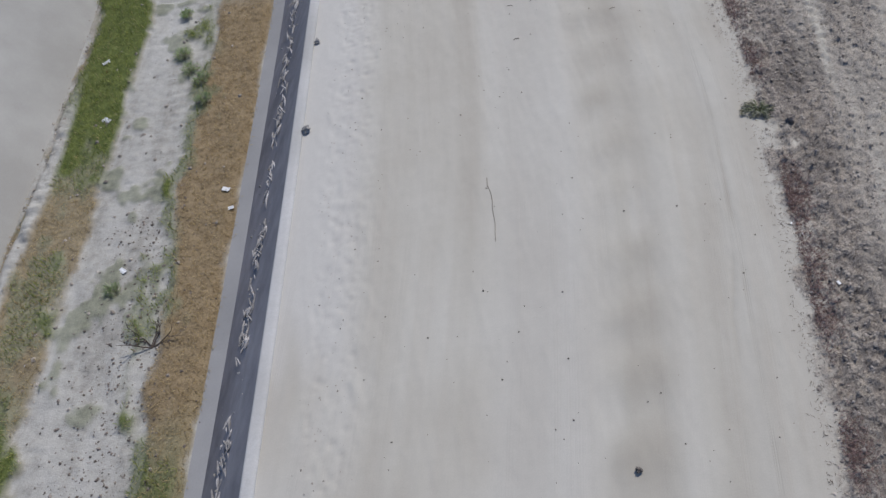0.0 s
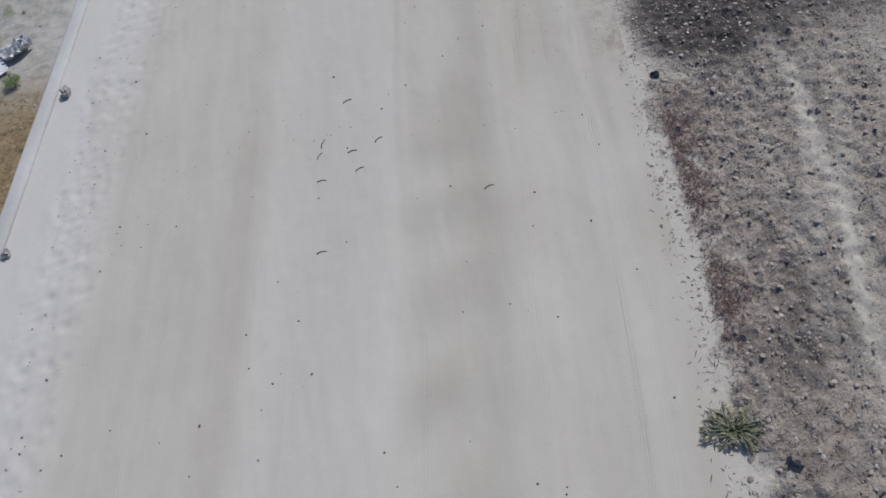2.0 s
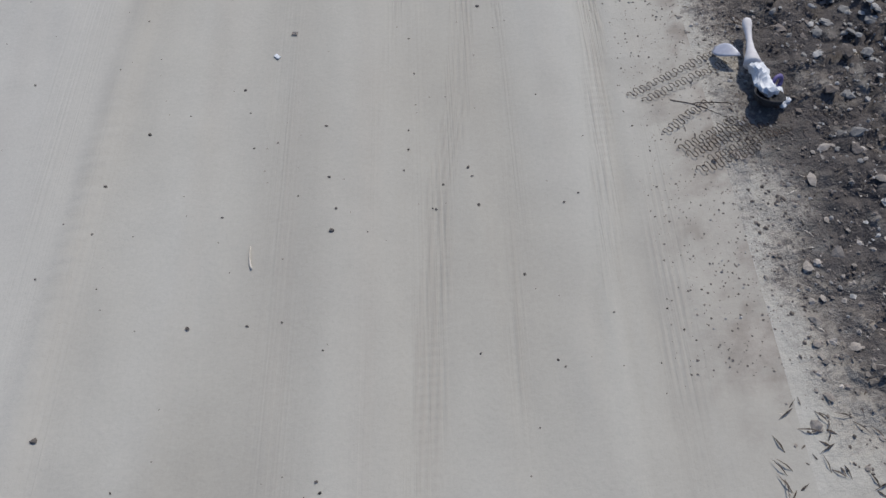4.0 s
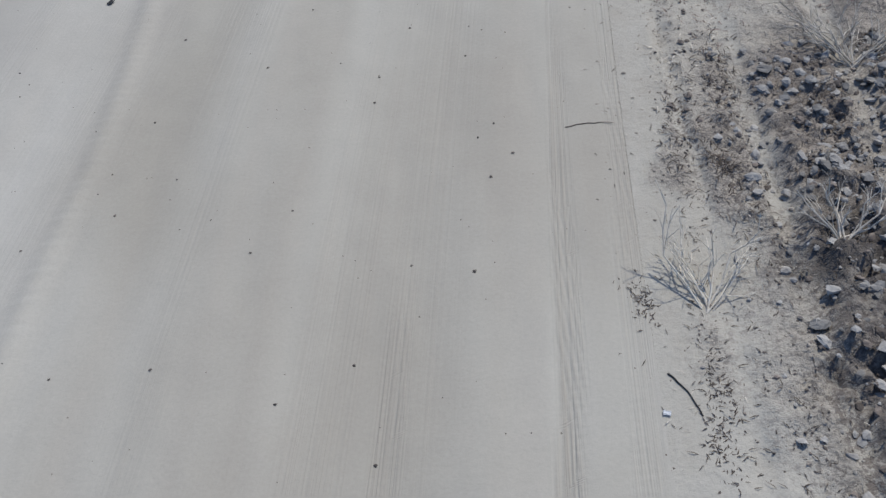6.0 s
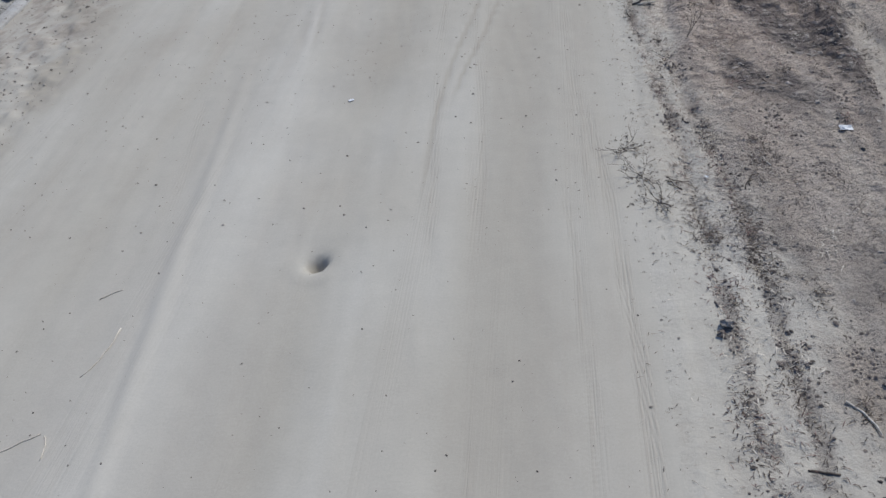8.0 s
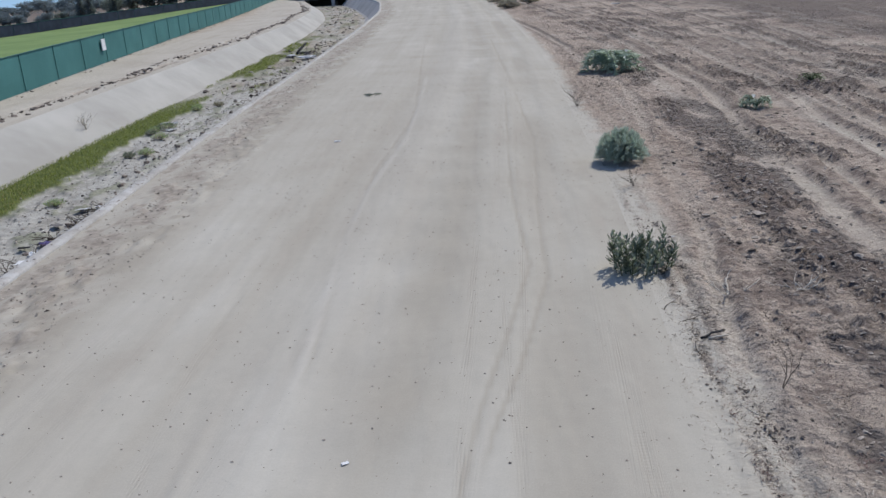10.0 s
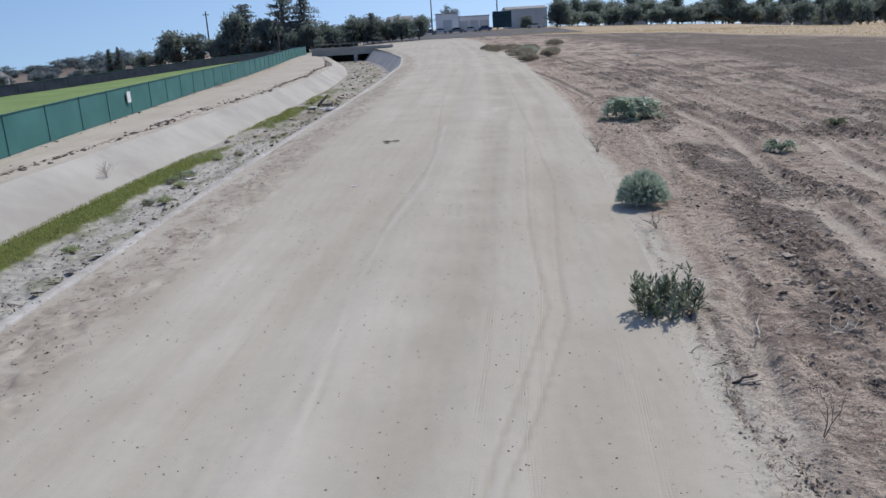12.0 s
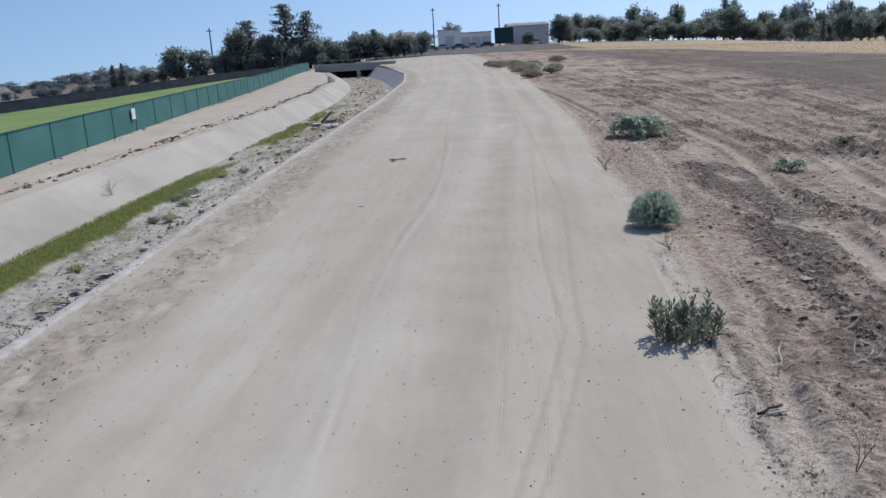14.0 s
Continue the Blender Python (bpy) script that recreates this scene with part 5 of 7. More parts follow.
def stick(x0, y0, x1, y1, rad, mat, label, bow=0.0, lift=0.0, name="stick", category="stick", forks=0):
    s = Soup()
    n = 9
    d = Vector((x1 - x0, y1 - y0, 0))
    nrm = Vector((-d.y, d.x, 0)).normalized()
    cx, cy = (x0 + x1) / 2, (y0 + y1) / 2
    z0 = ground_at(cx, cy)
    pts = []
    for k in range(n):
        t = k / (n - 1)
        p = Vector((x0, y0, 0)) + d * t + nrm * bow * d.length * 4 * t * (1 - t) + nrm * rng.uniform(-0.015, 0.015) * d.length
        pts.append((p.x - cx, p.y - cy, max(ground_at(p.x, p.y) - z0 + rad * 0.8 + lift * t, rad * 0.5)))
    s.tube(pts, [rad * (1 - 0.35 * k / (n - 1)) for k in range(n)], 7)
    for _ in range(forks):
        k = rng.randrange(2, 7)
        b = Vector(pts[k])
        w = (d.normalized() + nrm * rng.choice((-1, 1)) * rng.uniform(0.7, 1.3)).normalized()
        s.tube([b, b + w * d.length * 0.16, b + w * d.length * 0.3 + Vector((0, 0, rad))], [rad * 0.7, rad * 0.6, rad * 0.4], 6)
    return single(name, s, mat, pose(cx, cy, z0), label, category, smooth=True)


stick(1.502, 14.176, 1.572, 14.001, 0.0034, CHAR, "curved black rubber hose piece on dirt", 0.07, name="hose_piece", category="hose")
stick(1.91, 18.19, 2.05, 18.22, 0.0035, TWIG_DARK, "small dark forked twig on the road", 0.08, forks=2, name="forked_twig")
stick(2.00, 18.22, 1.96, 18.39, 0.0025, TWIG_DARK, "short dark twig on the road", 0.03, name="twig")
stick(2.86, 20.26, 2.95, 19.98, 0.006, TWIG_DARK, "dark forked branch lying on the verge", 0.05, forks=3, name="branch")
stick(2.30, 17.02, 2.46, 16.72, 0.006, TWIG_DARK, "dark forked branch lying on the verge", 0.08, forks=3, name="branch")
stick(3.42, 20.85, 3.50, 20.62, 0.008, TWIG, "pale dry stick on the soil", 0.1, name="stick")
stick(3.05, 20.45, 3.20, 20.42, 0.008, TWIG_DARK, "short dark stick on the soil", 0.05)
stick(3.66, 26.36, 3.88, 26.47, 0.013, CHAR, "short dark pipe piece lying on the soil", 0.0, 0.03, "pipe_piece", "pipe")
stick(3.72, 26.34, 3.93, 26.42, 0.012, TWIG, "short pale stick beside a pipe piece", 0.0, 0.02)
stick(1.40, 15.53, 1.62, 15.53, 0.0024, TWIG_DARK, "thin dark twig on the verge", 0.05)
for x0, y0, x1, y1 in ((-0.94, 20.45, -0.92, 20.30), (-0.97, 21.16, -0.94, 20.99), (-0.98, 22.32, -0.84, 22.40), (-1.35, 20.95, -1.0, 21.18), (-0.75, 22.0, -0.9, 21.6), (-0.8, 10.85, -0.8, 10.95)):
    stick(x0, y0, x1, y1, 0.004, TWIG, "thin pale dry straw on the road", 0.06, name="straw", category="straw")
stick(1.10, 19.90, 1.16, 19.90, 0.005, TWIG_DARK, "short dark twig on the road", 0.02, name="twig")
for _ in range(16):
    y = rng.uniform(22.6, 27.2)
    x, a, ln = edge_x(y) + rng.uniform(-0.05, 1.3), rng.uniform(0, 3.1), rng.uniform(0.05, 0.11)
    stick(x - ln * math.cos(a), y - ln * math.sin(a), x + ln * math.cos(a), y + ln * math.sin(a), 0.004, rng.choice((TWIG_DARK, TWIG_DARK, TWIG)), "small forked dry twig on the verge", 0.1, 0.015, "twig", forks=rng.choice((0, 1, 2)))
for x, y, a in ((-0.98, 8.64, 80), (-2.73, 8.36, 85), (-2.21, 9.28, 70), (-2.62, 9.25, 95), (-2.2, 10.3, 75), (-2.25, 9.55, 88), (-2.6, 9.6, 40), (-2.55, 9.75, 20), (-1.95, 9.62, 60)):
    dx, dy = math.sin(radians(a)) * 0.05, math.cos(radians(a)) * 0.05
    stick(x - dx, y - dy, x + dx, y + dy, 0.005, TWIG_DARK, "short dark twig on the road", 0.15, name="twig")
stick(-3.92, 5.5, -4.05, 4.35, 0.004, TWIG_DARK, "long thin dark stem lying on the road", 0.02, name="stem", category="stick")


def rock(x, y, size, mat, label, squash=0.6, name="stone"):
    s = Soup()
    s.lump((0, 0, squash * size * 0.7), size, rng, squash, 6, 10)
    return single(name, s, mat, on_ground(x, y), label, "stone")


rock(3.01, 21.5, 0.045, CLOD, "pale stone half sunk in the verge", 0.7)
rock(2.95, 21.44, 0.03, CLOD_DARK, "dark clod beside a pale stone")
rock(-6.42, 7.27, 0.085, STONE, "dark stone on the canal's dusty edge", 0.7)
rock(-6.02, 9.37, 0.06, STONE, "dark stone on the canal's dusty edge", 0.7)
rock(-5.52, 11.64, 0.085, STONE, "dark stone on the canal's dusty edge", 0.7)
rock(-3.26, 0.85, 0.05, PEBBLE, "dark stone on the packed dirt road", 0.7)
rock(0.62, 5.35, 0.08, CLOD_DARK, "dark clod on the verge")
rock(1.05, 9.54, 0.05, CHAR, "charred black lump at the road's edge")


def scrap(x, y, size, mat, label, name="litter_scrap", rz=0.0, lift=0.0, crumple=0.25):
    """A crumpled bit of thin plastic or paper."""
    s = Soup()
    n = 7 if size < 0.2 else 13
    v, f = [], []
    ph = rng.uniform(0, 6)
    for i in range(n):
        for j in range(n):
            a, b = (i / (n - 1) - 0.5) * size * 2, (j / (n - 1) - 0.5) * size * 1.2
            v.append((a + rng.uniform(-0.08, 0.08) * size, b + rng.uniform(-0.1, 0.1) * size, 0.15 * size + crumple * size * abs(math.sin(3.1 * i + ph) * math.cos(2.3 * j)) * rng.uniform(0.5, 1.2)))
    for i in range(n - 1):
        for j in range(n - 1):
            f.append((i * n + j, (i + 1) * n + j, (i + 1) * n + j + 1, i * n + j + 1))
    s.add(v, f)
    ob = single(name, s, mat, on_ground(x, y, rz, 0.004 + lift), label, "litter")
    solid = ob.modifiers.new("thickness", "SOLIDIFY")
    solid.thickness = 0.003
    return ob


for x, y, sz, mat, what in ((0.66, 24.87, 0.026, WHITE_PLASTIC, "small white wrapper on the road"), (-0.638, 11.93, 0.014, WHITE_PLASTIC, "small white torn scrap on the road"), (-0.55, 12.05, 0.013, CLOD, "pale crumpled scrap on the road"), (4.66, 23.53, 0.05, WHITE_PLASTIC, "white scrap on brown soil"), (3.38, 23.04, 0.014, WHITE_PLASTIC, "small white scrap on the verge"), (-0.06, 2.57, 0.03, WHITE_PLASTIC, "white scrap on dark soil"), (-0.17, 3.6, 0.028, WHITE_PLASTIC, "white scrap on dark soil"), (-0.12, 3.4, 0.02, WHITE_PLASTIC, "white scrap on dark soil"), (1.457, 14.022, 0.013, WHITE_PLASTIC, "small white scrap on the verge"), (-0.3, 35.9, 0.06, WHITE_PLASTIC, "small white scrap on the road"), (0.05, 41.9, 0.12, LEAF_DARK, "dark torn leaf litter on the road"), (0.28, 42.0, 0.10, LEAF_DARK, "dark torn leaf litter on the road"), (16.6, 81.7, 0.3, WHITE_PLASTIC, "white scrap on the dark field"), (2.55, 16.76, 0.014, WHITE_PLASTIC, "small white scrap on the verge"), (5.55, 29.7, 0.08, CLOD, "pale flattened scrap on the soil"), (4.28, 29.1, 0.022, WHITE_PLASTIC, "small white scrap beside a weed")):
    scrap(x, y, sz, mat, what, rz=rng.uniform(0, 180))

# canal litter
for x, y, sz, mat, what in ((-8.31, 8.36, 0.075, WHITE_PLASTIC, "white scrap on straw in the canal"), (-10.76, 12.75, 0.09, WHITE_PLASTIC, "white scrap in canal grass"), (-10.67, 10.93, 0.09, WHITE_PLASTIC, "white scrap in canal grass"), (-8.25, 7.9, 0.06, WHITE_PLASTIC, "white scrap on straw in the canal"), (-10.2, 7.0, 0.07, WHITE_PLASTIC, "white scrap on canal silt"), (-7.3, 48.0, 0.3, TARP, "pale crumpled sheet in the canal"), (-6.9, 47.0, 0.2, WHITE_PLASTIC, "white crumpled bag in the canal"), (-4.9, 68.5, 0.5, WHITE_PLASTIC, "white crumpled bag on canal debris"), (-5.93, 34.97, 0.16, PURPLE, "purple torn scrap among canal debris"), (-5.7, 35.7, 0.14, WHITE_PLASTIC, "white torn scrap among canal debris"), (-5.95, 34.2, 0.15, TARP, "pale torn scrap among canal debris"), (-15.2, 75.15, 0.25, WHITE_PLASTIC, "white scrap at the fence's foot")):
    scrap(x, y, sz, mat, what, rz=rng.uniform(0, 180))
scrap(-0.97, 17.02, 0.022, CHAR, "dark curled dry leaf on the road", "leaf", 60, 0.0, 0.4)
scrap(-8.25, 15.2, 0.34, TARP, "crumpled torn pale plastic sheet in the canal", "plastic_sheet", 20, 0.0, 0.5)
scrap(-7.75, 15.6, 0.26, TARP, "crumpled torn pale plastic sheet in the canal", "plastic_sheet", 35, 0.0, 0.5)
for x, y, n in ((-9.65, 5.3, 5), (-5.75, 35.3, 6), (-5.9, 34.0, 5), (-5.6, 36.4, 5), (-5.75, 33.2, 4), (-5.3, 71.0, 4), (-5.0, 69.5, 5), (-15.3, 84.0, 5)):
    bare_branches(x, y, 0.5, n, rng, "dark tangle of drifted twigs and trash", 0, rng.uniform(0, 180), TWIG_DARK, 0.35, "debris_tangle", 0.012)
stick(-5.9, 71.5, -5.4, 72.6, 0.09, CHAR, "dark broken plank sticking out of canal debris", 0.0, 0.55, "plank", "plank")
bare_branches(-9.35, 46.2, 0.5, 9, rng, "dry leafless weed growing on the canal wall", 0, 0, TWIG, 1.6, "dead_weed", 0.008)
for x, y, r in ((-8.72, 11.6, 0.2), (-9.1, 12.5, 0.18), (-8.95, 12.0, 0.2), (-8.65, 10.9, 0.17), (-9.0, 13.9, 0.15), (-8.1, 14.5, 0.18), (-7.75, 14.8, 0.14), (-10.35, 6.6, 0.15), (-7.05, 47.2, 0.35), (-6.8, 45.5, 0.3), (-6.5, 43.0, 0.25)):
    dome_bush(x, y, r, r * 0.5, rng, LEAF_BIG, "low green weed on canal silt", 320, 0.09, 0.005, "weed")

for _ in range(13):
    y = rng.uniform(23, 52)
    dome_bush(lip_x(y) - rng.uniform(3.5, 4.5), y, rng.uniform(0.12, 0.26), rng.uniform(0.08, 0.2), rng, rng.choice((LEAF_BIG, LEAF_DARK, LEAF_OLIVE)), "low green weed on canal silt", 420, 0.08, 0.006, "weed")
for _ in range(16):
    y = rng.uniform(67.5, 73)
    mat, what = rng.choice(((TARP, "pale"), (CHAR, "black"), (CHAR, "black"), (ASH, "grey")))
    scrap(lip_x(y) - rng.uniform(1.9, 4.4), y, rng.uniform(0.15, 0.4), mat, what + " broken scrap among canal debris", rz=rng.uniform(0, 180), lift=rng.uniform(0, 0.05))
for _ in range(26):
    y = rng.uniform(31.5, 37.8)
    mat, what = rng.choice(((PURPLE, "purple"), (TARP, "pale"), (WHITE_PLASTIC, "white"), (CHAR, "black"), (CHAR, "black"), (ASH, "grey")))
    scrap(lip_x(y) - rng.uniform(1.7, 2.9), y, rng.uniform(0.06, 0.17), mat, what + " torn scrap among drifted canal debris", rz=rng.uniform(0, 180), lift=rng.uniform(0, 0.06))
for y in (32.4, 33.6, 34.8, 36.0, 37.2):
    bare_branches(lip_x(y) - rng.uniform(1.8, 2.6), y, 0.42, 8, rng, "dark tangle of drifted twigs and trash", 0, rng.uniform(0, 180), TWIG_DARK, 0.4, "debris_tangle", 0.010)

# burnt tyre wire, springs and broken lamp on the verge
ring = thing("wire_ring", on_ground(1.435, 13.085, 0, 0.012), "rusty double wire ring from a burnt tyre", "wire")
for k, (r0, oz, ox) in enumerate(((0.205, 0.0, 0.0), (0.200, 0.008, 0.006))):
    s = Soup()
    pts = [(r0 * math.cos(a) + ox, r0 * 0.97 * math.sin(a), oz + 0.012 * math.sin(2 * a + k)) for a in np.linspace(0, 2 * math.pi, 49)]
    s.tube(pts, 0.0023, 6, False)
    part("wire_loop", s, RUST, ring)


def zigzag_spring(x0, y0, x1, y1):
    """Flat serpentine wire of round loops."""
    s = Soup()
    d = Vector((x1 - x0, y1 - y0, 0))
    ln = d.length
    turns = max(6, round(ln / 0.0165))
    wide = rng.uniform(0.018, 0.023)
    pitch = ln / turns
    drift, n = rng.uniform(-0.012, 0.012), turns * 12
    pts = []
    for k in range(n + 1):
        t = k / 12
        side = wide * math.sin(t * math.pi) * (0.85 + 0.15 * math.sin(0.7 * t + ln * 40)) + drift * math.sin(math.pi * k / n)
        along = pitch * t - 0.0042 * math.sin(2 * t * math.pi)
        pts.append((along, side, 0.003 + 0.008 * math.sin(math.pi * k / n) + 0.003 * math.sin(t * 0.9)))
    s.tube(pts, 0.0015, 5)
    return single("zigzag_spring", s, RUST, pose(x0, y0, ground_at((x0 + x1) / 2, (y0 + y1) / 2) + 0.004, 0, 0, math.degrees(math.atan2(d.y, d.x))), "rusty zigzag sofa spring lying on dirt", "spring", "sofa springs")


for seg in ((0.82, 11.29, 1.24, 11.45), (0.87, 11.25, 1.27, 11.38), (0.90, 11.07, 1.13, 11.19), (0.93, 10.98, 1.20, 11.09), (0.95, 10.94, 1.30, 11.03), (1.01, 10.97, 1.24, 11.06), (0.96, 10.865, 1.24, 10.93), (1.02, 10.905, 1.38, 10.99)):
    zigzag_spring(seg[0] - 0.05, seg[1] + 0.075, seg[2] - 0.05, seg[3] + 0.075)
stick(0.93, 11.315, 1.11, 11.175, 0.0018, RUST, "thin rusty wire lying on dirt", 0.06, name="wire", category="wire")
stick(1.01, 11.275, 1.17, 11.235, 0.0018, RUST, "thin rusty wire lying on dirt", 0.05, name="wire", category="wire")
lamp = thing("broken_lamp", on_ground(1.29, 11.365, 0), "broken pale table lamp with a dented dark bowl", "lamp")
tip = Matrix.Translation((0.0, 0.02, 0.055)) @ Euler((radians(-86), 0, radians(-15))).to_matrix().to_4x4()
s = Soup()
s.lathe([(0.0, 0.245), (0.012, 0.245), (0.019, 0.236), (0.021, 0.218), (0.015, 0.18), (0.012, 0.13), (0.017, 0.075), (0.030, 0.025), (0.036, 0.0), (0.033, -0.006), (0.0, -0.008)], 24, tip)
part("neck", s, PALE_CERAMIC, lamp, "pale tapered ceramic neck", True)
s = Soup()
n1, n2 = 14, 18
v = []
for i in range(n1):
    k = i / (n1 - 1)
    cx, cy = 0.0 + 0.01 * k + 0.008 * math.sin(6 * k), 0.01 - 0.165 * k
    r0 = 0.038 * (1 - 0.15 * k) * (0.9 if 0 < i < n1 - 1 else 0.55)
    for j in range(n2):
        t = 2 * math.pi * j / n2
        q = r0 * (1 + 0.2 * math.sin(3 * t + 7 * k) + rng.uniform(-0.14, 0.14))
        v.append((cx + q * math.cos(t), cy + rng.uniform(-0.004, 0.004), max(0.004, 0.055 + q * 0.85 * math.sin(t))))
f = [(i * n2 + j, i * n2 + (j + 1) % n2, (i + 1) * n2 + (j + 1) % n2, (i + 1) * n2 + j) for i in range(n1 - 1) for j in range(n2)]
s.add(v, f + [tuple(range(n2))[::-1], tuple((n1 - 1) * n2 + j for j in range(n2))])
lamp_body = part("body", s, WHITE_PLASTIC, lamp, "crumpled white plastic body")
s = Soup()
for p, q in (((0.055, -0.13, 0.035), 0.026), ((0.075, -0.17, 0.02), 0.022), ((0.05, -0.19, 0.02), 0.018)):
    s.lump(p, q, rng, 0.6, 6, 9)
part("torn_piece", s, WHITE_PLASTIC, lamp_body, "torn white plastic pieces")
s = Soup()
s.lathe([(0.0, -0.03), (0.03, -0.027), (0.052, -0.010), (0.061, 0.012), (0.064, 0.016), (0.061, 0.020), (0.047, -0.002), (0.026, -0.018), (0.0, -0.02)], 28, Matrix.Translation((-0.005, -0.165, 0.045)) @ Euler((radians(-14), radians(12), 0)).to_matrix().to_4x4())
part("bowl", s, CHAR, lamp, "dark sooty round bowl", True)
s = Soup()
s.lathe([(0.024, -0.010), (0.036, 0.0), (0.024, 0.010), (0.016, 0.0), (0.024, -0.010)], 18, Matrix.Translation((0.055, -0.10, 0.055)) @ Euler((radians(60), radians(50), 0)).to_matrix().to_4x4())
part("collar", s, PURPLE, lamp_body, "purple plastic collar", True)
s = Soup()
s.tube([(0.04, 0.25, 0.07), (0.02, 0.29, 0.07), (0.025, 0.33, 0.03), (0.05, 0.31, 0.012), (0.06, 0.27, 0.03)], 0.002, 5)
part("cord", s, RUST, lamp, "bent wire at the neck's end")
s = Soup()
nu, nv = 9, 7
v = []
for i in range(nu):
    for j in range(nv):
        a, b = i / (nu - 1), j / (nv - 1) - 0.5
        half = 0.033 * math.sin(math.pi * (0.08 + 0.92 * a) ** 0.8) + 0.003
        v.append((0.12 * (a - 0.5), 2 * b * half, 0.02 - 0.10 * (b * 2 * half) ** 2 / 0.05 - 1.2 * (a - 0.5) ** 2 * 0.05))
s.add(v, [(i * nv + j, (i + 1) * nv + j, (i + 1) * nv + j + 1, i * nv + j + 1) for i in range(nu - 1) for j in range(nv - 1)])
shard = single("plastic_shard", s, CLEAR_PLASTIC, on_ground(1.225, 11.485, -48, 0.035) @ pose(0, 0, 0, 12, -14, 0), "milky curved plastic shard propped on dirt", "litter", smooth=True)
shard.modifiers.new("thickness", "SOLIDIFY").thickness = 0.004


def slab(x, y, lx, ly, h, rz, mat, label, name="burnt_mat"):
    """A burnt strip of matting, raised along one ragged edge and sunk along the other."""
    s = Soup()
    nx, ny = 60, 18
    u, w = np.meshgrid(np.linspace(0, 1, nx), np.linspace(0, 1, ny), indexing="ij")
    lo = 0.30 * (fbm(u * 7, 0 * u, 401, 3) - 0.5)
    px = (u - 0.5) * lx
    py = (lo + w * (1.0 - lo) - 0.5) * ly
    grit = fbm(u * 22, w * 7, 405, 3, 0.6)
    pz = h * ((1 - 0.95 * w) ** 0.8) * (0.55 + 0.8 * fbm(u * 5, w * 2, 403, 3)) * np.minimum(1, np.minimum(u, 1 - u) * 9 + 0.2) + 0.034 * (grit - 0.5)
    top = list(zip(px.ravel(), py.ravel(), pz.ravel()))
    f = [(i * ny + j, (i + 1) * ny + j, (i + 1) * ny + j + 1, i * ny + j + 1) for i in range(nx - 1) for j in range(ny - 1)]
    rim = [j for j in range(ny)][::-1] + [i * ny for i in range(1, nx)] + [(nx - 1) * ny + j for j in range(1, ny)] + [i * ny + ny - 1 for i in range(nx - 2, 0, -1)]
    base = len(top)
    allv = top + [(top[k][0], top[k][1] + 0.008, -0.06) for k in rim]
    for k in range(len(rim)):
        q = (k + 1) % len(rim)
        f.append((rim[k], rim[q], base + q, base + k))
    s.add(allv, f)
    return single(name, s, mat, on_ground(x, y, rz, 0.0), label, "rubble")


slab(1.67, 12.03, 0.68, 0.125, 0.036, -63, ASH, "grey burnt strip of matting with a ragged raised edge")
slab(1.74, 12.60, 0.24, 0.10, 0.045, -55, ASH, "short grey burnt piece of matting among rubble")
s = Soup()
s.lathe([(0.0, 0.0), (0.028, 0.0), (0.03, 0.008), (0.03, 0.062), (0.026, 0.066), (0.024, 0.058), (0.0, 0.056)], 18)
single("tin_can", s, CHAR, on_ground(1.77, 12.32, 0, 0.01) @ pose(0, 0, 0, 20, 12, 0), "sooty upright tin can among burnt rubble", "can", smooth=False)

# ---- fence and sports field ----
FY = [30 + 3.6 * k for k in range(39)]
POST = mottled("painted_steel", (0.03, 0.105, 0.10), (0.05, 0.15, 0.14), 8, 0.6, 0.5)


def fence_x(y):
    return -13.3 - 0.062 * (y - 48)


def fence(name, line, ys, height, mat, label, post_every=1):
    f = thing(name, pose(line(ys[0]), ys[0], ground_at(line(ys[0]), ys[0])), label, "fence")
    o = f.matrix_world.translation.copy()
    for k, y in enumerate(ys):
        x = line(y)
        z = ground_at(x, y)
        if k % post_every == 0:
            s = Soup()
            s.tube([(x - o.x, y - o.y, z - o.z - 0.2), (x - o.x, y - o.y, z - o.z + height + 0.04)], 0.014, 8)
            part("post", s, POST, f)
        if k + 1 < len(ys):
            y2 = ys[k + 1]
            x2, z2 = line(y2), ground_at(line(y2), y2)
            s = Soup()
            n, m = 9, 4
            v, fc = [], []
            for i in range(n):
                for j in range(m):
                    t, h = i / (n - 1), j / (m - 1)
                    sag = 0.02 * math.sin(math.pi * t) * (1 if j == m - 1 else 0.3)
                    puff = 0.04 * math.sin(math.pi * t) * math.sin(math.pi * h) * math.sin(k * 2.7)
                    v.append((x + (x2 - x) * t - o.x - 0.022 + puff, y + (y2 - y) * t - o.y, z + (z2 - z) * t - o.z + 0.03 + (height - 0.03) * h - sag))
            for i in range(n - 1):
                for j in range(m - 1):
                    fc.append((i * m + j, (i + 1) * m + j, (i + 1) * m + j + 1, i * m + j + 1))
            s.add(v, fc)
            p = part("windscreen", s, mat, f)
            p.modifiers.new("thickness", "SOLIDIFY").thickness = 0.006
            s = Soup()
            s.tube([(x - o.x, y - o.y, z - o.z + height), (x2 - o.x, y2 - o.y, z2 - o.z + height)], 0.02, 6)
            part("top_rail", s, POST, f)
    return f


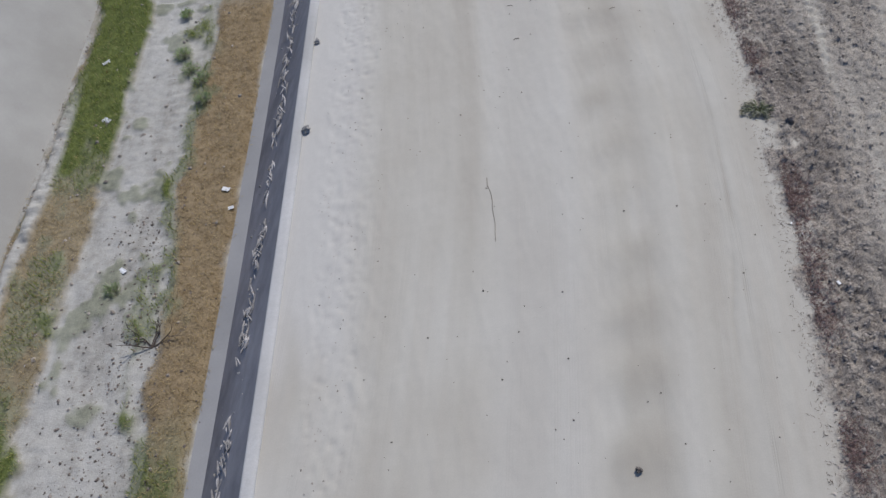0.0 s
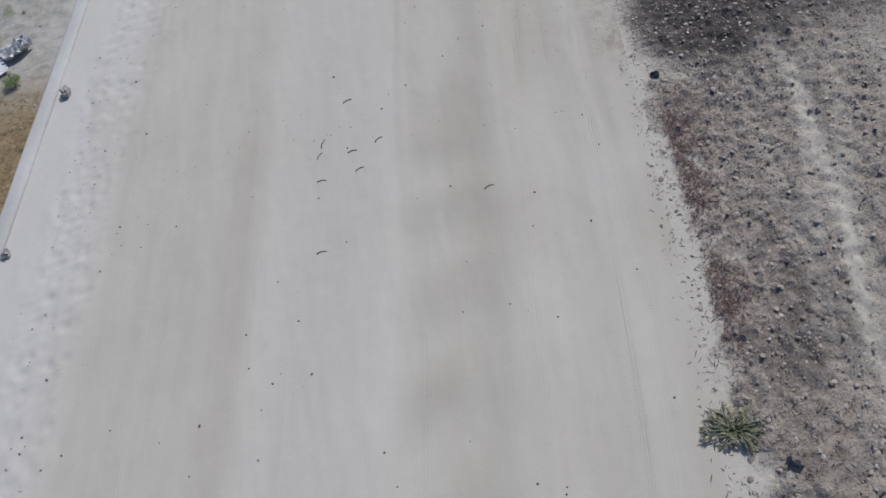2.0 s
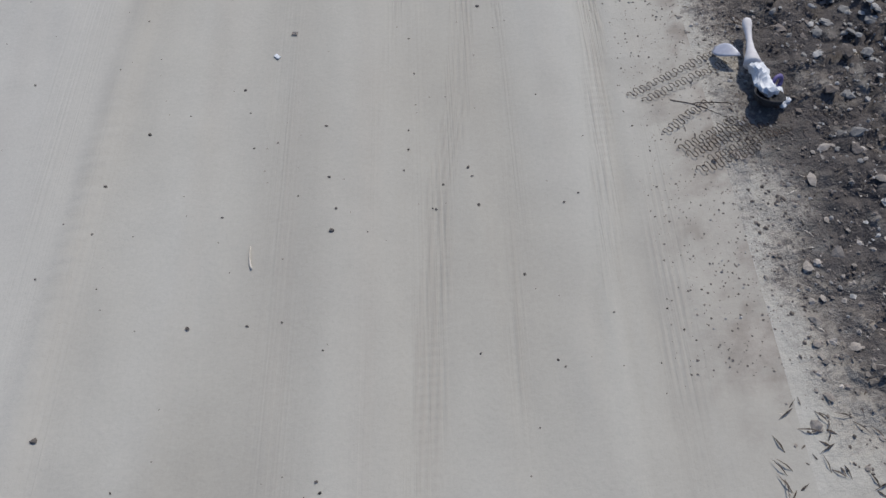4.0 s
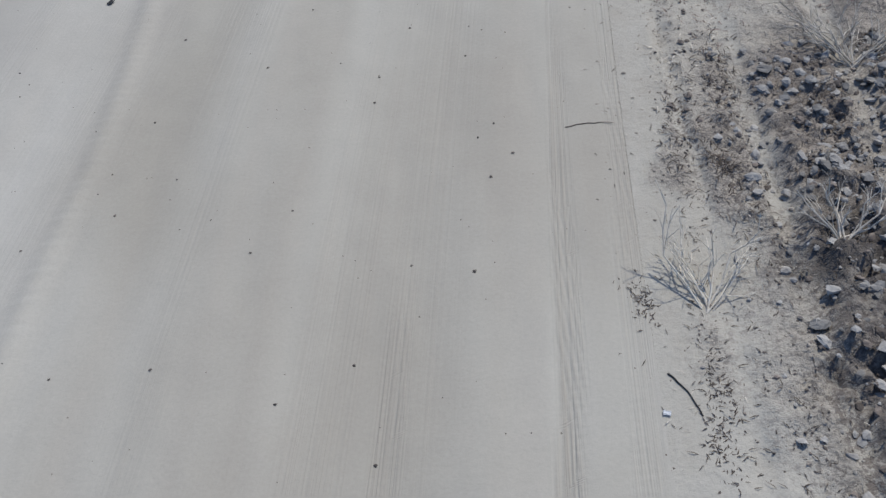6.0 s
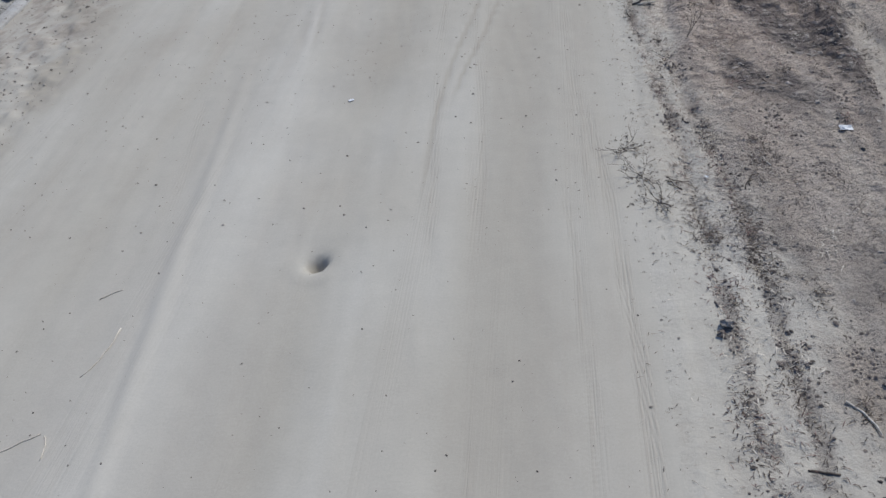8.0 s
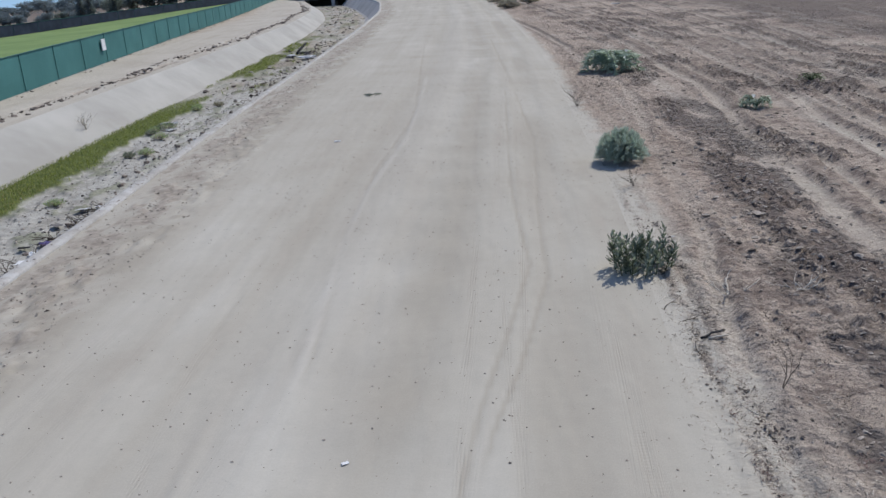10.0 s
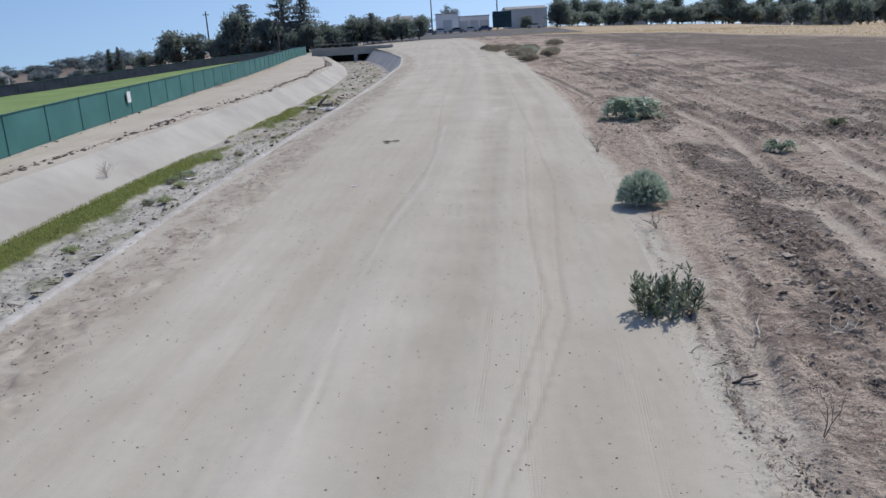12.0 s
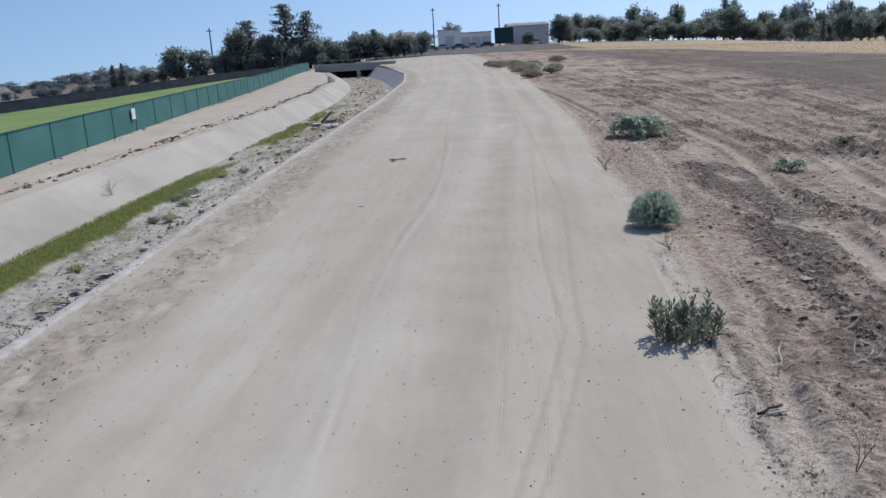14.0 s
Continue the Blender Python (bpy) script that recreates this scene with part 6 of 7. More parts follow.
fence("windscreen_fence", fence_x, FY, 1.42, SCREEN, "green windscreen fence on steel posts along the canal bank")
fence("boundary_fence", lambda y: -44 + 0.19 * (y - 80), [62 + 4 * k for k in range(30)], 1.15, SCREEN_DARK, "dark windscreen fence behind the sports field")
ys = np.linspace(28, 182, 60)
xs = np.linspace(0, 1, 12)
XS = (-44 + 0.19 * (ys - 80))[:, None] * (1 - xs[None]) + (fence_x(ys) - 0.5)[:, None] * xs[None]
YS = np.repeat(ys[:, None], 12, 1)
ZS = np.array([[ground_at(a, b) + 0.06 for a, b in zip(r1, r2)] for r1, r2 in zip(XS, YS)])
grid_object("sports_field", XS, YS, ZS, TURF, None, {}, "mown green sports turf behind the fence", "turf")
s = Soup()
s.box((-0.02, -0.26, -0.27), (0.02, 0.26, 0.27))
single("sign", s, WHITE_PLASTIC, pose(fence_x(61.8) + 0.09, 61.8, 0.42, 0, 0, 2), "white upright sign on the green fence", "sign")

# ---- bridge over the canal ----
bridge = thing("bridge", pose(-10.7, 150, 0), "low grey concrete bridge with two dark culvert openings", "bridge")
s = Soup()
s.box((-6.6, -0.2, -0.45), (6.0, 7.0, 0.35))
part("deck", s, CONCRETE, bridge)
s = Soup()
s.box((-6.8, -0.35, 0.35), (6.2, -0.05, 0.75))
part("parapet", s, CONCRETE, bridge)
for x0, x1 in ((-6.8, -4.2), (0.0, 0.5), (3.4, 6.4)):
    s = Soup()
    s.box((x0, -0.3, -2.4), (x1, 7.0, -0.45))
    part("pier", s, CONCRETE_DARK, bridge)
# Added black backing that stands in for the shade inside the culvert openings.
s = Soup()
s.box((-6.8, 6.6, -2.4), (6.4, 6.9, -0.45))
part("back_wall", s, CHAR, bridge)
for k in range(7):
    s = Soup()
    s.tube([(-6 + 2.0 * k, -0.2, 0.7), (-6 + 2.0 * k, -0.2, 1.35)], 0.04, 6)
    part("rail_post", s, STEEL, bridge)
s = Soup()
s.tube([(-6, -0.2, 1.3), (6, -0.2, 1.3)], 0.035, 6)
part("rail", s, STEEL, bridge)

# ---- far buildings, poles and cars ----


def building(x, y, z, w, d, h, mat, label, windows=0, gable=0.0, doors=0, name="warehouse"):
    b = thing(name, pose(x, y, z), label, "building")
    s = Soup()
    s.box((0, 0, -2), (w, d, h))
    part("wall", s, mat, b)
    s = Soup()
    if gable:
        s.add([(-0.3, -0.3, h), (w + 0.3, -0.3, h), (w + 0.3, d + 0.3, h), (-0.3, d + 0.3, h), (-0.3, d / 2, h + gable), (w + 0.3, d / 2, h + gable)], [(0, 1, 5, 4), (2, 3, 4, 5), (0, 4, 3), (1, 2, 5), (3, 2, 1, 0)])
    else:
        s.box((-0.15, -0.15, h), (w + 0.15, d + 0.15, h + 0.25))
    part("roof", s, ROOF, b)
    for k in range(windows):
        s = Soup()
        cx = w * (k + 0.5) / windows
        s.box((cx - 0.5, -0.06, h * 0.45), (cx + 0.5, 0.05, h * 0.45 + 1.0))
        pane = part("window", s, WINDOW, b, "dark glazed window")
        lo, hi = h * 0.45, h * 0.45 + 1.0
        s = Soup()
        for x0, x1, z0, z1 in ((cx - 0.58, cx - 0.5, lo - 0.08, hi + 0.08), (cx + 0.5, cx + 0.58, lo - 0.08, hi + 0.08), (cx - 0.5, cx + 0.5, hi, hi + 0.08), (cx - 0.5, cx + 0.5, lo - 0.08, lo), (cx - 0.03, cx + 0.03, lo, hi)):
            s.box((x0, -0.1, z0), (x1, 0.03, z1))
        part("window_frame", s, WALL_WHITE, pane, "white window frame")
        s = Soup()
        s.box((cx - 0.68, -0.2, lo - 0.14), (cx + 0.68, 0.03, lo - 0.085))
        part("sill", s, CONCRETE, pane)
    for k in range(doors):
        s = Soup()
        cx = w * (k + 0.5) / doors
        s.box((cx - 1.3, -0.07, 0), (cx + 1.3, 0.05, min(h * 0.7, 3.2)))
        leaf = part("door", s, WALL_GREY if mat is not WALL_GREY else ROOF, b)
        s = Soup()
        s.box((cx + 0.95, -0.16, 1.0), (cx + 1.05, -0.074, 1.3))
        part("door_handle", s, STEEL, leaf, "steel pull handle")
    return b


building(3.4, 262, 1.6, 6.6, 10, 4.8, WALL_WHITE, "white flat-roofed warehouse block", 0, 0, 1)
building(10.2, 266, 1.6, 9.0, 10, 3.8, WALL_WHITE, "long pale warehouse with loading doors", 0, 0, 3)
building(24.6, 268, 1.4, 12.0, 14, 5.4, WALL_GREY, "grey metal warehouse with a low roof", 0, 0.8, 1)
building(-10.5, 258, 1.2, 7.0, 9, 3.6, WALL_GREY, "grey low house with a pitched roof", 2, 1.8, 1, "house")
building(103, 282, ground_at(109, 282), 13, 8, 3.2, WALL_WHITE, "low pale house with a grey pitched roof", 3, 1.8, 1, "house")
building(122, 285, ground_at(129, 285), 15, 8, 3.0, WALL_GREY, "low grey house with a pitched roof", 3, 1.8, 1, "house")
building(60, 290, ground_at(66, 290), 12, 8, 3.0, WALL_GREY, "low grey house among trees", 2, 1.6, 1, "house")
building(-106, 205, -5.6, 9, 7, 3.0, WALL_GREY, "low grey house behind the sports field", 2, 1.4, 1, "house")
cont = thing("shipping_container", pose(19.5, 255, 1.7), "dark blue-green steel storage container", "container")
s = Soup()
s.box((0, 0, 0.15), (5.2, 2.4, 4.6))
part("body", s, WALL_BLUE, cont)
for k in range(24):
    s = Soup()
    s.box((0.1 + k * 0.21, -0.05, 0.3), (0.2 + k * 0.21, 0.0, 4.45))
    part("rib", s, WALL_BLUE, cont)
for px, py, h in ((2.2, 259, 11.5), (20.8, 256, 11.6), (-30.5, 195, 6.8), (-48.5, 208, 9.5)):
    p = thing("utility_pole", pose(px, py, 1.4 if px > 0 else -0.3), "dark wooden utility pole", "pole")
    s = Soup()
    s.tube([(0, 0, -0.5), (0, 0, h)], [0.2, 0.13], 8)
    part("shaft", s, POLE, p)
    s = Soup()
    s.box((-0.7, -0.07, h - 0.8), (0.7, 0.07, h - 0.65))
    arm = part("crossarm", s, POLE, p)
    for ix in (-0.6, -0.2, 0.2, 0.6):
        s = Soup()
        s.lathe([(0.0, 0.0), (0.03, 0.0), (0.06, 0.05), (0.04, 0.1), (0.06, 0.14), (0.0, 0.2)], 8, Matrix.Translation((ix, 0, h - 0.65)))
        part("insulator", s, PALE_CERAMIC, arm, "pale ceramic insulator")


def car(x, y, z, rz, paint, label):
    c = thing("car", pose(x, y, z, 0, 0, rz), label, "car")
    s = Soup()
    prof = [(-2.1, 0.35), (-2.15, 0.75), (-1.3, 0.92), (-0.7, 1.42), (0.75, 1.45), (1.5, 0.98), (2.1, 0.85), (2.15, 0.35)]
    v = [(a, -0.85, b) for a, b in prof] + [(a, 0.85, b) for a, b in prof]
    n = len(prof)
    s.add(v, [tuple(range(n))[::-1], tuple(range(n, 2 * n))] + [(k, (k + 1) % n, n + (k + 1) % n, n + k) for k in range(n)])
    part("body", s, paint, c)
    for side in (-0.86, 0.86):
        s = Soup()
        s.add([(-1.15, side, 0.95), (-0.65, side, 1.34), (0.7, side, 1.36), (1.3, side, 0.98)], [(0, 1, 2, 3)])
        part("window", s, WINDOW, c)
        for wx in (-1.35, 1.35):
            s = Soup()
            s.lathe([(0.0, -0.1), (0.3, -0.1), (0.33, 0), (0.3, 0.1), (0, 0.1)], 14, Matrix.Translation((wx, side, 0.33)) @ Euler((radians(90), 0, 0)).to_matrix().to_4x4())
            wheel = part("wheel", s, TYRE, c, "black rubber tyre")
            s = Soup()
            s.lathe([(0.0, -0.12), (0.17, -0.115), (0.2, -0.09), (0.2, 0.09), (0.17, 0.115), (0.0, 0.12)], 14, Matrix.Translation((wx, side, 0.33)) @ Euler((radians(90), 0, 0)).to_matrix().to_4x4())
            part("rim", s, STEEL, wheel, "silver wheel rim")
    for end, mat, what in ((2.13, WHITE_PLASTIC, "headlight"), (-2.13, RUST, "tail_light")):
        for side in (-0.6, 0.6):
            s = Soup()
            s.box((end - 0.05, side - 0.16, 0.62), (end + 0.05, side + 0.16, 0.76))
            part(what, s, mat, c)
    return c


ASPHALT = mottled("worn_asphalt", (0.075, 0.075, 0.08), (0.13, 0.13, 0.135), 0.4, 0.9, fine=9)
gx, gy = np.meshgrid(np.linspace(-14, 36, 26), np.linspace(203, 252, 14))
gz = np.array([[ground_at(a, b) + 0.05 for a, b in zip(r1, r2)] for r1, r2 in zip(gx, gy)])
grid_object("street", gx, gy, gz, ASPHALT, None, {}, "worn grey asphalt street beyond the dirt road's end", "street")
for x, y, rz, k, what in ((8.5, 243, 4, 2, "grey parked car beside a warehouse"), (12.5, 246, 0, 0, "white parked car beside a warehouse"), (-9.0, 226, 10, 0, "white parked car at the road's end"), (-12.5, 218, 12, 1, "blue parked car at the road's end"), (16.5, 248, 0, 1, "blue parked car beside a warehouse"), (-5.5, 232, 8, 1, "blue parked car at the road's end"), (-2.2, 236, 5, 0, "white parked car at the road's end"), (1.0, 240, 0, 2, "grey parked car at the road's end"), (-26.5, 190, 15, 1, "blue parked car behind the fence"), (4.2, 245, 2, 0, "white parked car at the road's end"), (31, 255, 5, 0, "white parked car beside a warehouse")):
    car(x, y, ground_at(x, y) + 0.0, rz, CAR_PAINT[k], what)

# ---- far trees ----
trng = random.Random(21)
KINDS = {
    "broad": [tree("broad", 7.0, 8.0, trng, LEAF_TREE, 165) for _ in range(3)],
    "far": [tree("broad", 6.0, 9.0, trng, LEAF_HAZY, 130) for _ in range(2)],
    "conifer": [tree("conifer", 11.0, 5.0, trng, LEAF_CONIFER, 126) for _ in range(2)],
    "column": [tree("column", 3.4, 1.1, trng, LEAF_CONIFER, 110) for _ in range(1)],
}
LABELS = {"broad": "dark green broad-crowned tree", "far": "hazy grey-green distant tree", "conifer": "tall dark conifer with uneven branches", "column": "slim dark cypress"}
BASE = {"broad": (7.0, 8.0), "far": (6.0, 9.0), "conifer": (11.0, 5.0), "column": (3.4, 1.1)}


def plant_tree(kind, x, y, height, width, where):
    src = trng.choice(KINDS[kind])
    h0, w0 = BASE[kind]
    z = ground_at(x, y) - 0.2
    m = pose(x, y, z, 0, 0, trng.uniform(0, 360)) @ Matrix.Diagonal((width / w0, width / w0, height / h0, 1))
    t = copy_thing(src, m)
    tagged(t, LABELS[kind] + " " + where, "tree", "far trees")
    return t


LEFT_A = [
    ("broad", -54.5, 205, 8.2, 10.5),
    ("broad", -63.5, 206, 4.6, 5.5),
    ("column", -69.6, 203, 6.0, 2.6),
    ("column", -67.5, 203, 6.2, 2.4),
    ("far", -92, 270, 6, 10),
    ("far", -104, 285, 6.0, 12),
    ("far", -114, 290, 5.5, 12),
    ("broad", -79, 215, 2.4, 4),
    ("broad", -45.5, 208, 6, 6),
    ("broad", -41.5, 205, 10.8, 8.5),
    ("broad", -37.5, 207, 7.5, 7),
    ("conifer", -31.3, 206, 14.2, 9.5),
    ("conifer", -26.2, 206, 12.2, 8.0),
    ("conifer", -40.0, 207, 11.6, 9.5),
    ("broad", -43.5, 203, 6.0, 8),
    ("broad", -34.5, 205, 8.5, 8),
]
LEFT_B = [
    ("broad", -33, 203, 8.0, 7),
    ("broad", -27.5, 203, 7, 6.5),
    ("broad", -22, 206, 7.0, 8),
    ("broad", -17.5, 206, 6.4, 7),
    ("conifer", -11.4, 205, 6.4, 4.5),
    ("broad", -13.8, 210, 5.5, 7),
    ("broad", -7.8, 207, 5.0, 5),
    ("broad", -1.0, 206, 5.4, 5.2),
    ("broad", -59, 208, 5.5, 6),
    ("broad", -50, 207, 6.8, 8),
    ("broad", -47, 203, 5.0, 6),
    ("broad", -36, 200, 5.5, 7),
    ("broad", -30, 201, 6.0, 7),
    ("broad", -24.5, 202, 6.0, 7),
    ("broad", -19.5, 203, 5.2, 7),
]
LEFT_C = [
    ("broad", -10, 209, 5.6, 8),
    ("broad", -5, 210, 5.2, 7),
    ("broad", -15, 207, 6.4, 8),
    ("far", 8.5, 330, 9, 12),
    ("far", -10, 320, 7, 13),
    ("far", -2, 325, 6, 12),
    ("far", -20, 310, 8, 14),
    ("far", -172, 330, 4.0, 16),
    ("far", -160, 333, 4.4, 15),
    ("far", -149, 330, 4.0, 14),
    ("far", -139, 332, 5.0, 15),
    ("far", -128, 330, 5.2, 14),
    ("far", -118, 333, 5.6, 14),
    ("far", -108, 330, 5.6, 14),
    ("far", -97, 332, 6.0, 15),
]
for row in (*LEFT_A, *LEFT_B, *LEFT_C):
    plant_tree(*row[:3], row[3] + (0.6 if row[1] > -60 else 0), row[4], "behind the sports field" if row[1] < -20 else "near the road's end")
for k in range(22):
    x = -132 + 2.6 * k + trng.uniform(-0.8, 0.8)
    y = 262 + trng.uniform(-8, 22)
    top = float(np.interp(x, [-130, -115, -108, -96, -80], [-3.2, -2.3, -1.1, -0.6, 0.2])) + trng.uniform(-1.0, 0.8)
    tall = max(2.2, top - ground_at(x, y))
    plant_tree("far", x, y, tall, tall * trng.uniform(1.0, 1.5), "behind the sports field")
for k in range(20):
    x = -112 + 1.95 * k + trng.uniform(-0.6, 0.6)
    y = 212 + trng.uniform(-6, 14)
    tall = max(1.6, float(np.interp(x, [-112, -95, -75], [-3.0, -2.2, -1.4])) + trng.uniform(-0.6, 0.5) - ground_at(x, y))
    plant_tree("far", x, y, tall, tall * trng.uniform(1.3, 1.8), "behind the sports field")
RIGHT_A = [
    ("broad", 39.0, 258, 8.6, 8.0),
    ("conifer", 38.2, 259, 8.0, 6.0),
    ("broad", 46.5, 272, 9.5, 7),
    ("broad", 51, 268, 8.2, 9),
    ("broad", 57, 270, 7.6, 9),
    ("broad", 63, 272, 11.5, 8),
    ("broad", 66, 266, 7.8, 10),
    ("broad", 72, 268, 7.5, 9),
    ("broad", 76, 275, 11.6, 7),
    ("conifer", 81, 285, 10.5, 6),
    ("broad", 81, 268, 6.8, 7),
    ("broad", 89.5, 264, 9.8, 11),
    ("broad", 86, 270, 7.5, 8),
    ("conifer", 97, 290, 12.5, 7),
    ("broad", 97, 282, 7.0, 8),
    ("conifer", 104, 300, 12, 8),
    ("broad", 110, 292, 8, 8),
    ("broad", 116, 288, 9.5, 6),
]
RIGHT_B = [
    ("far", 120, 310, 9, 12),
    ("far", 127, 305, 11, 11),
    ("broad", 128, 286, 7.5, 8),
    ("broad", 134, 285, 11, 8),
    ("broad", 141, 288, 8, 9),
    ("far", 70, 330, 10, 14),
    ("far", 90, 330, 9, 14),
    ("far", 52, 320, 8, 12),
    ("conifer", 116.5, 262, 5.2, 2.6),
    ("broad", 28.5, 255, 4.0, 5.0),
    ("broad", 43, 262, 5.5, 7),
    ("broad", 54, 263, 6.0, 9),
    ("broad", 60, 262, 6.5, 9),
    ("broad", 69, 260, 6.2, 9),
    ("broad", 78, 262, 5.8, 9),
    ("broad", 93, 262, 6.0, 8),
    ("broad", 100, 268, 4.2, 6),
    ("broad", 108, 272, 5.0, 7),
]
RIGHT_C = [
    ("broad", 48, 259, 4.6, 8),
    ("broad", 65, 258, 5.0, 9),
    ("broad", 74, 258, 5.4, 9),
    ("broad", 84, 260, 5.6, 9),
    ("broad", 96, 260, 5.0, 8),
    ("broad", 104, 264, 5.6, 9),
    ("broad", 113, 268, 5.4, 9),
    ("broad", 131, 268, 5.6, 9),
    ("broad", 141, 272, 6.0, 9),
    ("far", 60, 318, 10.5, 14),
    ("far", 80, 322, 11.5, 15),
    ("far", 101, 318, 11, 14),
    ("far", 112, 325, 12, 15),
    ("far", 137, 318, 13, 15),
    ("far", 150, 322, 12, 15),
    ("broad", 121, 272, 4.5, 7),
    ("broad", 126, 270, 6.5, 7),
    ("broad", 137, 275, 6.5, 9),
    ("broad", 145, 280, 9, 9),
]
for kind, x, y, h, w in (*RIGHT_A, *RIGHT_B, *RIGHT_C):
    plant_tree(kind, x, y, h + max(0, -0.3 - ground_at(x, y)), w, "beyond the tilled field")
for kinds in KINDS.values():
    for src in kinds:
        for o in (*src.children_recursive, src):
            bpy.data.objects.remove(o)

# ---- loose soil, pebbles, grass ----
srng = random.Random(5)


def bare_ground(x, y):
    """How packed and pale the verge is at a place."""
    if x <= edge_x(y):
        return 1.0 if x > edge_x(y) - 0.2 else 0.0
    j = int(np.clip(np.searchsorted(ROWS_Y, y), 1, len(ROWS_Y) - 1))
    return float(np.interp(x, Xf[j], pale[j]))


def scatter(name, count, where, size, mat, label, squash=0.6, rings=3, sides=5, anywhere=False):
    s = Soup()
    for _ in range(count):
        x, y = where()
        while not anywhere and bare_ground(x, y) > 0.15 + srng.random():
            x, y = where()
        r = size(x, y)
        s.lump((x, y, ground_at(x, y) + r * squash * 0.25), r, srng, squash, rings, sides)
    return single(name, s, mat, pose(0, 0, 0), label, "soil", kind="stuff")


def on_field(y0, y1, reach, power=1.6):
    def pick():
        y = srng.uniform(y0, y1)
        return edge_x(y) + reach * srng.random() ** power + srng.uniform(-0.12, 0.05), y
    return pick


def on_lines(y0, y1):
    """Mostly along the two lines where the blade left litter, the rest spread over the verge."""
    def pick():
        y = srng.uniform(y0, y1)
        k = srng.random()
        u = srng.gauss(float(groove_a(y)), 0.05) if k < 0.2 else srng.gauss(float(groove_b(y)), 0.07) if k < 0.36 else srng.gauss(float(groove_b(y)) + 0.3, 0.1) if k < 0.46 else srng.uniform(-0.15, 3.2)
        return edge_x(y) + u, y
    return pick


scatter("soil_clods", 11000, on_field(8, 27, 3.4, 1.4), lambda x, y: 0.002 + 0.015 * srng.random() ** 5, CLOD, "loose brown soil clods on the verge", 0.5, 2, 5)
scatter("dark_clods", 9000, lambda: on_lines(9, 30)() if srng.random() < 0.6 else on_field(8, 30, 3.8, 1.5)(), lambda x, y: 0.002 + 0.008 * srng.random() ** 4, CLOD_DARK, "dark loose clods and dry litter on the verge", 0.45, 2, 5)
scatter("verge_clods", 5000, on_field(-3, 11, 3.2, 1.0), lambda x, y: 0.006 + 0.028 * srng.random() ** 4, CLOD, "coarse soil clods on dark verge", 0.36, 2, 6)
scatter("dark_verge_clods", 700, on_field(-3, 11, 3.0, 1.0), lambda x, y: 0.005 + 0.022 * srng.random() ** 4, CLOD_DARK, "coarse dark clods on the verge", 0.45)
scatter("field_clods", 6000, on_field(25, 60, 12, 1.1), lambda x, y: 0.005 + 0.02 * srng.random() ** 4, CLOD_DARK, "dark clods on the tilled field", 0.35, 2, 5)
def in_turned():
    """Where the soil lies dark and freshly turned."""
    while True:
        y = srng.uniform(22, 46)
        j = int(np.searchsorted(ROWS_Y, y))
        u = srng.uniform(0.4, 9)
        if np.interp(u, offs, dark[j]) > 0.3 + 0.5 * srng.random():
            return edge_x(y) + u, y


def in_drifts():
    """Clods drawn out in short rows across the field."""
    y = 28 + 44 * srng.random() ** 1.3
    u = 0.8 + 15 * srng.random() ** 1.2
    return edge_x(y) + u + 0.25 * math.sin(3.1 * y + u), y + 0.2 * math.sin(2.3 * u) + srng.gauss(0, 0.05)


scatter("field_lumps", 6500, in_drifts, lambda x, y: 0.012 + 0.06 * srng.random() ** 4, CLOD, "brown lumps of soil on the tilled field", 0.42, 2, 6)
scatter("dark_field_lumps", 3200, in_drifts, lambda x, y: 0.012 + 0.055 * srng.random() ** 4, CLOD_DARK, "dark lumps of soil on the tilled field", 0.42, 2, 6)
scatter("turned_clods", 8000, in_turned, lambda x, y: 0.008 + 0.030 * srng.random() ** 3, CLOD, "broken clods of freshly turned soil", 0.38, 2, 6)
scatter("dark_turned_clods", 5500, in_turned, lambda x, y: 0.008 + 0.026 * srng.random() ** 3, CLOD_DARK, "dark broken clods of freshly turned soil", 0.38, 2, 6)
scatter("field_soil", 7000, on_field(22, 50, 9, 1.2), lambda x, y: 0.005 + 0.024 * srng.random() ** 4, CLOD, "brown clods on the tilled field", 0.38, 2, 5)


def in_heap():
    while True:
        y = srng.uniform(10.6, 16.0)
        x = edge_x(y) + srng.uniform(0.3, 2.6)
        if srng.random() < min(1, (x - edge_x(y) - 0.25) * 0.9):
            return x, y


scatter("rubble_lumps", 9000, in_heap, lambda x, y: 0.006 + 0.03 * srng.random() ** 4, CLOD_GREY, "broken lumps of dry soil and rubble", 0.42, 3, 6)
def in_rubble():
    """The thick of the rubble, away from the road."""
    while True:
        x, y = in_heap()
        if srng.random() < 0.12 + 1.1 * (x - edge_x(y) - 0.3):
            return x, y


scatter("rubble", 4200, in_rubble, lambda x, y: 0.010 + 0.034 * srng.random() ** 3, CLOD_GREY, "ashen lumps of broken soil and rubble", 0.36, 4, 8)
# Dark lumps that fill in for shade between the paler ones.
scatter("dark_rubble", 2200, in_rubble, lambda x, y: 0.010 + 0.028 * srng.random() ** 3, CLOD_DARK, "dark lumps deepening the shade among rubble", 0.36, 4, 8)
scatter("charred_lumps", 3000, in_heap, lambda x, y: 0.004 + 0.022 * srng.random() ** 3, CLOD_DARK, "dark lumps on burnt ground", 0.5, 3, 5)


def on_road(y0, y1):
    def pick():
        y = srng.uniform(y0, y1)
        return srng.uniform(lip_x(y) + 0.6, edge_x(y) - 0.05), y
    return pick


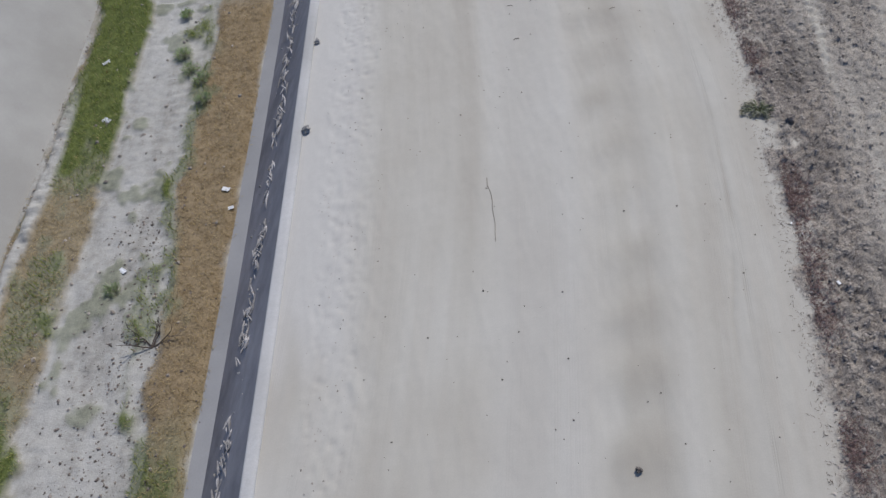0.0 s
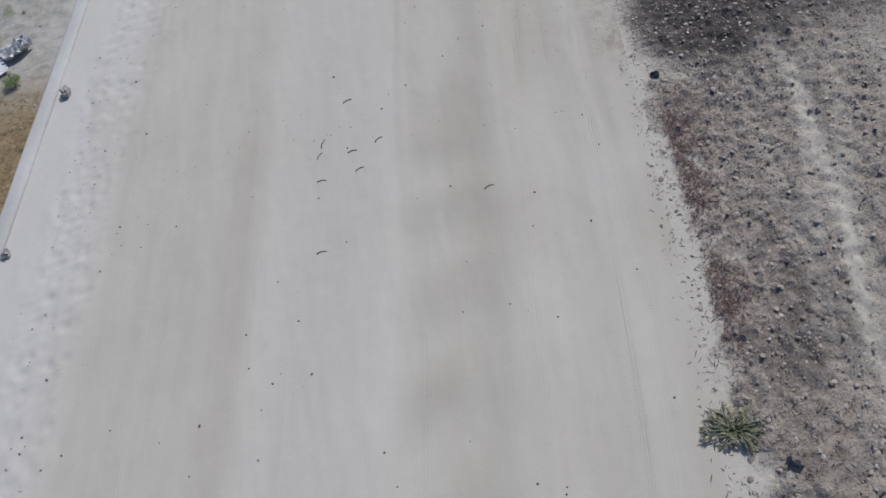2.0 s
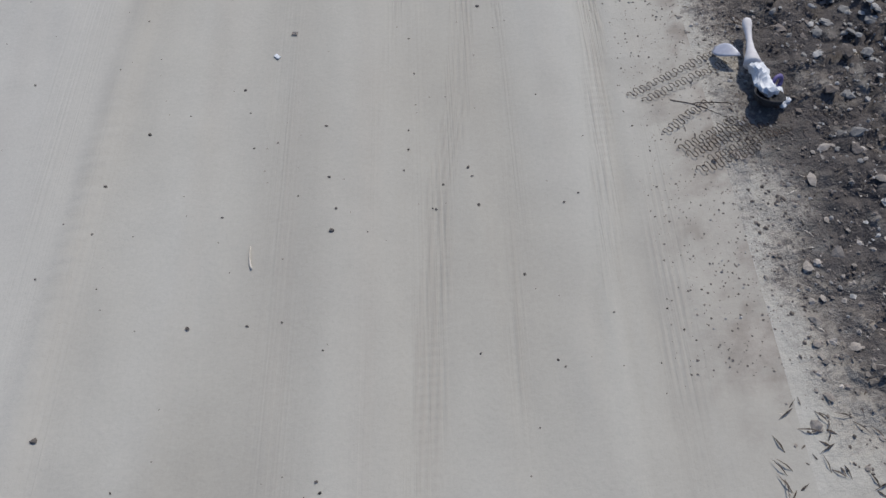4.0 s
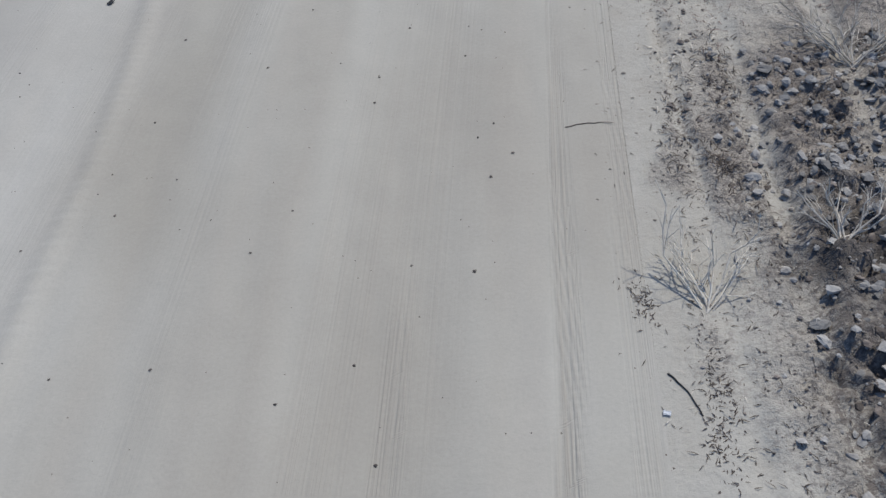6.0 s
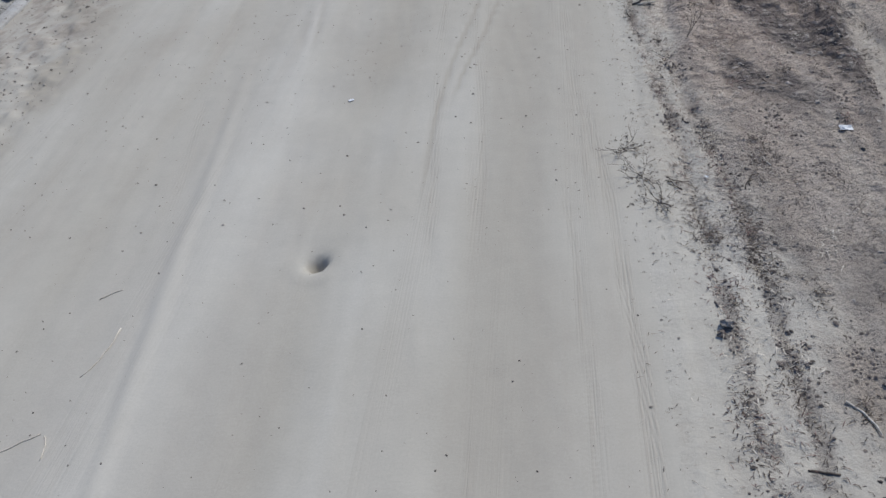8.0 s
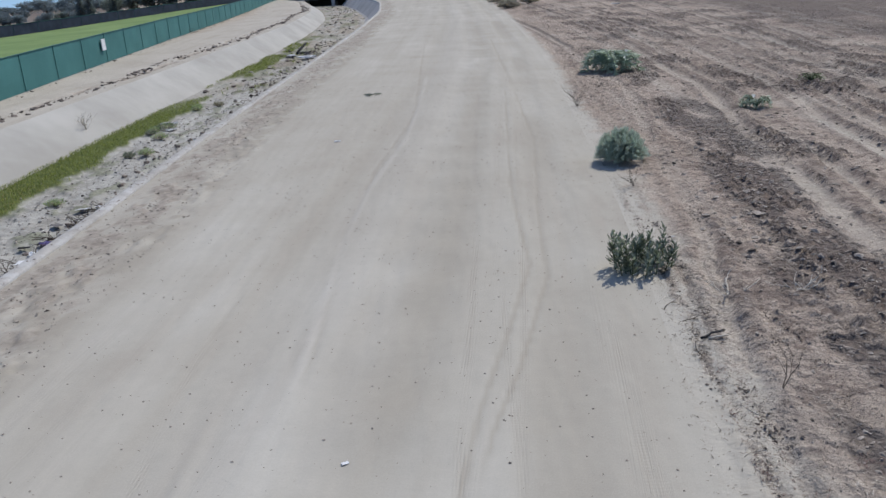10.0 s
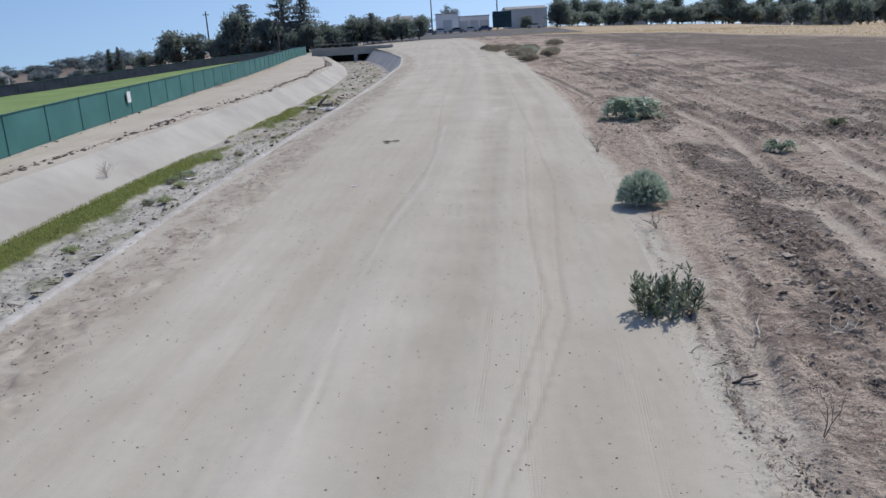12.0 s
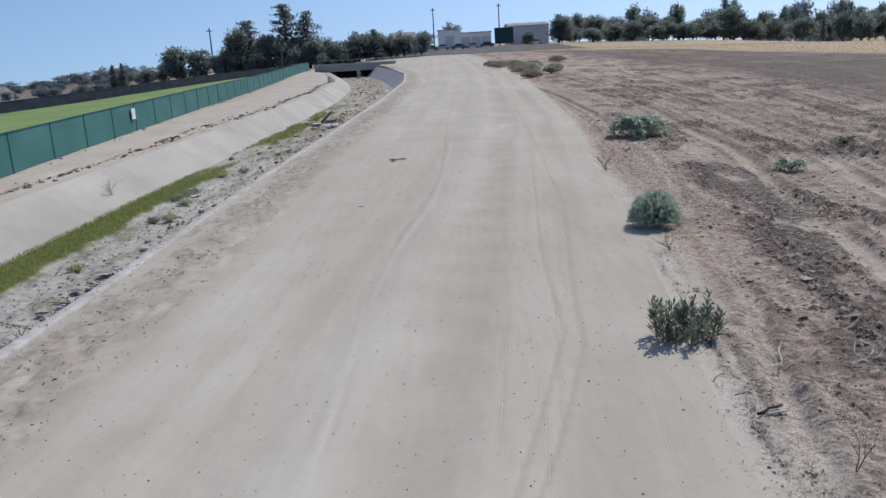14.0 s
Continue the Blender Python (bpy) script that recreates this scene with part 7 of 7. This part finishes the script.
scatter("pebbles", 2600, on_road(9, 34), lambda x, y: 0.003 + 0.0075 * srng.random() ** 3, PEBBLE, "scattered small dark pebbles on the road", 0.6, 2, 5)
scatter("road_crumbs", 1500, on_road(23, 44), lambda x, y: 0.005 + 0.011 * srng.random() ** 2, CLOD_SOIL, "small crumbs of dry soil on the road", 0.6, 2, 5)
scatter("road_pebbles", 220, on_road(-2, 11), lambda x, y: 0.006 + 0.012 * srng.random() ** 2, PEBBLE, "scattered dark pebbles on the road")
scatter("verge_crumbs_dark", 2200, lambda: (lambda y: (lip_x(y) + 0.5 + abs(srng.gauss(0.3, 0.3)), y))(srng.uniform(17, 75)), lambda x, y: 0.004 + 0.028 * srng.random() ** 4, CLOD_DARK, "dark crumbs of soil along the canal lip", 0.4, 2, 5)
scatter("verge_crumbs", 3000, lambda: (lambda y: (lip_x(y) + 0.55 + abs(srng.gauss(0.35, 0.3)), y))(srng.uniform(-3, 60)), lambda x, y: 0.003 + 0.016 * srng.random() ** 4, CLOD, "crumbs of soil along the canal lip", 0.45, 2, 5)
scatter("verge_specks", 8000, lambda: (lambda y: (edge_x(y) + 0.12 + 1.5 * srng.random(), y))(srng.uniform(9.3, 15.8)), lambda x, y: 0.002 + 0.008 * srng.random() ** 3, CLOD_DARK, "fine dark crumbs on the rubbly verge", 0.5, 2, 5)
def by_springs():
    """Crumbs that thicken away from the road, round the springs and the broken lamp."""
    y = srng.uniform(10.1, 12.9)
    return edge_x(y) - 0.35 + 1.4 * srng.random() ** 0.7, y


scatter("verge_crumbs_fine", 7500, by_springs, lambda x, y: 0.002 + (0.010 if x > edge_x(y) + 0.05 else 0.005) * srng.random() ** 3, CLOD_DARK, "dark crumbs on dusty ground round the springs", 0.5, 2, 5, True)
scatter("verge_crumbs_pale", 800, by_springs, lambda x, y: 0.003 + (0.014 if x > edge_x(y) + 0.1 else 0.006) * srng.random() ** 3, CLOD_GREY, "pale crumbs on dusty ground round the springs", 0.5, 2, 5, True)
scatter("edge_clods", 4600, on_field(-3, 10.5, 2.4, 1.1), lambda x, y: 0.008 + 0.026 * srng.random() ** 2.5, CLOD_SOIL, "angular half-sunk soil clods on the verge", 0.36, 3, 6)
scatter("wall_foot_rubble", 900, lambda: (lambda y: (lip_x(y) - 5.8 + srng.gauss(0, 0.1), y))(srng.uniform(-2, 27)), lambda x, y: 0.008 + 0.035 * srng.random() ** 3, CLOD, "crumbled soil along the canal wall's foot", 0.5)
scatter("silt_lumps", 2200, lambda: (lambda y: (lip_x(y) - srng.uniform(1.9, 5.0), y))(srng.uniform(-2, 75)), lambda x, y: 0.01 + 0.05 * srng.random() ** 4, CLOD, "dried lumps of silt in the canal", 0.6, 2, 6)
chips = Soup()
for cx, cy, n, ln in ((-7.52, 5.95, 46, 0.75), (-7.80, 4.55, 40, 0.6), (-7.0, 8.7, 40, 0.7), (-7.32, 7.4, 18, 0.5), (-6.75, 10.3, 40, 1.0), (-6.45, 11.9, 50, 1.1), (-6.2, 13.3, 50, 1.0), (-8.2, 2.6, 30, 0.7), (-5.85, 15.0, 40, 1.2)):
    for _ in range(n):
        y = cy + srng.gauss(0, 0.4) * ln
        x = cx + (lip_x(y) - lip_x(cy)) + srng.gauss(0, 0.085)
        z = ground_at(x, y) + 0.012
        w, l, a = srng.uniform(0.008, 0.028), srng.uniform(0.04, 0.16), srng.gauss(0.2, 0.35)
        d = Vector((math.sin(a), math.cos(a), srng.uniform(-0.1, 0.15))) * l
        p = Vector((x, y, z))
        chips.tube([p - d, p + Vector((srng.uniform(-0.3, 0.3) * w, 0, w * 0.5)), p + d], [w * 0.35, w, w * 0.3], 5)
single("wall_debris", chips, CHIP, pose(0, 0, 0), "pale flaking chips and debris on the canal wall", "debris", kind="stuff")
scatter("wall_rubble", 160, lambda: (lambda y: (lip_x(y) - srng.uniform(0.35, 1.1), y))(srng.uniform(-2, 18)), lambda x, y: 0.008 + 0.03 * srng.random() ** 3, STONE, "loose stones and debris on the canal wall")
scatter("dark_silt_lumps", 1500, lambda: (lambda y: (lip_x(y) - 3.1 + srng.gauss(0, 0.5), y))(srng.uniform(1, 8.2)), lambda x, y: 0.008 + 0.03 * srng.random() ** 3, CLOD_DARK, "dark pebbly lumps on pale canal silt", 0.5, 2, 6)
scatter("bank_debris", 900, lambda: (lambda y: (fence_x(y) + abs(srng.gauss(0.15, 0.25)) if srng.random() < 0.5 else lip_x(y) - 8.3 + srng.gauss(0, 0.3), y))(srng.uniform(30, 130)), lambda x, y: 0.015 + 0.09 * srng.random() ** 4, CLOD_DARK, "dark broken crumbs and debris on the canal bank", 0.4)
scatter("bank_crust", 900, lambda: (lambda y: (lip_x(y) - 8.25 + 0.5 * math.sin(y * 0.23) * math.sin(y * 0.071) + srng.gauss(0, 0.13), y))(30 + 95 * srng.random() ** 1.3), lambda x, y: 0.03 + 0.13 * srng.random() ** 2.5, CLOD_DARK, "broken dark crust along the canal bank", 0.28)
scatter("far_canal_debris", 800, lambda: (lambda y: (lip_x(y) - srng.uniform(1.5, 5.6), y))(srng.uniform(55, 148)), lambda x, y: 0.02 + 0.18 * srng.random() ** 5, CLOD_DARK, "dark debris and rubble along the canal bed", 0.4)
scatter("far_canal_rubble", 420, lambda: (lambda y: (lip_x(y) - srng.uniform(1.5, 5.4), y))(srng.uniform(60, 148)), lambda x, y: 0.02 + 0.16 * srng.random() ** 5, STONE, "pale rubble along the canal bed", 0.4)
scatter("canal_debris", 700, lambda: (lambda y: (lip_x(y) - srng.uniform(1.6, 3.4), y))(srng.uniform(26, 80)), lambda x, y: 0.02 + 0.10 * srng.random() ** 3, CLOD_DARK, "dark debris in the canal")


def blades(name, count, where, length, width, mat, label, lie=0.0):
    r = np.random.RandomState(count)
    at = []
    for _ in range(count):
        x, y = where()
        at.append((x, y, ground_at(x, y) - 0.005))
    at = np.array(at)
    ang = r.rand(count) * 6.28
    way = unit(np.stack([np.cos(ang) * (0.5 + lie), np.sin(ang) * (0.5 + lie), 0.25 + (1 - min(lie, 1)) * r.rand(count)], 1))
    if lie >= 1:
        way[:, 2] = 0.06 + 0.12 * r.rand(count)
    side = unit(np.cross(way, [0, 0, 1.0]))
    s = Soup()
    s.leaves(at, way, side, length * (0.4 + 0.9 * r.rand(count)), width * (0.6 + 0.7 * r.rand(count)))
    return single(name, s, mat, pose(0, 0, 0), label, "grass", kind="stuff")


def weighted(key_grid, y1, thr=0.45):
    """Places spread evenly over the ground where a cover grows, up to y1."""
    hi = int(np.searchsorted(Yc, y1))
    sub = key_grid[:hi] > thr
    def pick():
        while True:
            y = srng.uniform(-4, y1)
            i = min(int(np.searchsorted(Yc, y)), hi - 1)
            j = srng.randrange(sub.shape[1])
            if sub[i, j]:
                return Xb[i, j] + srng.uniform(-0.03, 0.03), y
    return pick


scatter("silt_crumbs", 7000, lambda: (lambda y: (lip_x(y) - 1.65 - 2.7 * srng.random() ** 1.3, y))(22 + 45 * srng.random() ** 1.4), lambda x, y: 0.012 + 0.05 * srng.random() ** 4, CLOD_GREY, "crumbled grey silt in the canal", 0.45, 2, 5)
scatter("silt_litter", 3500, lambda: (lambda y: (lip_x(y) - 1.65 - 2.6 * srng.random() ** 1.2, y))(22 + 45 * srng.random() ** 1.4), lambda x, y: 0.01 + 0.05 * srng.random() ** 4, CLOD_DARK, "dark litter on grey canal silt", 0.4, 2, 5)
scatter("lip_crumbs", 5200, lambda: (lambda y: (lip_x(y) + 0.05 + 1.5 * srng.random() ** 1.4, y))(21 + 50 * srng.random() ** 1.5), lambda x, y: 0.005 + 0.022 * srng.random() ** 4, CLOD_SOIL, "fine soil crumbs on the canal lip and shoulder", 0.45, 2, 5, True)
blades("canal_grass", 34000, weighted(green, 80), 0.13, 0.006, LEAF_GRASS, "yellow-green grass along the canal's far wall")
blades("mixed_straw", 5000, weighted(green, 40), 0.12, 0.004, LEAF_STRAW, "dry blades among the canal grass", 0.2)
blades("canal_straw", 9000, weighted(straw, 20), 0.09, 0.005, LEAF_STRAW, "dry straw in the canal", 0.6)
blades("verge_litter", 15000, on_lines(11, 32), 0.042, 0.0018, TWIG_DARK, "dark dry plant litter on the verge", 1.0)
blades("field_litter", 12000, on_field(22, 46, 9, 1.2), 0.07, 0.0026, TWIG_DARK, "dark dry stalks and litter on the tilled field", 1.0)
def in_clumps(y0, y1, reach):
    """Clusters of litter: along lines beside the road, and in uneven patches further out."""
    spots = []
    for _ in range(90):
        y = srng.uniform(y0, y1)
        spots.append((srng.gauss(float(srng.choice((groove_a, groove_b))(y)), 0.04) if srng.random() < 0.55 else srng.uniform(0.9, reach), y, srng.uniform(0.04, 0.14)))
    def pick():
        u, y, r = srng.choice(spots)
        y = y + srng.gauss(0, r * 1.4)
        return edge_x(y) + u + srng.gauss(0, r * 0.6), y
    return pick


scatter("litter_clumps", 5200, in_clumps(15.2, 30, 2.6), lambda x, y: 0.004 + 0.02 * srng.random() ** 3, CLOD_DARK, "dark crumbs among dry litter on the verge", 0.5, 2, 5)
blades("litter_tufts", 6500, in_clumps(14.8, 27, 2.6), 0.06, 0.0026, TWIG_DARK, "dark tufts of dry litter on the verge", 0.9)
blades("russet_litter", 2600, in_clumps(16, 26, 2.6), 0.06, 0.0026, RUSSET, "russet dry litter on the verge", 0.9)
blades("pale_straw", 2600, in_clumps(15, 28, 2.4), 0.09, 0.0022, TWIG, "pale broken straw on the verge", 1.0)
blades("verge_tufts", 1500, lambda: (lambda c: (c[0] + srng.gauss(0, 0.025), c[1] + srng.gauss(0, 0.06)))(srng.choice(((1.47, 13.36), (1.45, 13.2), (1.41, 13.05), (1.60, 13.27), (1.63, 13.1), (1.66, 14.1), (1.6, 13.9), (1.5, 14.5), (1.62, 12.9), (1.72, 13.45)))), 0.03, 0.002, TWIG_DARK, "dark dry tufts on the dusty verge", 0.9)
blades("weed_bits", 170, lambda: (srng.gauss(2.93, 0.07), srng.choice((22.8, 23.15, 23.55)) + srng.gauss(0, 0.1)), 0.05, 0.004, TWIG_DARK, "dry dark leaf bits under dead weeds", 0.8)
blades("pale_litter", 5000, on_field(8, 40, 4.5, 1.2), 0.055, 0.0012, TWIG, "pale dry plant litter on the verge", 1.0)
def in_patches():
    cy = srng.choice((8.7, 8.0, 6.8, 4.2, 3.9, 3.0, 2.2, 0.5))
    y = cy + srng.gauss(0, 0.26)
    return edge_x(y) + 0.2 + abs(srng.gauss(0, 0.15)), y


blades("edge_litter", 7000, in_patches, 0.08, 0.0032, RUSSET, "dark russet dry weed litter along the road's edge", 0.7)
blades("early_litter", 5000, on_field(-3, 10, 2.6, 1.5), 0.07, 0.0028, TWIG_DARK, "dark dry plant litter on the verge", 1.0)
blades("dry_grass", 12000, lambda: (lambda y: (float(np.interp(y, [60, 110, 126, 146, 164, 183, 220, 300], [40.2, 40.8, 40.5, 39, 34.6, 28, 18, 10])) + 60 * srng.random() ** 1.4, y))(srng.uniform(75, 260)), 0.35, 0.02, LEAF_STRAW, "dry yellow grass beyond the tilled field")
